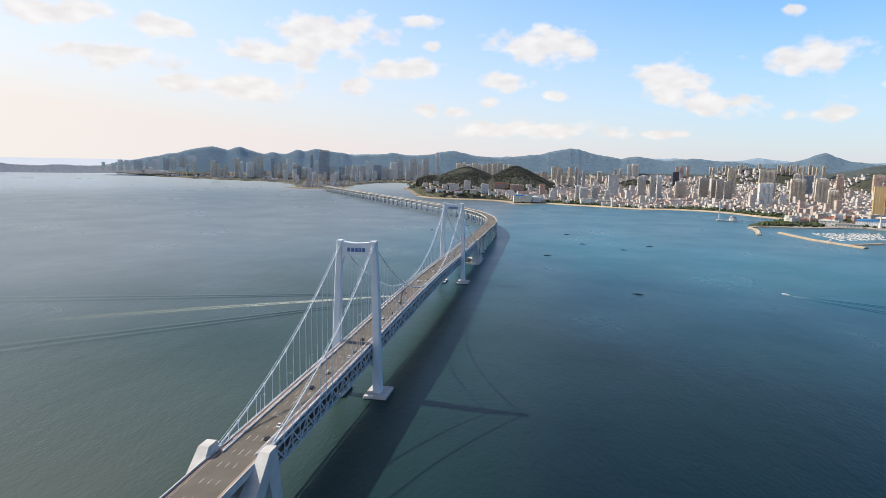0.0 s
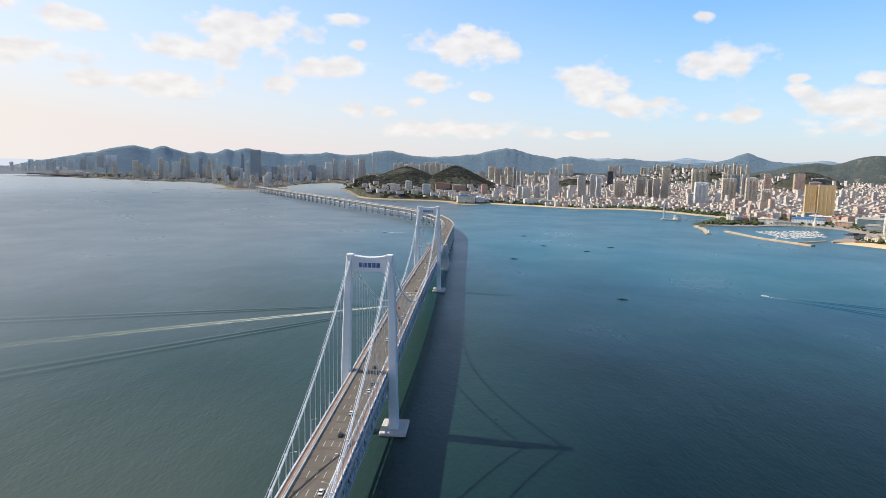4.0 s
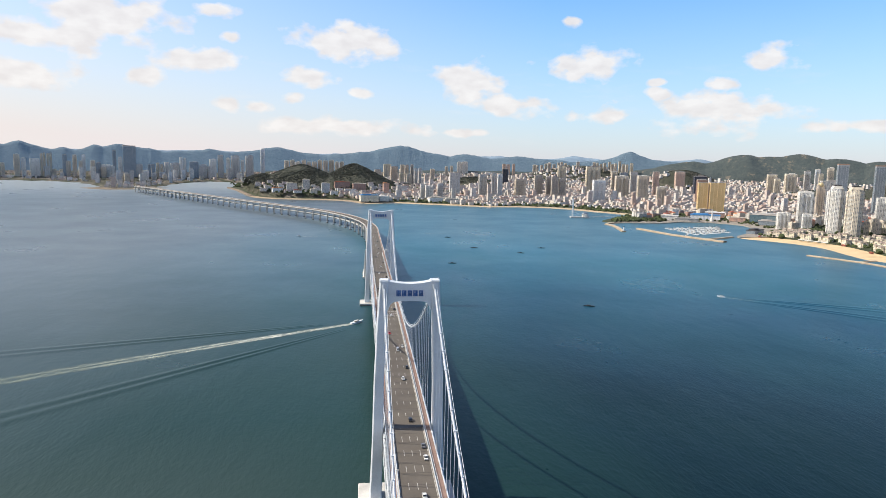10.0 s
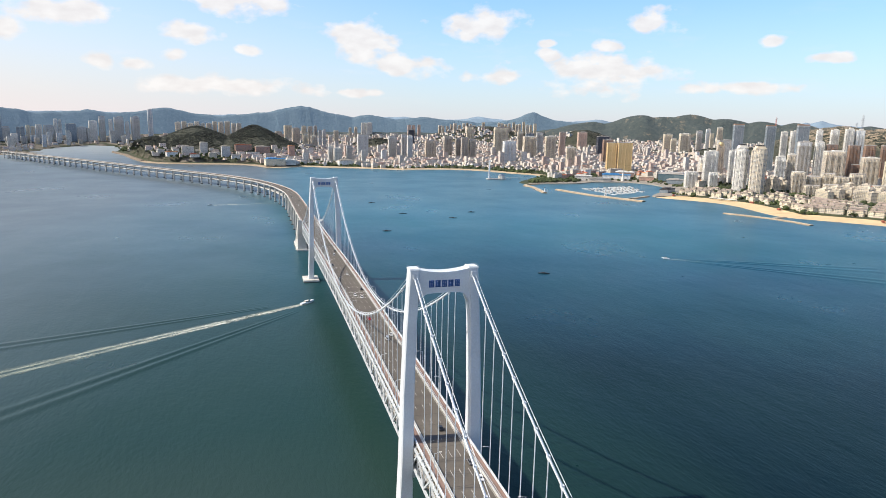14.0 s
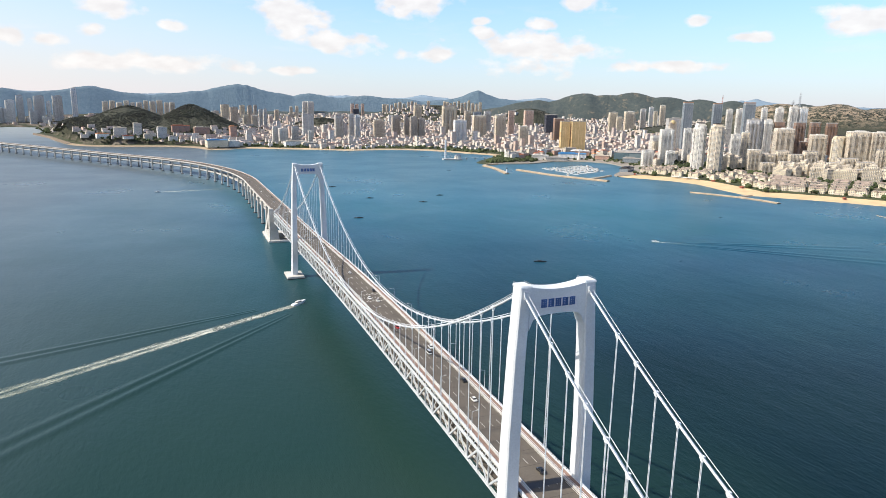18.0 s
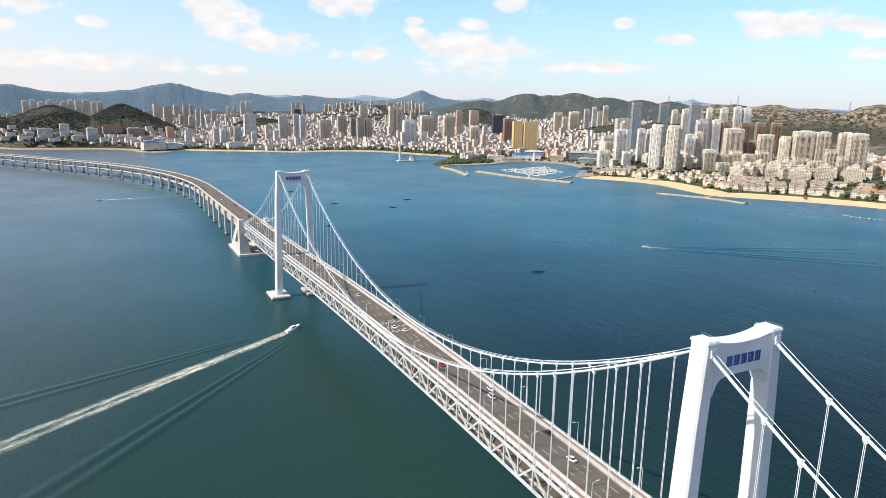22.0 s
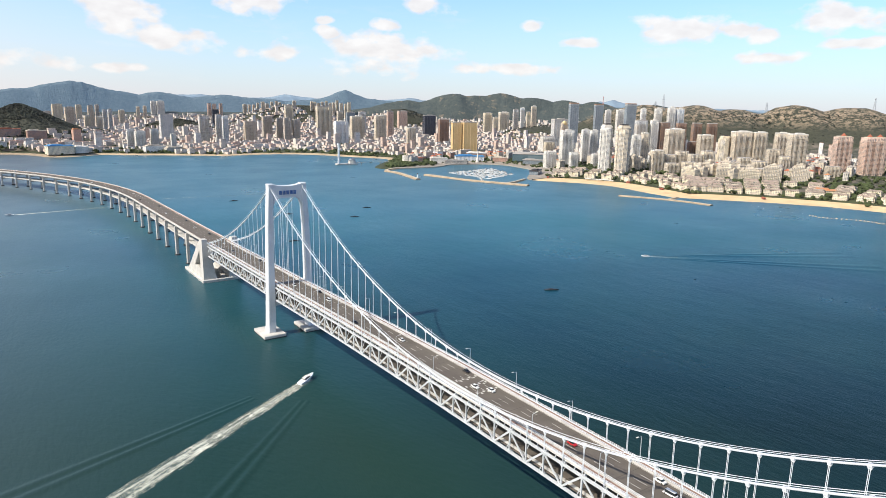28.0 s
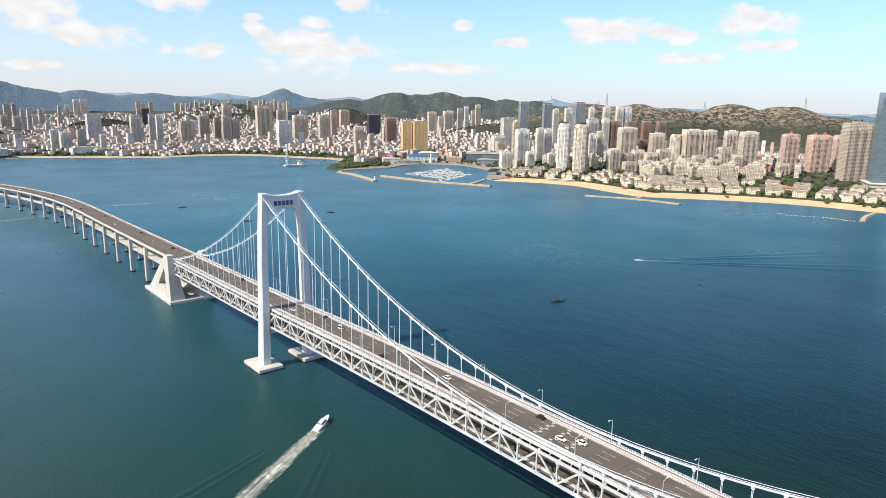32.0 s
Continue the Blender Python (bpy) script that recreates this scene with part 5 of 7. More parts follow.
high_rise(-318, 3971, 33, 163, "beige")
high_rise(-285, 3979, 26, 174, "beige")
high_rise(-249, 3963, 33, 171, "beige")
high_rise(-212, 3968, 33, 176, "beige")
high_rise(-176, 3950, 26, 165, "beige")
high_rise(-146, 4007, 30, 166, "beige")
high_rise(-2684, 3332, 22, 131, "white", z=78)
high_rise(-2637, 3368, 33, 126, "white", z=79)
high_rise(-2606, 3390, 33, 148, "white", z=79)
high_rise(-2573, 3414, 38, 145, "white", z=82)
high_rise(-2523, 3449, 60, 149, "grey", z=80)
high_rise(-2479, 3480, 22, 147, "white", z=88)
high_rise(-2433, 3510, 46, 154, "white", z=84)
high_rise(-2401, 3573, 38, 164, "grey", z=86)
high_rise(-2364, 3596, 33, 173, "white", z=93)
high_rise(-2319, 3624, 44, 183, "grey", z=104)
high_rise(-2263, 3658, 66, 183, "bluewhite", z=113)
high_rise(-2245, 3564, 14, 127, "cream", z=43)
high_rise(-2206, 3587, 25, 140, "cream", z=56)
# the dense western skyline behind the reclaimed land, its walls also paled for haze
rw = random.Random(12)
for k in range(92):
    wx = -2750 + 22 * k + rw.uniform(-14, 14)
    wy = 3560 + rw.uniform(0, 420) - 0.04 * wx
    if math.hypot(wx - C0.x, wy - C0.y) < 4330 and inland(wx, wy) > 60:
        high_rise(wx, wy, rw.uniform(20, 38), rw.uniform(46, 112) + 10 * (k % 5 == 2), rw.choice(("grey", "beige", "white", "bluewhite", "white", "office")), top=rw.choice(("plant", "flat")))
# ---- city: landmark buildings ----
def glass_landmark(x, y, w, h):
    """Curved teal glass tower with a podium on the shore."""
    z = gz(x, y) - 1
    t = thing("office_tower", "tall teal glass tower with a curved face beside the beach", "tower", pose(x, y, z, 0, 0, 28), "city towers")
    TOWERS.append((x, y, 50))
    bm = bmesh.new()
    uvl = bm.loops.layers.uv.verify()
    ring = [(-w / 2, w * 0.4)] + [(-w / 2 + w * i / 10, -w * 0.32 - w * 0.16 * math.sin(math.pi * i / 10)) for i in range(11)] + [(w / 2, w * 0.4)]
    k, run = len(ring), 0.0
    lo = [bm.verts.new((a, b, 0)) for a, b in ring]
    hi = [bm.verts.new((a * 0.94, b * 0.94, h - 14 + 14 * (i / k))) for i, (a, b) in enumerate(ring)]
    for i in range(k):
        j = (i + 1) % k
        ln = math.hypot(ring[j][0] - ring[i][0], ring[j][1] - ring[i][1])
        f = bm.faces.new((lo[i], lo[j], hi[j], hi[i]))
        for lp, uv in zip(f.loops, ((run, 0), (run + ln, 0), (run + ln, h), (run, h))):
            lp[uvl].uv = uv
        run += ln
    bm.faces.new(hi)
    raw_part("shaft", bm, FACADES["teal"], t)
    bm = bmesh.new()
    wall_box(bm, w * 1.9, w * 1.3, 13, 0, -6)
    raw_part("podium", bm, FACADES["palewall"], t)
    bm = bmesh.new()
    bm_box(bm, w * 2.0, w * 1.4, 1.2, pose(0, -6, 13))
    part("podium_roof", bm, ROOFS["white"], t)
    return t


glass_landmark(1405, 539, 46, 200)


def hall(x, y, w, d, h, turn, wall, roof, label, band=None):
    z = gz(x, y) - 0.5
    t = thing("hall", label, "hall", pose(x, y, z, 0, 0, turn))
    TOWERS.append((x, y, max(w, d) * 0.6))
    bm = bmesh.new()
    wall_box(bm, w, d, h)
    raw_part("wall", bm, FACADES[wall], t)
    bm = bmesh.new()
    bm_box(bm, w + 2, d + 2, 1.4, pose(0, 0, h))
    bm_box(bm, w * 0.5, d * 0.6, 3.0, pose(-w * 0.15, 0, h + 1.3))
    part("roof", bm, ROOFS[roof], t)
    if band:
        bm = bmesh.new()
        bm_box(bm, w * 0.4, 1.2, h * 0.7, pose(w * 0.1, -d / 2 - 0.3, h * 0.15))
        part("glazing", bm, FACADES[band], t, "blue glazed front")
    return t


hall(1240, 1560, 120, 70, 22, -42, "teal", "grey", "long teal-glazed exhibition hall with a blue glazed front by the marina", "teal")
hall(1090, 1690, 90, 46, 14, -30, "bluewhite", "blue", "blue and white amusement hall behind the marina")
hall(1140, 1720, 60, 40, 16, -30, "redwall", "white", "white-roofed hall with red walls in the amusement park")
hall(1000, 1640, 70, 18, 9, -20, "palewall", "grey", "low quayside shed with a grey roof")
hall(1190, 1500, 60, 26, 12, -42, "glass", "grey", "dark glazed clubhouse on the marina quay")
hall(1010, 1290, 64, 22, 9, 38, "glass", "dark", "long dark pavilion at the end of the beach")
hall(1160, 1620, 46, 22, 12, -36, "redwall", "pale", "pink-walled block in the amusement park")
hall(955, 1665, 52, 22, 15, -25, "white", "white", "white waterfront building beside the marina quay")
hall(10, 2395, 74, 40, 26, 10, "cream", "blue", "cream seaside building with a bright blue roof")
hall(70, 2420, 40, 30, 20, 14, "white", "white", "white seaside building on the rocks")
hall(300, 2410, 90, 22, 20, 16, "white", "pale", "long white seaside hotel above the town beach")
hall(350, 2395, 60, 20, 14, 16, "palewall", "pale", "low pale hotel wing above the town beach")
hall(-330, 2680, 46, 22, 34, 10, "palewall", "pale", "pale apartment slab at the foot of the wooded hill")
hall(-270, 2720, 30, 20, 44, 10, "palewall", "pale", "pale apartment slab at the foot of the wooded hill")
hall(-180, 2660, 34, 24, 44, 12, "grey", "pale", "grey waterfront block at the foot of the wooded hill")
hall(-110, 2760, 70, 20, 26, 12, "redwall", "red", "red-walled block at the foot of the wooded hill")
hall(-30, 2720, 60, 20, 28, 12, "redwall", "pale", "red-walled block at the foot of the wooded hill")
hall(90, 2690, 26, 22, 46, 12, "redwall", "orange", "tall red-walled block near the shore")
hall(-440, 2720, 30, 18, 16, 24, "palewall", "pale", "pale shore block under the wooded hill")
hall(-300, 2630, 36, 16, 12, 14, "white", "red", "low white house row on the rocky shore")
hall(-230, 2625, 30, 16, 20, 14, "beige", "pale", "beige block on the rocky shore")
hall(-140, 2600, 32, 16, 15, 14, "white", "grey", "white block on the rocky shore")
hall(-390, 2650, 44, 20, 18, 20, "white", "orange", "white villa block on the rocky shore")


# ---- city: low blocks ----
def low_block(w, d, h, wall, roof, shape, label):
    t = thing("apartment_block", label, "building", None, "low city blocks")
    bm = bmesh.new()
    wall_box(bm, w, d, h)
    if shape == 1:
        wall_box(bm, w * 0.28, d * 1.5, h, -w * 0.36, d * 0.5)
    raw_part("wall", bm, FACADES[wall], t)
    bm = bmesh.new()
    if shape == 2:
        hip_roof(bm, w, d, h, 3.2)
    else:
        bm_box(bm, w + 0.6, d + 0.6, 0.8, pose(0, 0, h))
        for k in (-0.3, 0.2):
            bm_box(bm, 4, 4, 2.6, pose(w * k, 0, h + 0.7))
    part("roof", bm, ROOFS[roof], t)
    return t


PROTO = [
    low_block(30, 11, 19, "palewall", "grey", 0, "pale six-storey apartment block with a flat roof"),
    low_block(26, 11, 18, "old", "red", 2, "cream apartment block with a red tiled roof"),
    low_block(34, 11, 21, "old", "pale", 0, "long cream apartment block with a flat roof"),
    low_block(22, 11, 16, "redwall", "red", 2, "red-brick apartment block with a tiled roof"),
    low_block(27, 11, 24, "white", "pale", 1, "white L-shaped apartment block with a flat roof"),
    low_block(18, 12, 12, "palewall", "orange", 2, "low pale house with an orange tiled roof"),
    low_block(31, 12, 27, "beige", "grey", 0, "beige eight-storey apartment block with a flat roof"),
    low_block(24, 13, 14, "redwall", "grey", 0, "low brick workshop block with a flat roof"),
]
for p in PROTO:
    p.location = (0, 0, -400)
rng = random.Random(7)
sites = []
ang = radians(17)
for iu in range(-112, 195):
    for iv in range(-16, 243):
        u, v = iu * 29 + rng.uniform(-4, 4), iv * 19 + rng.uniform(-2.5, 2.5)
        x, y = u * math.cos(ang) - v * math.sin(ang), 600 + u * math.sin(ang) + v * math.cos(ang)
        if not (-2700 < x < 3100 and 300 < y < 4500) or math.hypot(x - C0.x, y - C0.y) > 4430:
            continue
        sites.append((x, y, iu, iv))
arr = np.array([(s[0], s[1]) for s in sites])
dist_in = inland(arr[:, 0], arr[:, 1])
zs = ground_z(arr[:, 0], arr[:, 1], dist_in)
rise = lift(np.hypot(arr[:, 0] - C0.x, arr[:, 1] - C0.y))
tow = np.array(TOWERS)
good = []
for (x, y, iu, iv), d, z, up in zip(sites, dist_in, zs, rise):
    r = rng.random()
    if d < (34 if x < 640 and y < 2900 else 75) or r < 0.16 or iu % 11 == 4 or iv % 8 == 3:
        continue
    if x > 1000 and y < 1330 and d < (390 if y > 380 else 300):
        continue
    if x < -700 and (r < (0.55 if d < 420 else 0.25) or d < 110):
        continue
    hilly = z - up > (104 if 900 < x < 1950 and y > 3500 else 58) or (z - up > 47 and r < (0.3 if 900 < x < 1950 and y > 3500 else 0.7))
    if hilly or (x > 2300 and r < 0.5) or (x > 2050 and y < 2300 and x + 0.0 * y > 2150):
        continue
    if np.any((np.abs(tow[:, 0] - x) < tow[:, 2] + 16) & (np.abs(tow[:, 1] - y) < tow[:, 2] + 12)):
        continue
    good.append((x, y, z, rng.random(), rng.random()))
good.sort(key=lambda g: math.hypot(g[0] - 0, g[1] - 0))
NEAR_BLOCKS, FAR_BLOCKS = good[:290], good[290:]
for x, y, z, r1, r2 in NEAR_BLOCKS:
    p = PROTO[int(r1 * len(PROTO)) % len(PROTO)]
    copy_thing(p, pose(x, y, z - 1.2, 0, 0, 17 + (90 if r2 < 0.18 else 0) + 8 * (r2 - 0.5)))
for p in PROTO:
    for o in (*p.children_recursive, p):
        bpy.data.objects.remove(o)


def island_wall():
    m, n, l, b = mat_nodes("mixed_town_walls", 0.85)
    uv = n.new("ShaderNodeUVMap").outputs[0]
    br = n.new("ShaderNodeTexBrick")
    br.offset = 0.0
    br.inputs["Scale"].default_value = 1.0
    br.inputs["Brick Width"].default_value, br.inputs["Row Height"].default_value, br.inputs["Mortar Size"].default_value = 3.4, 3.0, 0.85
    br.inputs["Color1"].default_value, br.inputs["Color2"].default_value = (0.05, 0.06, 0.07, 1), (0.16, 0.17, 0.19, 1)
    l.new(uv, br.inputs["Vector"])
    rnd = n.new("ShaderNodeNewGeometry").outputs["Random Per Island"]
    l.new(ramp(n, l, rnd, [(0.0, (0.76, 0.73, 0.69)), (0.2, (0.70, 0.64, 0.56)), (0.4, (0.80, 0.78, 0.75)), (0.56, (0.60, 0.45, 0.37)), (0.76, (0.73, 0.67, 0.59)), (1.0, (0.62, 0.53, 0.48))]), br.inputs["Mortar"])
    l.new(br.outputs["Color"], b.inputs["Base Color"])
    return m


def island_roof():
    m, n, l, b = mat_nodes("mixed_town_roofs", 0.9)
    rnd = n.new("ShaderNodeNewGeometry").outputs["Random Per Island"]
    c = ramp(n, l, rnd, [(0.0, (0.42, 0.18, 0.12)), (0.25, (0.44, 0.38, 0.35)), (0.42, (0.50, 0.30, 0.23)), (0.58, (0.46, 0.21, 0.14)), (0.78, (0.34, 0.30, 0.29)), (1.0, (0.54, 0.33, 0.23))])
    grime = ramp(n, l, noise_tex(n, l, tex_pos(n), 0.15, 4.0), [(0.3, (0.75, 0.75, 0.75)), (0.7, (1, 1, 1))])
    l.new(mix(n, l, 1.0, c, grime, "MULTIPLY"), b.inputs["Base Color"])
    return m


def block_mass(name, items, label):
    """Many far blocks as one mesh; items of x, y, z, w, d, h, turn."""
    verts, faces, mats, uvs = [], [], [], []
    for x, y, z, w, d, h, a in items:
        c, s, k = math.cos(a), math.sin(a), len(verts)
        for zz in (z, z + h):
            for px, py in ((-w / 2, -d / 2), (w / 2, -d / 2), (w / 2, d / 2), (-w / 2, d / 2)):
                verts.append((x + px * c - py * s, y + px * s + py * c, zz))
        for i, ln in zip(range(4), (w, d, w, d)):
            j = (i + 1) % 4
            faces.append((k + i, k + j, k + 4 + j, k + 4 + i))
            mats.append(0)
            uvs += [0.3, 0.2, ln + 0.3, 0.2, ln + 0.3, h + 0.2, 0.3, h + 0.2]
        faces.append((k + 4, k + 5, k + 6, k + 7))
        mats.append(1)
        uvs += [0.0] * 8
    me = bpy.data.meshes.new(name)
    me.from_pydata(verts, [], faces)
    me.materials.append(island_wall())
    me.materials.append(island_roof())
    me.polygons.foreach_set("material_index", mats)
    me.uv_layers.new(name="UVMap").data.foreach_set("uv", uvs)
    return tagged(new(name, me), label, "buildings", "", "stuff")


items = []
for x, y, z, r1, r2 in FAR_BLOCKS:
    tall = 26 + 30 * r2 if r1 > 0.985 else 7 + 9 * r2 + 5 * (r1 > 0.8)
    w = 11 + 18 * r1 if tall < 26 else 15 + 9 * r2
    items.append((x, y, z - 1.5, w, 8 + 3 * r2, tall, radians(17 + (90 if r2 < 0.2 else 0) + 10 * (r1 - 0.5))))
block_mass("city_blocks", items, "dense low city blocks with red and grey roofs spreading inland")


# ---- villas behind the beach ----
def villa(wall, roof, w, label):
    t = thing("villa", label, "house", None, "beach villas")
    for k, (ox, oy, ww, dd, hh) in enumerate(((0, 0, w, 12, 11), (-w * 0.3, -5, w * 0.3, 7, 12.5), (w * 0.3, -5, w * 0.3, 7, 12.5))):
        bm = bmesh.new()
        wall_box(bm, ww, dd, hh, ox, oy)
        wall_p = raw_part("wall" if k == 0 else "wing", bm, FACADES[wall], t)
        bm = bmesh.new()
        hip_roof(bm, ww, dd, hh, 2.8, 0.8)
        bmesh.ops.translate(bm, verts=bm.verts, vec=(ox, oy, 0))
        part("roof", bm, ROOFS[roof], wall_p)
    bm = bmesh.new()
    bm_box(bm, w * 0.34, 3.0, 4.5, pose(0, -7.2, 0))
    part("terrace", bm, ROOFS["pale"], t, "pale stone terrace")
    return t


VILLAS = [villa("cream", "slate", 26, "cream stone villa with slate hipped roof behind the beach"), villa("beige", "slate", 34, "wide beige villa with slate hipped roof behind the beach"), villa("cream", "rose", 30, "cream villa with rose-grey roof behind the beach")]
rv = random.Random(21)


def along(i0, i1, step):
    """Points and inland normals every step metres along the coast."""
    arc = np.concatenate([[0.0], np.cumsum(np.hypot(*np.diff(SHORE[i0:i1], axis=0).T))])
    q = np.arange(step / 2, arc[-1], step)
    return [(np.array([np.interp(v, arc, SHORE[i0:i1, k]) for k in (0, 1)]), np.array([np.interp(v, arc, SHORE_N[i0:i1, k]) for k in (0, 1)])) for v in q]


for spot, nrm in along(near(1160, 330), i_mar, 33):
    for row, off in enumerate((84, 112, 142, 172, 202)):
        if rv.random() < (0.08, 0.12, 0.12, 0.2, 0.3)[row] or (row == 4 and spot[1] > 900):
            continue
        o = off + rv.uniform(-6, 6)
        x, y = spot + nrm * o
        if np.any(np.hypot(tow[:, 0] - x, tow[:, 1] - y) < tow[:, 2] + 10):
            continue
        a = math.degrees(math.atan2(nrm[1], nrm[0])) - 90
        copy_thing(VILLAS[rv.randrange(3)], pose(x, y, gz(x, y) - 0.8, 0, 0, a + rv.uniform(-8, 8)))
for p in VILLAS:
    for o in (*p.children_recursive, p):
        bpy.data.objects.remove(o)


# ---- mid-rise terraces between the villas and the towers ----
def mid_rise(w, h, style, label):
    t = thing("mid_rise", label, "building", None, "beach apartment terraces")
    for k, (ox, ww, hh) in enumerate(((0, w * 0.5, h), (-w * 0.36, w * 0.3, h * 0.86), (w * 0.36, w * 0.3, h * 0.80))):
        bm = bmesh.new()
        wall_box(bm, ww, 15, hh, ox, 0)
        wall_p = raw_part("wall" if k == 0 else "wing", bm, FACADES[style], t)
        bm = bmesh.new()
        bm_box(bm, ww + 0.8, 15.8, 1.0, pose(ox, 0, hh))
        bm_box(bm, ww * 0.4, 6, 3.0, pose(ox, 1, hh + 0.9))
        part("roof", bm, ROOFS["pale"], wall_p)
        bm = bmesh.new()
        for f in range(1, int(hh / 3.1)):
            bm_box(bm, ww * 0.92, 16.6, 0.5, pose(ox, 0, f * 3.1))
        tagged(part("balcony", bm, ROOFS["pale"], wall_p, "pale balcony slabs"), kind="stuff")
    return t


MIDS = [mid_rise(38, 34, "beige", "stepped beige apartment block with balconies behind the villas"), mid_rise(44, 29, "cream", "stepped cream apartment block with balconies behind the villas"), mid_rise(34, 40, "beige", "tall stepped beige apartment block with balconies")]
for spot, nrm in along(near(1160, 330), i_mar, 40):
    for row, off in enumerate((208, 238, 270, 305, 340)):
        r = rv.random()
        x, y = spot + nrm * (off + rv.uniform(-5, 5))
        if (row < 2 and y < 900) or y < 760 or r < (0.6, 0.25, 0.14, 0.2, 0.3)[row] or inland(x, y) < off - 30 or np.any(np.hypot(tow[:, 0] - x, tow[:, 1] - y) < tow[:, 2] + 12):
            continue
        a = math.degrees(math.atan2(nrm[1], nrm[0])) - 90
        copy_thing(MIDS[rv.randrange(3)], pose(x, y, gz(x, y) - 0.8, 0, 0, a + rv.uniform(-6, 6)))
for p in MIDS:
    for o in (*p.children_recursive, p):
        bpy.data.objects.remove(o)
hall(1210, 648, 44, 24, 9, -62, "cream", "orange", "low cream beach restaurant with an orange roof")

# ---- trees ----
LEAF = plain("tree_leaves", (0.048, 0.066, 0.024), 0.95, 0.0, 0.45, 0.03, 0.4)
LEAF_DARK = plain("hill_tree_leaves", (0.033, 0.038, 0.030), 0.95, 0.0, 0.5, 0.012, 0.25)
ico = bmesh.new()
bmesh.ops.create_icosphere(ico, subdivisions=1, radius=1.0)
ico.verts.ensure_lookup_table()
ICO_V = np.array([v.co[:] for v in ico.verts])
ICO_F = np.array([[v.index for v in f.verts] for f in ico.faces])
ico.free()


def clump_mass(name, spots, material, label, category="trees"):
    """Crowns of several ragged clumps each, for trees too many to count."""
    rs = np.random.RandomState(5)
    V, Fc, k = [], [], 0
    for x, y, z, size in spots:
        for _ in range(3):
            o = rs.uniform(-0.5, 0.5, 3) * size * np.array([1, 1, 0.5])
            sc = size * rs.uniform(0.38, 0.66)
            V.append(ICO_V * sc * rs.uniform(0.72, 1.25, (len(ICO_V), 1)) * np.array([1, 1, 0.8]) + np.array([x, y, z + size * 0.45]) + o)
            Fc.append(ICO_F + k)
            k += len(ICO_V)
    me = bpy.data.meshes.new(name)
    me.from_pydata(np.vstack(V).tolist(), [], np.vstack(Fc).tolist())
    me.materials.append(material)
    return tagged(new(name, me), label, category, "", "stuff")


rt = random.Random(3)


def grounded(raw, keep):
    """Puts x, y, size on the ground where keep(inland, height) allows."""
    a = np.array([(x, y) for x, y, _ in raw])
    d = inland(a[:, 0], a[:, 1])
    z = ground_z(a[:, 0], a[:, 1], d)
    return [(x, y, zz - 0.5, s) for (x, y, s), dd, zz in zip(raw, d, z) if keep(dd, zz)]


raw = []
for i in range(near(1116, 500), len(SHORE)):
    beach = i < i_mar
    if i_mar <= i < i_mar2 or i > i_in:
        continue
    for _ in range(27 if beach else 9 if i < i_mid else 3):
        o = rt.uniform(64, 330) if beach else rt.uniform(22, 110)
        x, y = SHORE[i] + SHORE_N[i] * o + np.array([rt.uniform(-9, 9), rt.uniform(-9, 9)])
        raw.append((x, y, rt.uniform(5, 9.5) if beach else rt.uniform(5, 11)))
for _ in range(900):
    raw.append((rt.uniform(690, 980), rt.uniform(1590, 1830), rt.uniform(5, 9)))
for _ in range(1500):
    raw.append((rt.uniform(1150, 1900), rt.uniform(250, 1450), rt.uniform(5, 9)))
for _ in range(260):
    raw.append((rt.uniform(930, 1350), rt.uniform(1320, 1800), rt.uniform(4, 7)))
for _ in range(5200):
    raw.append((rt.uniform(-400, 2300), rt.uniform(1250, 3600), rt.uniform(4.5, 8)))
clump_mass("trees", grounded(raw, lambda d, z: d > 30 and z < 60), LEAF, "green street and garden trees between the buildings")
raw = []
for hx, hy, h, ru, rv_, a in HILLS:
    for _ in range(2600 if hx < 200 else 700):
        u, v = rt.gauss(0, 0.8) * ru, rt.gauss(0, 0.8) * rv_
        x, y = hx + u * math.cos(a) - v * math.sin(a), hy + u * math.sin(a) + v * math.cos(a)
        if math.hypot(x - C0.x, y - C0.y) < 4400 and not (hx > 2300 and rt.random() < 0.5):
            raw.append((x, y, rt.uniform(3.2, 6.2)))
clump_mass("hill_woods", [s for s in grounded(raw, lambda d, z: d > 24 and 17 < z < 165) if s[2] > (46 if s[0] > 250 else 17)], LEAF_DARK, "dark woods covering the hills behind the bay")
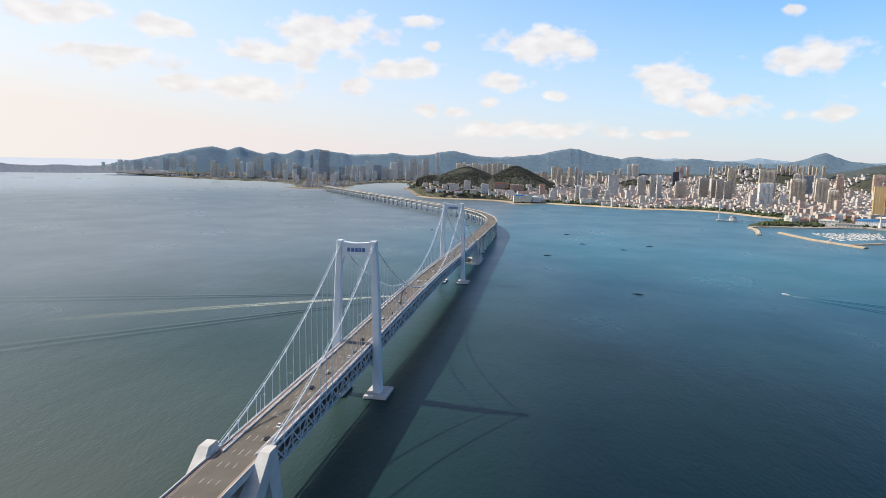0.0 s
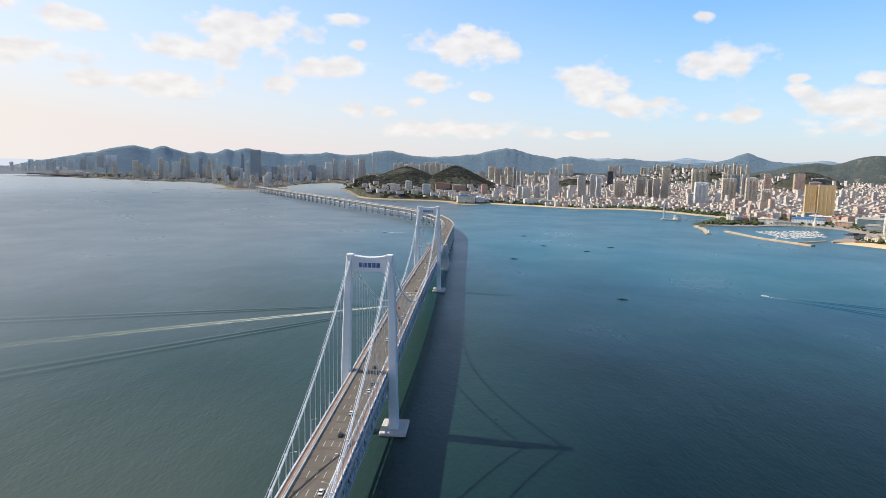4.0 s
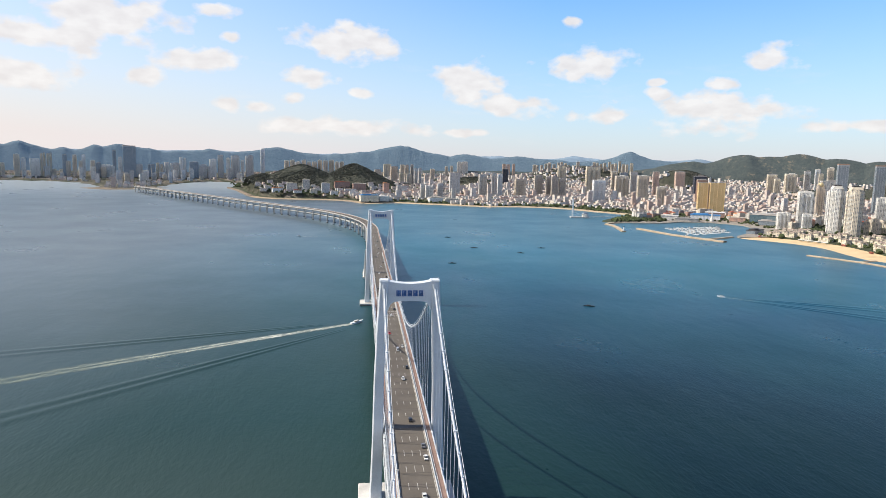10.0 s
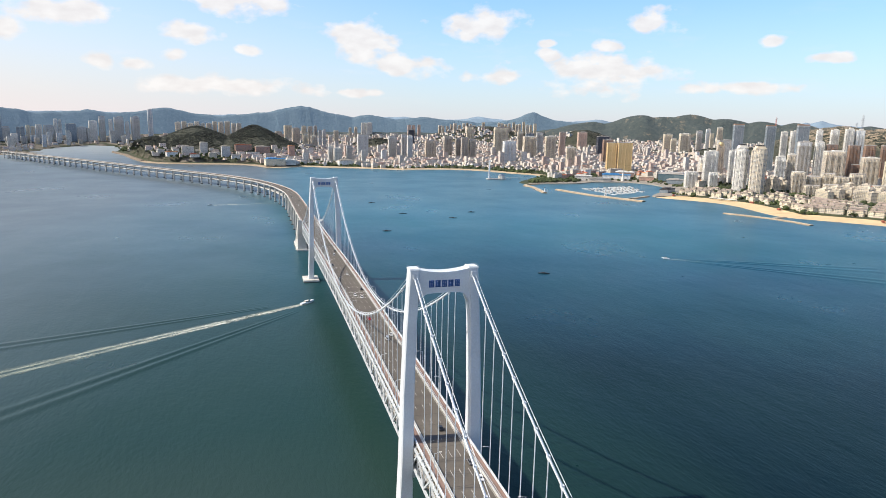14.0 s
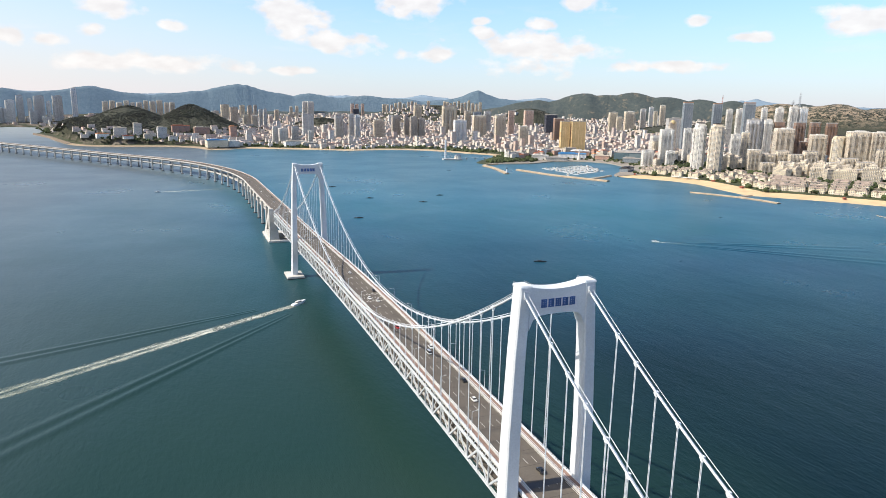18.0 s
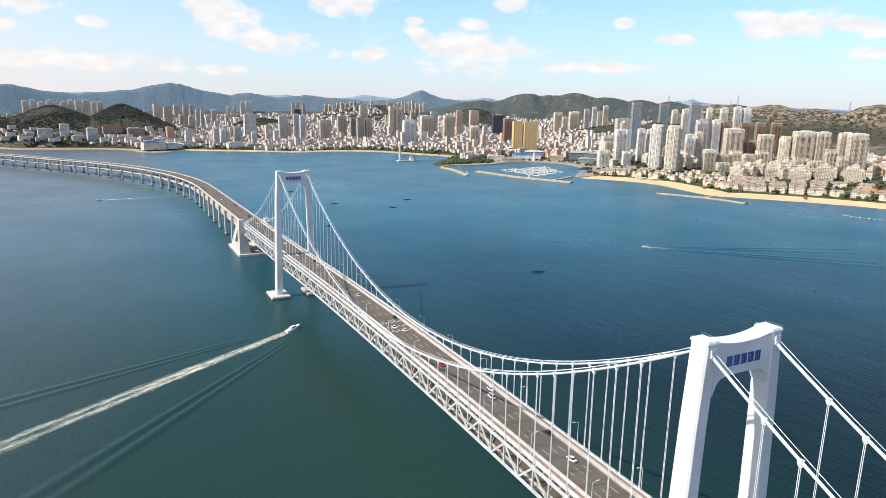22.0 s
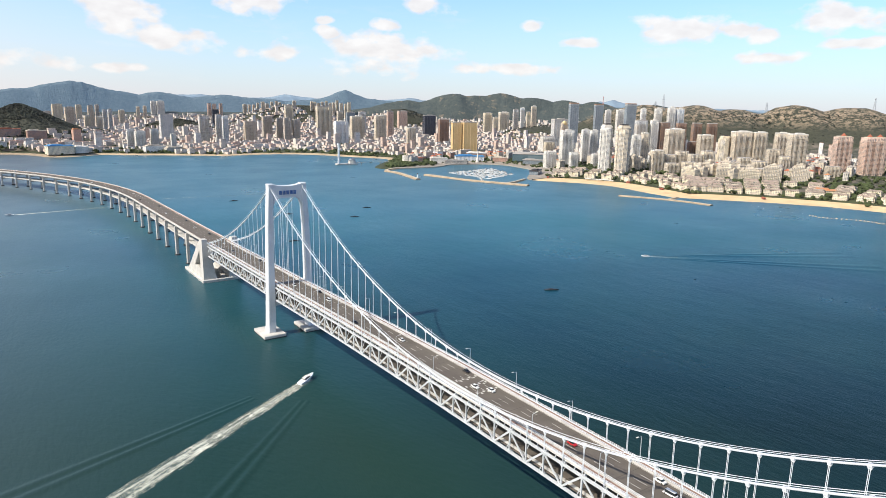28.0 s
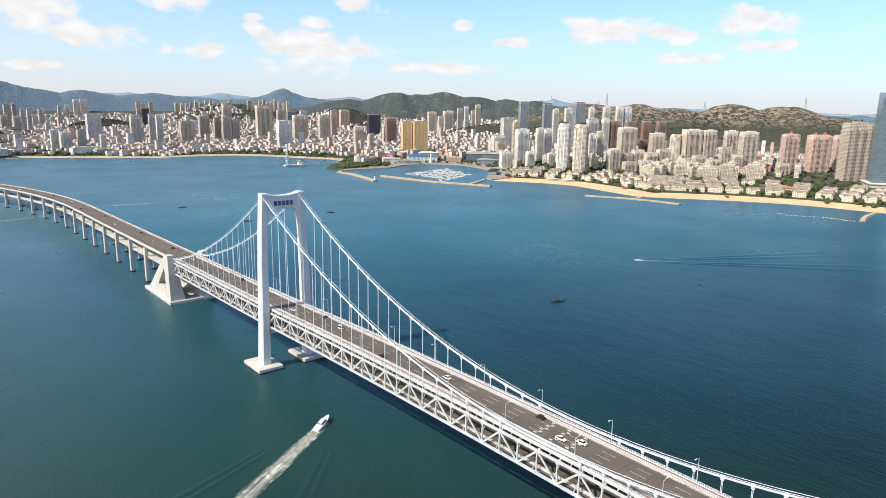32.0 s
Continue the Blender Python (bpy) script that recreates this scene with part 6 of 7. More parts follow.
# ---- harbour works ----
def rubble(name, pts, width, top, label):
    """A stone mole along these points, with sloping sides and a paved crest."""
    t = thing(name, label, "breakwater")
    fine = []
    for (x0, y0), (x1, y1) in zip(pts, pts[1:]):
        k = max(1, int(math.hypot(x1 - x0, y1 - y0) / 9))
        fine += [(x0 + (x1 - x0) * i / k, y0 + (y1 - y0) * i / k) for i in range(k)]
    fine.append(pts[-1])
    p = np.array(fine, float)
    for _ in range(2):
        p[1:-1] = (p[:-2] + 2 * p[1:-1] + p[2:]) / 4
    g = np.gradient(p, axis=0)
    g /= np.hypot(g[:, 0], g[:, 1])[:, None] + 1e-9
    nrm = np.stack([g[:, 1], -g[:, 0]], 1)
    bm, last = bmesh.new(), None
    for q, m in zip(p, nrm):
        row = []
        for o, z in ((-width * 0.72, -1.0), (-width * 0.5, top * 0.55), (-width * 0.4, top), (width * 0.4, top), (width * 0.5, top * 0.55), (width * 0.72, -1.0)):
            j = 0.7 * noise.noise((q[0] * 0.2 + o, q[1] * 0.2, z))
            row.append(bm.verts.new((q[0] + m[0] * (o + j), q[1] + m[1] * (o + j), z + 0.25 * j)))
        if last:
            for i in range(5):
                bm.faces.new((last[i], row[i], row[i + 1], last[i + 1]))
        else:
            bm.faces.new(row)
        last = row
    bm.faces.new(last[::-1])
    part("mole", bm, ROCK, t)
    bm, last = bmesh.new(), None
    for q, m in zip(p, nrm):
        row = [bm.verts.new((q[0] + m[0] * o, q[1] + m[1] * o, z)) for o, z in ((-width * 0.34, top - 0.3), (-width * 0.34, top + 0.45), (width * 0.34, top + 0.45), (width * 0.34, top - 0.3))]
        if last:
            for i in range(3):
                bm.faces.new((last[i], row[i], row[i + 1], last[i + 1]))
        last = row
    part("crest", bm, PAVING_SAND, t, "sand-coloured paved crest")
    return t


PAVING_SAND = plain("sand_paving", (0.47, 0.40, 0.30), 0.9, 0.0, 0.15, 0.08, 0.8)
rubble("breakwater", [(760, 1580), (716, 1560), (692, 1530), (698, 1490), (690, 1440), (660, 1318)], 11, 3.0, "curved stone breakwater with a small light at its end")
rubble("breakwater", [(735, 1400), (748, 1310), (758, 1248), (795, 1152), (816, 1102)], 13, 2.8, "long stone breakwater sheltering the marina")
rubble("breakwater", [(795, 1152), (840, 1172), (895, 1205)], 9, 2.6, "short stone mole joining the beach")
rubble("groyne", [(864, 883), (886, 838), (904, 795), (912, 750), (912, 706)], 9, 1.8, "low stone groyne off the sand beach")
rubble("groyne", [(904, 796), (925, 803), (950, 808)], 8, 1.6, "short stone link from groyne to beach")
rubble("groyne", [(985, 432), (1040, 446), (1110, 452)], 8, 1.6, "low stone groyne off the sand beach")

light = thing("harbour_light", "small white harbour light on the breakwater end", "lighthouse", pose(661, 1322, 3.2))
bm = bmesh.new()
bm_cyl(bm, 2.0, 0, 10, 10, 1.3)
part("tower", bm, WHITE, light)
bm = bmesh.new()
bm_cyl(bm, 1.7, 10, 12.5, 10, 1.2)
part("lantern", bm, DARK, light)

# pier with a pylon tower and a domed house
pier = thing("pier", "white pier with a twin-legged pylon and a domed house", "pier", pose(667, 1762, 0, 0, 0, -8))
bm = bmesh.new()
bm_box(bm, 62, 24, 3.2, pose(24, 4, 0.4))
part("platform", bm, CONCRETE, pier)
for s in (-1, 1):
    bm = bmesh.new()
    bm_box(bm, 3.4, 3.4, 56, pose(0, s * 4.5, 3.6), 0.75)
    part("pylon_leg", bm, WHITE, pier)
for z in (16, 30, 44, 54):
    bm = bmesh.new()
    bm_box(bm, 2.0, 9, 1.6, pose(0, 0, z))
    part("pylon_tie", bm, WHITE, pier)
bm = bmesh.new()
bm_box(bm, 4.2, 12, 4, pose(0, 0, 58))
part("pylon_head", bm, WHITE, pier)
bm = bmesh.new()
bm_cyl(bm, 11, 3.4, 12, 14)
part("house", bm, FACADES["palewall"], pier)
bm = bmesh.new()
bmesh.ops.create_uvsphere(bm, u_segments=14, v_segments=8, radius=10.5, matrix=pose(0, 0, 0))
bmesh.ops.scale(bm, vec=(1, 1, 0.62), verts=bm.verts)
bmesh.ops.translate(bm, vec=(0, 0, 12), verts=bm.verts)
part("dome", bm, FACADES["glass"], pier, "grey-blue dome roof")
for o in pier.children:
    if o.name.startswith(("house", "dome")):
        o.location = (42, 4, 0)
bm = bmesh.new()
bm_box(bm, 150, 3.5, 1.0, pose(128, 0, 5.5))
part("footbridge", bm, CONCRETE, pier)
for x in (70, 100, 130, 160, 190):
    bm = bmesh.new()
    bm_box(bm, 2.2, 2.2, 7, pose(x, 0, -1.2))
    bm_box(bm, 7, 3.6, 0.9, pose(x, 0, 4.7))
    part("pier_post", bm, CONCRETE, pier)

# ferris wheel in the park
wheel = thing("ferris_wheel", "white ferris wheel standing in the seaside park", "ferris wheel", pose(985, 1735, gz(985, 1735), 0, 0, 60))
R_W = 19.0
bm = bmesh.new()
for y in (-1.2, 1.2):
    for i in range(28):
        a, b = 2 * math.pi * i / 28, 2 * math.pi * (i + 1) / 28
        bm_beam(bm, (R_W * math.cos(a), y, 22 + R_W * math.sin(a)), (R_W * math.cos(b), y, 22 + R_W * math.sin(b)), 0.5)
part("rim", bm, WHITE, wheel)
for i in range(14):
    a = 2 * math.pi * i / 14
    bm = bmesh.new()
    bm_beam(bm, (0, 0, 22), (R_W * math.cos(a), 0, 22 + R_W * math.sin(a)), 0.35)
    part("spoke", bm, WHITE, wheel)
    bm = bmesh.new()
    bm_box(bm, 2.0, 2.0, 2.4, pose((R_W + 1) * math.cos(a), 0, 21 + (R_W + 1) * math.sin(a) - 1.4))
    part("cabin", bm, ROOFS["white"], wheel)
for s in (-1, 1):
    for dx in (-9, 9):
        bm = bmesh.new()
        bm_beam(bm, (dx, s * 5, 0), (0, s * 1.6, 22), 0.8)
        part("support", bm, WHITE, wheel)

# white spire by the amusement hall
spire = thing("spire", "white pointed spire beside the amusement hall", "spire", pose(1085, 1640, gz(1085, 1640)))
bm = bmesh.new()
bm_cyl(bm, 6, 0, 12, 12, 4)
part("base", bm, ROOFS["white"], spire)
bm = bmesh.new()
bm_cyl(bm, 3.2, 11.5, 38, 12, 0.5)
part("shaft", bm, ROOFS["white"], spire)


# red crane at work on a glass tower
crane = thing("tower_crane", "red lattice tower crane on top of a glass tower", "crane", pose(1807, 1790, 186, 0, 0, 35))
CRANE_RED = plain("red_crane_paint", (0.45, 0.13, 0.10), 0.6, 0.0, 0.15, 0.3, 2.0)
bm = bmesh.new()
for sx in (-1, 1):
    for sy in (-1, 1):
        bm_beam(bm, (sx * 1.2, sy * 1.2, 0), (sx * 1.2, sy * 1.2, 30), 0.6)
for k in range(7):
    bm_beam(bm, (-1.2, -1.2, 4 * k), (1.2, -1.2, 4 * k + 4), 0.4)
    bm_beam(bm, (-1.2, 1.2, 4 * k + 4), (1.2, 1.2, 4 * k), 0.4)
part("mast", bm, CRANE_RED, crane)
bm = bmesh.new()
for y in (-0.8, 0.8):
    bm_beam(bm, (-8, y, 30), (22, y, 30), 0.7)
bm_beam(bm, (0, 0, 36), (22, 0, 30.5), 0.3)
bm_beam(bm, (0, 0, 36), (-8, 0, 30.5), 0.3)
bm_beam(bm, (0, 0, 30), (0, 0, 36), 0.9)
part("jib", bm, CRANE_RED, crane)
bm = bmesh.new()
bm_box(bm, 2.6, 2.4, 2.6, pose(-7, 0, 27.6))
part("counterweight", bm, ROOFS["grey"], crane)


# ---- power pylons on the hills ----
def pylon(x, y, h):
    t = thing("power_pylon", "grey lattice power pylon on the wooded hill", "pylon", pose(x, y, gz(x, y) - 1.5), "power pylons")
    for sx in (-1, 1):
        for sy in (-1, 1):
            bm = bmesh.new()
            bm_beam(bm, (sx * 5, sy * 5, 0), (sx * 0.8, sy * 0.8, h), 0.7)
            part("leg", bm, STEEL, t)
    for k, z in enumerate((h * 0.66, h * 0.78, h * 0.9)):
        bm = bmesh.new()
        bm_beam(bm, (-11 + 2 * k, 0, z), (11 - 2 * k, 0, z), 0.8)
        part("arm", bm, STEEL, t)
    bm = bmesh.new()
    for i in range(6):
        z0, z1 = h * i / 8, h * (i + 1) / 8
        w0, w1 = 5 - 4.2 * z0 / h, 5 - 4.2 * z1 / h
        for sy in (-1, 1):
            bm_beam(bm, (-w0, sy * w0, z0), (w1, sy * w1, z1), 0.45)
            bm_beam(bm, (w0, sy * w0, z0), (-w1, sy * w1, z1), 0.45)
    part("bracing", bm, STEEL, t)


for x, y, h in ((2476, 2019, 72), (2790, 1690, 46), (3010, 1330, 62), (2600, 2160, 45)):
    pylon(x, y, h)


# ---- boats and wakes ----
def wake_material():
    m, n, l, b = mat_nodes("wake_foam", 0.85)
    p = tex_pos(n)
    uv = n.new("ShaderNodeUVMap").outputs[0]
    sep = n.new("ShaderNodeSeparateXYZ")
    l.new(uv, sep.inputs[0])
    off = math_node(n, l, "ABSOLUTE", math_node(n, l, "SUBTRACT", math_node(n, l, "MULTIPLY", sep.outputs["X"], 2.0), 1.0))
    core = math_node(n, l, "SUBTRACT", 1.0, off)
    lane = math_node(n, l, "SUBTRACT", 0.85, math_node(n, l, "MULTIPLY", math_node(n, l, "ABSOLUTE", math_node(n, l, "SUBTRACT", off, 0.42)), 2.1))
    old = math_node(n, l, "MULTIPLY", math_node(n, l, "SUBTRACT", sep.outputs["Y"], 0.12), 4.0, True)
    edge = math_node(n, l, "ADD", math_node(n, l, "MULTIPLY", core, math_node(n, l, "SUBTRACT", 1.0, old)), math_node(n, l, "MULTIPLY", lane, old))
    fade = math_node(n, l, "POWER", math_node(n, l, "SUBTRACT", 1.0, math_node(n, l, "MULTIPLY", sep.outputs["Y"], 0.86)), 1.15)
    froth = noise_tex(n, l, p, 0.5, 6.0, 0.7)
    run = n.new("ShaderNodeCombineXYZ")
    l.new(math_node(n, l, "MULTIPLY", sep.outputs["X"], 7.0), run.inputs[0])
    l.new(math_node(n, l, "MULTIPLY", sep.outputs["Y"], 26.0), run.inputs[1])
    streak = noise_tex(n, l, run.outputs[0], 1.0, 5.0, 0.6)
    a = math_node(n, l, "ADD", math_node(n, l, "MULTIPLY", edge, 0.85), math_node(n, l, "MULTIPLY", math_node(n, l, "SUBTRACT", froth, 0.50), 1.8))
    a = math_node(n, l, "ADD", a, math_node(n, l, "MULTIPLY", math_node(n, l, "SUBTRACT", streak, 0.47), 2.6))
    a = math_node(n, l, "MULTIPLY", math_node(n, l, "MULTIPLY", a, fade, True), 0.95, True)
    l.new(a, b.inputs["Alpha"])
    l.new(mix(n, l, math_node(n, l, "MULTIPLY", sep.outputs["Y"], 1.3, True), (0.80, 0.82, 0.76), (0.40, 0.46, 0.34)), b.inputs["Base Color"])
    return m


WAKE = wake_material()


def foam_strip(name, start, way, length, w0, w1, label, bend=0.0):
    """A foam trail on the water that starts at the stern and widens along way."""
    bm = bmesh.new()
    uvl = bm.loops.layers.uv.verify()
    d = Vector((way[0], way[1], 0)).normalized()
    k, rows = 40, []
    for i in range(k + 1):
        u = i / k
        a = bend * u * u
        dd = Vector((d.x * math.cos(a) - d.y * math.sin(a), d.x * math.sin(a) + d.y * math.cos(a), 0))
        c = Vector((start[0], start[1], 0.12)) + dd * length * u
        s = Vector((-dd.y, dd.x, 0))
        w = w0 + (w1 - w0) * u ** 0.8
        rows.append((u, [bm.verts.new(c + s * w * f) for f in (-0.5, -0.17, 0.17, 0.5)]))
    for (u0, a), (u1, b) in zip(rows, rows[1:]):
        for j in range(3):
            f = bm.faces.new((a[j], a[j + 1], b[j + 1], b[j]))
            for lp, uv in zip(f.loops, ((j / 3, u0), ((j + 1) / 3, u0), ((j + 1) / 3, u1), (j / 3, u1))):
                lp[uvl].uv = uv
    me = bpy.data.meshes.new(name)
    bm.to_mesh(me)
    bm.free()
    me.materials.append(WAKE)
    return tagged(new(name, me), label, "wake", "", "stuff")


def wave_arm(start, way, length, label):
    """Low bow waves: three long ridges of water."""
    bm = bmesh.new()
    d = Vector((way[0], way[1], 0)).normalized()
    s = Vector((-d.y, d.x, 0))
    k, last = 30, None
    for i in range(k + 1):
        u = i / k
        c = Vector((start[0], start[1], 0)) + d * length * u
        w = 8 + 40 * u
        row = []
        for j in range(19):
            f = j / 18
            z = 0.04 + (0.22 + 0.60 * min(1, u * 3) * (1 - 0.5 * u)) * math.sin(math.pi * f) * (0.5 - 0.5 * math.cos(f * math.pi * 4))
            row.append(bm.verts.new(c + s * w * (f - 0.5) + Vector((0, 0, z))))
        if last:
            for j in range(18):
                bm.faces.new((last[j], last[j + 1], row[j + 1], row[j]))
        last = row
    return solid("bow_wave", bm, WATER, label, "wave", "stuff", smooth=True)


def motor_boat(at, length, label, hull, group="boats"):
    t = thing("motor_boat", label, "boat", at, group)
    L, W = length, length * 0.28
    bm, last = bmesh.new(), None
    for u, w, zb in ((0, 0.86, -0.3), (0.3, 1.0, -0.4), (0.65, 0.9, -0.3), (0.88, 0.5, 0.1), (1.0, 0.04, 0.7)):
        x = -L / 2 + L * u
        zt = W * 0.32 + W * 0.16 * u
        row = [bm.verts.new((x, s * W * 0.5 * w * g, z)) for s, g, z in ((-1, 0.7, zb), (-1, 1, zt), (1, 1, zt), (1, 0.7, zb))]
        if last:
            for j in range(4):
                bm.faces.new((last[j], last[(j + 1) % 4], row[(j + 1) % 4], row[j]))
        else:
            bm.faces.new(row)
        last = row
    bm.faces.new(last[::-1])
    part("hull", bm, hull, t)
    bm = bmesh.new()
    bm_box(bm, L * 0.36, W * 0.66, W * 0.34, pose(-L * 0.04, 0, W * 0.34), 0.82)
    cabin = part("cabin", bm, ROOFS["white"] if hull is not DARK else ROOFS["dark"], t)
    bm = bmesh.new()
    bm_box(bm, L * 0.34, W * 0.68, W * 0.12, pose(-L * 0.04, 0, W * 0.45), 0.96)
    part("windscreen", bm, DARK, cabin, "dark glass")
    return t


BX, BY, HEAD = -27.0, 367.0, 32.0
motor_boat(pose(BX, BY, 0.4, 0, -4, HEAD), 15, "white motor yacht speeding towards the bridge with a long foam wake", WHITE)
back = (-0.85, -0.527)
foam_strip("wake", (BX - 2, BY - 1.5), back, 420, 6, 26, "long white foam wake trailing over the sea", 0.03)
foam_strip("wake", (BX + 3, BY + 2), back, 90, 6, 11, "dense white foam behind the motor yacht")
wave_arm((BX - 12, BY - 26), (-0.70, -0.715), 460, "dark bow waves spreading from the wake")
wave_arm((BX - 36, BY - 6), (-0.945, -0.327), 480, "dark bow waves spreading from the wake")

motor_boat(pose(452, 489, 0.2, 0, -2, 140), 10, "small white motor boat with a foam wake", WHITE)
foam_strip("wake", (456, 486), (0.80, -0.60), 60, 2.0, 3.5, "thin foam wake of a small motor boat", -0.25)
wave_arm((468, 467), (0.72, -0.69), 230, "faint bow waves behind the small motor boat")
wave_arm((476, 477), (0.88, -0.47), 230, "faint bow waves behind the small motor boat")
motor_boat(pose(-160, 1170, 0.2, 0, -2, 190), 12, "small white boat with a long thin wake", WHITE)
foam_strip("wake", (-154, 1171), (0.99, 0.13), 205, 6, 8, "white foam wake beside the viaduct", 0.12)
foam_strip("wake", (70, 1252), (1.0, -0.07), 330, 2.4, 7, "long thin foam wake near the viaduct", -0.04)
for x, y, a in ((253, 440, -28), (132, 780, -12), (205, 984, -20), (284, 910, -35), (345, 985, -16), (175, 1168, -8)):
    motor_boat(pose(x, y, 0.0, 0, 0, a) @ Matrix.Diagonal((1, 0.8, 0.6, 1)), 14, "small dark fishing boat drifting on the bay", DARK)


GREY_SHADE = plain("dark_yacht_glass", (0.06, 0.07, 0.08), 0.3, 0.0, 0.1, 0.5, 3.0)


def sail_boat(at, length):
    t = thing("moored_boat", "white yacht moored in the marina", "boat", at, "marina boats")
    bm = bmesh.new()
    bm_prism(bm, [(-length / 2, -length * 0.13), (length * 0.15, -length * 0.15), (length / 2, 0), (length * 0.15, length * 0.15), (-length / 2, length * 0.13)], -0.2, 1.6)
    part("hull", bm, STEEL, t)
    bm = bmesh.new()
    bm_box(bm, length * 0.4, length * 0.2, 1.5, pose(-length * 0.05, 0, 1.5), 0.8)
    part("cabin", bm, ROOFS["grey"], t)
    if length > 16:
        bm = bmesh.new()
        bm_cyl(bm, 0.13, 1.5, length * 1.05, 6)
        part("mast", bm, STEEL, t)
    else:
        bm = bmesh.new()
        bm_box(bm, length * 0.24, length * 0.17, 1.1, pose(-length * 0.08, 0, 2.9), 0.85)
        part("flybridge", bm, GREY_SHADE, t, "dark glazed flybridge")
    return t


boat0 = sail_boat(pose(792, 1240, 0, 0, 0, 70), 15)
boat1 = sail_boat(pose(806, 1262, 0, 0, 0, 70), 20)
rb = random.Random(11)
A, B, C, D = Vector((824, 1250)), Vector((960, 1318)), Vector((1018, 1482)), Vector((818, 1425))
for row in range(10):
    for k in range(14):
        if rb.random() < 0.30:
            continue
        u, v = (row + 0.5) / 10, (k + rb.uniform(0.3, 0.7)) / 14
        x, y = (A * (1 - u) + D * u) * (1 - v) + (B * (1 - u) + C * u) * v
        if float(inland([x], [y])[0]) > -14:
            continue
        copy_thing(boat0 if rb.random() < 0.75 else boat1, pose(x, y, 0, 0, 0, 112 + rb.uniform(-6, 6) + (180 if rb.random() < 0.5 else 0)) @ Matrix.Diagonal((0.72, 0.62, 0.85, 1)))
for row in range(5):
    u = (2 * row + 1) / 10
    p, q = A * (1 - u) + D * u, B * (1 - u) + C * u
    dock = thing("jetty", "narrow floating jetty between the moored yachts", "jetty", pose((p.x + q.x) / 2, (p.y + q.y) / 2, 0, 0, 0, math.degrees(math.atan2(q.y - p.y, q.x - p.x))), "marina jetties")
    bm = bmesh.new()
    bm_box(bm, (q - p).length * 0.94, 2.4, 0.8, pose(0, 0, 0))
    part("deck", bm, CONCRETE, dock)

# float line off the beach
for i in range(44):
    u = i / 43
    x, y = (985 - 26 * math.sin(u * 3.1) + 8 * math.sin(u * 17), 690 - 250 * u)
    if i % 3 and i < 24:
        continue
    bm = bmesh.new()
    bmesh.ops.create_icosphere(bm, subdivisions=1, radius=0.6 if i < 24 else 1.6, matrix=pose(x, y, 0.2))
    if i < 24:
        solid("buoy", bm, WHITE, "white float of the swimming line off the beach", "buoy", "", "swimming line")
    else:
        for v in bm.verts:
            v.co += Vector((2.4 * noise.noise(v.co * 0.9), 2.4 * noise.noise(v.co * 0.9 + Vector((7, 3, 1))), 0.5 * noise.noise(v.co * 1.3)))
        solid("rock", bm, PAVING_SAND, "pale brown rock awash off the beach", "rock", "", "rocks off the beach")


# ---- on the beach ----
awning = thing("beach_awning", "long white awning on posts at the back of the sand beach", "awning", pose(1018, 1076, gz(1018, 1076) + 0.1, 0, 0, math.degrees(math.atan2(-66, 27))))
bm = bmesh.new()
bm_prism(bm, [(-3.5, 0), (0, 0.9), (3.5, 0), (3.5, -0.2), (-3.5, -0.2)], -35, 35, Matrix(((0, 0, 1, 0), (1, 0, 0, 0), (0, 1, 0, 3.6), (0, 0, 0, 1))))
part("canopy", bm, ROOFS["white"], awning, "white fabric canopy")
for k in range(8):
    for sy in (-3, 3):
        bm = bmesh.new()
        bm_cyl(bm, 0.12, -0.6, 3.5, 6)
        p = part("post", bm, STEEL, awning)
        p.location = (-33 + k * 9.4, sy, 0)
KIOSK_RED = plain("dark_red_kiosk_paint", (0.26, 0.075, 0.06), 0.7, 0.0, 0.15, 0.3, 2.0)
for kx, ky, ka in ((957, 1187, 40), (1045, 1011, 112), (1012, 893, 80), (1075, 700, 55)):
    kiosk = thing("beach_kiosk", "low dark-red wooden kiosk on the sand beach", "kiosk", pose(kx, ky, gz(kx, ky) - 0.2, 0, 0, ka), "beach kiosks")
    bm = bmesh.new()
    bm_box(bm, 9, 4.5, 2.8)
    part("hut", bm, KIOSK_RED, kiosk)
    bm = bmesh.new()
    hip_roof(bm, 9, 4.5, 2.8, 1.2, 0.7)
    part("roof", bm, ROOFS["red"], kiosk)
    bm = bmesh.new()
    bm_box(bm, 4.0, 0.2, 1.1, pose(0, -2.3, 1.0))
    part("counter", bm, ROOFS["white"], kiosk, "pale serving counter")


# ---- on the bridge ----
def street_lamp(at):
    t = thing("street_lamp", "slim grey street lamp with one arm on the bridge edge", "lamp", at, "bridge lamps")
    bm = bmesh.new()
    bm_cyl(bm, 0.17, 0, 9.6, 8, 0.1)
    part("pole", bm, STEEL, t)
    bm = bmesh.new()
    bm_beam(bm, (0, 0, 9.5), (-1.9, 0, 9.9), 0.12)
    part("arm", bm, STEEL, t)
    bm = bmesh.new()
    bm_box(bm, 1.1, 0.4, 0.2, pose(-2.3, 0, 9.85))
    part("lamp_head", bm, ROOFS["white"], t)
    return t


lamp0 = street_lamp(pose(11.05, -160, grade(-160) + 0.2))
s = -135.8
while s < SPAN + 172:
    for side in (1, -1):
        c, a = centre(s) if s > 0 else (Vector((0, s, 0)), 0.0)
        if min(abs(s), abs(s - SPAN)) > 6:
            p = across(s, side * 11.05, grade(s) + 0.2) if s > 0 else Vector((side * 11.05, s, grade(s) + 0.2))
            copy_thing(lamp0, pose(p.x, p.y, p.z, 0, 0, math.degrees(a) + (0 if side > 0 else 180)))
    s += 35.0

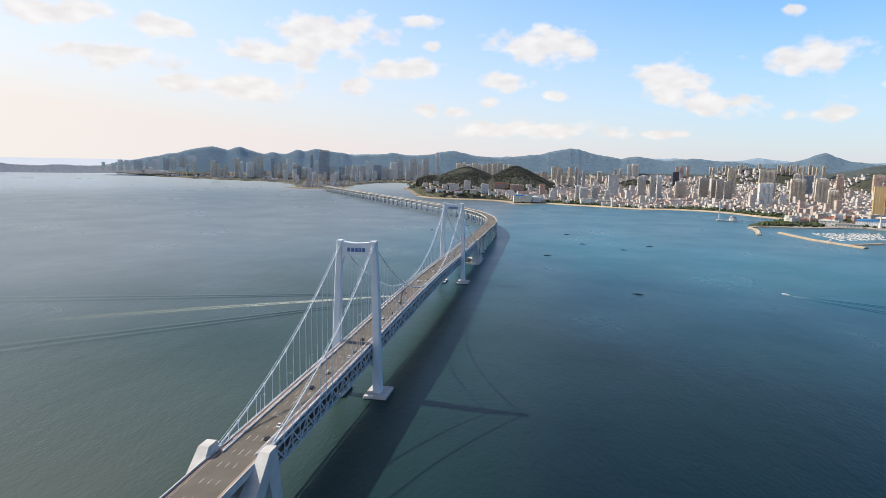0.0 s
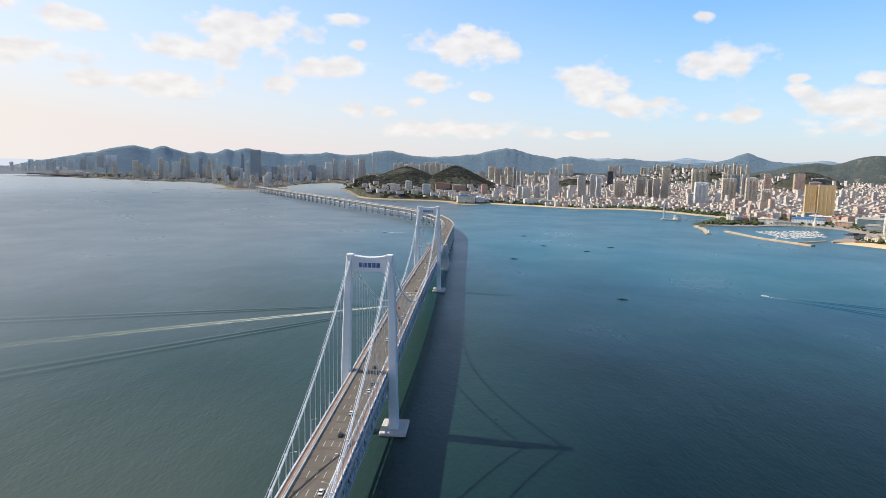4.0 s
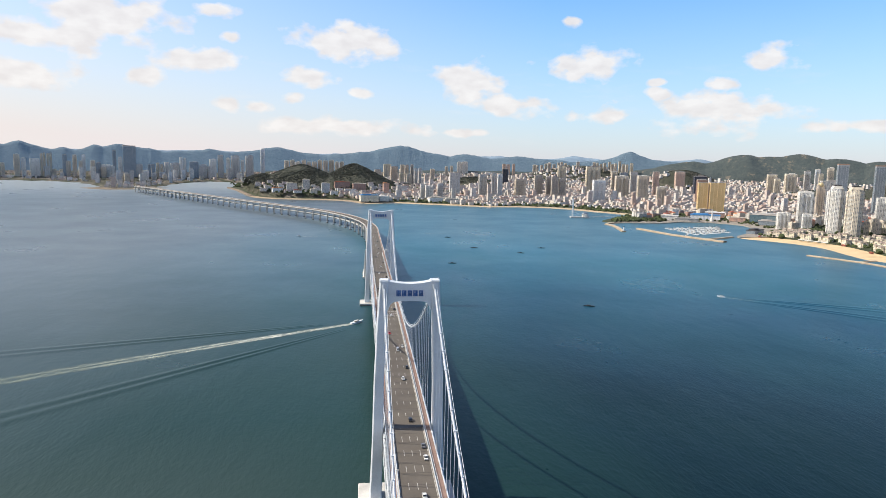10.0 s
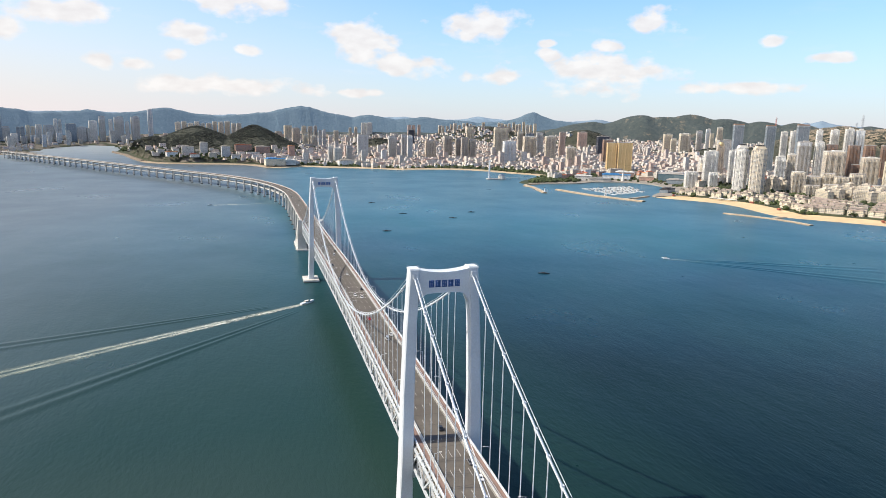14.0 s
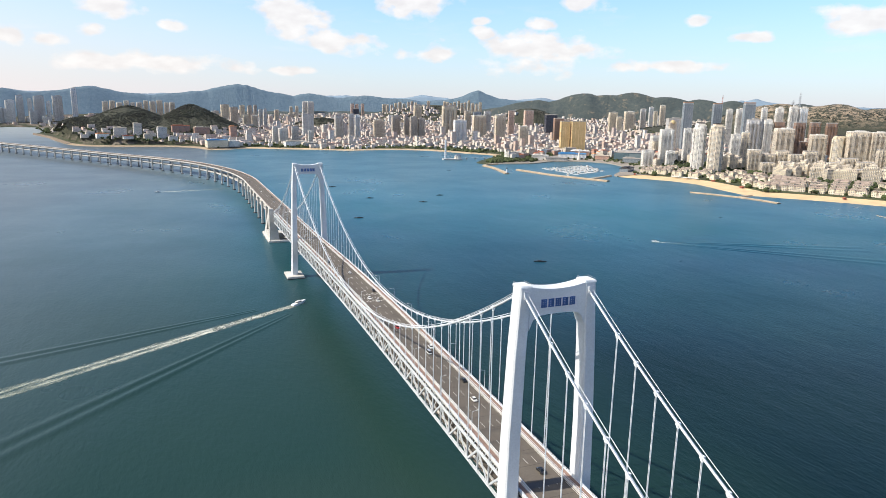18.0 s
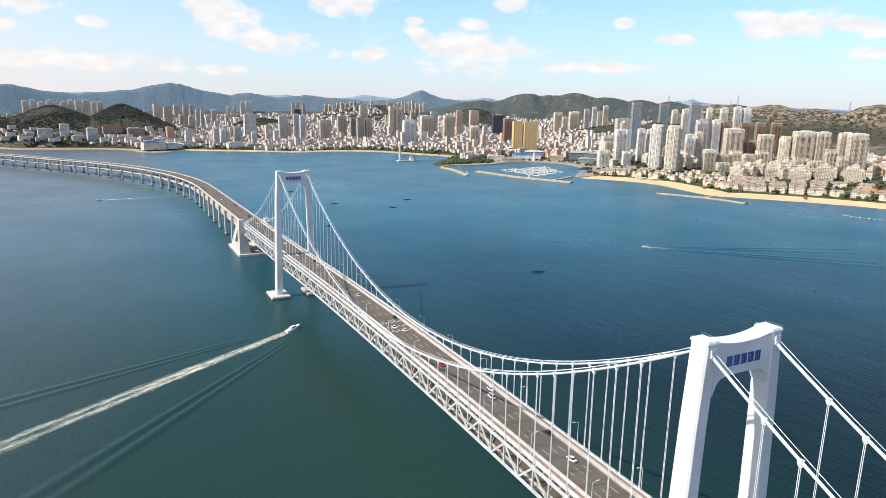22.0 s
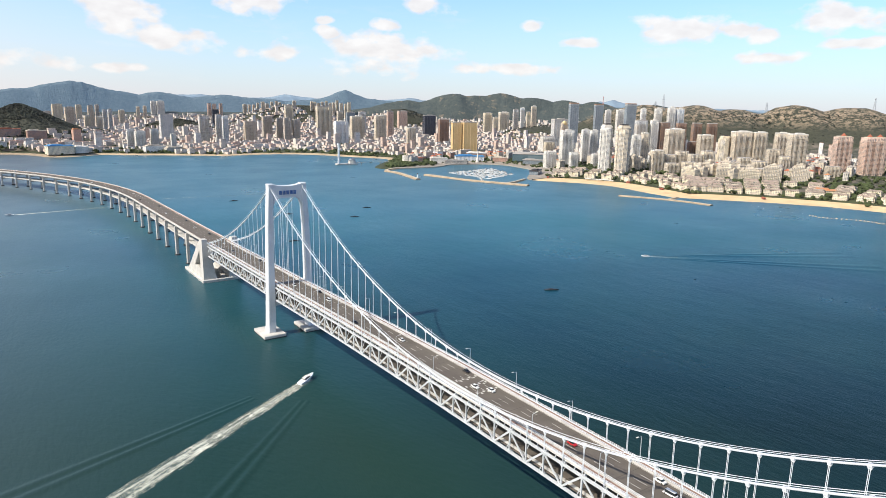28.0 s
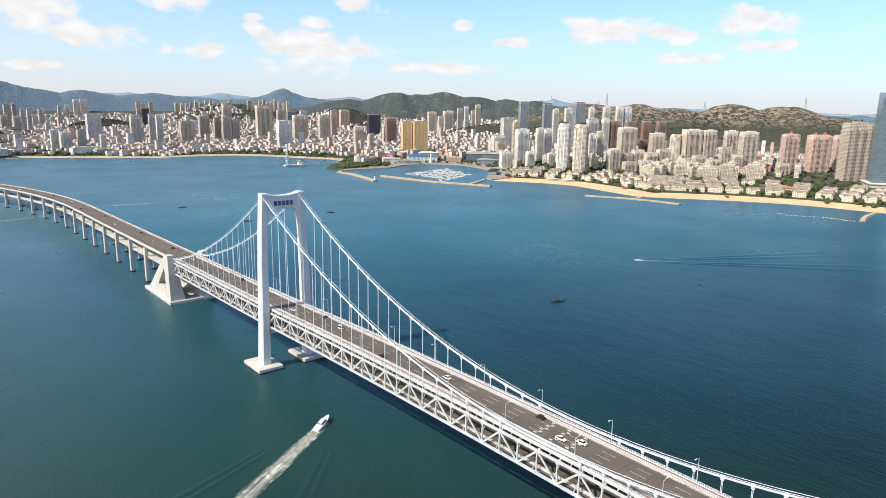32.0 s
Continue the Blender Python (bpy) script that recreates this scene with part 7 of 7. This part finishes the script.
TYRE = plain("tyre_rubber", (0.02, 0.02, 0.02), 0.9, 0.0, 0.1, 3.0, 9.0)
GLASS_DARK = plain("car_glass", (0.02, 0.025, 0.03), 0.1, 0.0, 0.1, 2.0, 9.0)


def paint(name, color):
    m = plain(name, color, 0.3, 0.0, 0.05, 0.5, 4.0)
    m.node_tree.nodes["Principled BSDF"].inputs["Coat Weight"].default_value = 0.6
    return m


bm = bmesh.new()
bm_cyl(bm, 0.34, -0.11, 0.11, 12, m=pose(0, 0, 0, 0, 90, 0))
WHEEL_MESH = mesh_of(bm, "wheel", TYRE)


def car(name, label, body_mat, long=4.6, high=0.62, van=False):
    t = thing(name, label, "car", None, "traffic on the bridge")
    bm, last = bmesh.new(), None
    prof = [(-0.5, 0.35, 0.75), (-0.47, 0.28, 0.95), (-0.2, 0.25, 1.0), (0.22, 0.25, 0.98), (0.45, 0.28, 0.78), (0.5, 0.38, 0.62)]
    for u, zb, zt in prof:
        row = [bm.verts.new((sx * 0.9, u * long, z)) for sx, z in ((-1, zb), (1, zb), (1, zt), (-1, zt))]
        if last:
            for j in range(4):
                bm.faces.new((last[j], last[(j + 1) % 4], row[(j + 1) % 4], row[j]))
        else:
            bm.faces.new(row)
        last = row
    bm.faces.new(last[::-1])
    bmesh.ops.bevel(bm, geom=bm.edges[:], offset=0.06, segments=1, affect="EDGES")
    body = part("body", bm, body_mat, t)
    bm = bmesh.new()
    bm_box(bm, 1.62, long * (0.8 if van else 0.56), high, pose(0, -long * 0.04, 0.93), 0.84, 0.66 if not van else 0.92)
    part("window_band", bm, GLASS_DARK, t, "dark car windows")
    bm = bmesh.new()
    bm_box(bm, 1.34, long * (0.74 if van else 0.36), 0.07, pose(0, -long * 0.04, 0.92 + high))
    part("roof", bm, body_mat, t)
    for sx in (-1, 1):
        for sy in (-1, 1):
            w = new("wheel", WHEEL_MESH)
            w.parent, w.location = t, (sx * 0.82, sy * long * 0.31, 0.34)
    return t


CARS = [car("car", "white saloon car driving over the bridge", paint("white_car_paint", (0.75, 0.75, 0.73))), car("car", "black saloon car driving over the bridge", paint("black_car_paint", (0.012, 0.012, 0.014))),
        car("car", "red hatchback driving over the bridge", paint("red_car_paint", (0.45, 0.02, 0.02)), 4.1), car("van", "white van driving over the bridge", paint("white_van_paint", (0.7, 0.7, 0.7)), 5.2, 0.95, True),
        car("car", "grey saloon car driving over the bridge", paint("grey_car_paint", (0.16, 0.16, 0.17)))]
for x, y, c in ((5.7, -165, 1), (5.6, -150, 0), (1.9, -96, 1), (5.6, -36, 0), (1.9, -69, 0), (5.6, -24, 4), (1.9, 6, 1), (1.9, 66, 0), (5.6, 86, 1), (1.9, 124, 3), (5.6, 131, 0), (-1.9, 166, 2), (1.9, 221, 0), (-1.9, 228, 0), (5.6, 245, 1), (1.9, 300, 0),
                (-5.6, 342, 1), (1.9, 395, 3), (5.6, 418, 1), (-1.9, 446, 0), (1.9, 505, 0), (5.6, 540, 1), (-1.9, 590, 4), (1.9, 632, 0)):
    copy_thing(CARS[c], pose(x, y, grade(y) + 0.05, 0, 0, 180 if x < 0 else 0))
for i, (s, off, c) in enumerate(((690, 4, 1), (735, 1, 0), (790, 5, 1), (860, -2, 0), (930, 4, 4), (1010, -5, 1), (1090, 2, 0), (1180, 5, 1), (1290, -3, 0), (1420, 4, 1), (1600, 2, 0), (1850, -4, 3))):
    p, a = across(s, off, grade(s) + 0.05), centre(s)[1]
    copy_thing(CARS[c], pose(p.x, p.y, p.z, 0, 0, math.degrees(a) + (180 if off < 0 else 0)))
for p in CARS:
    for o in (*p.children_recursive, p):
        bpy.data.objects.remove(o)
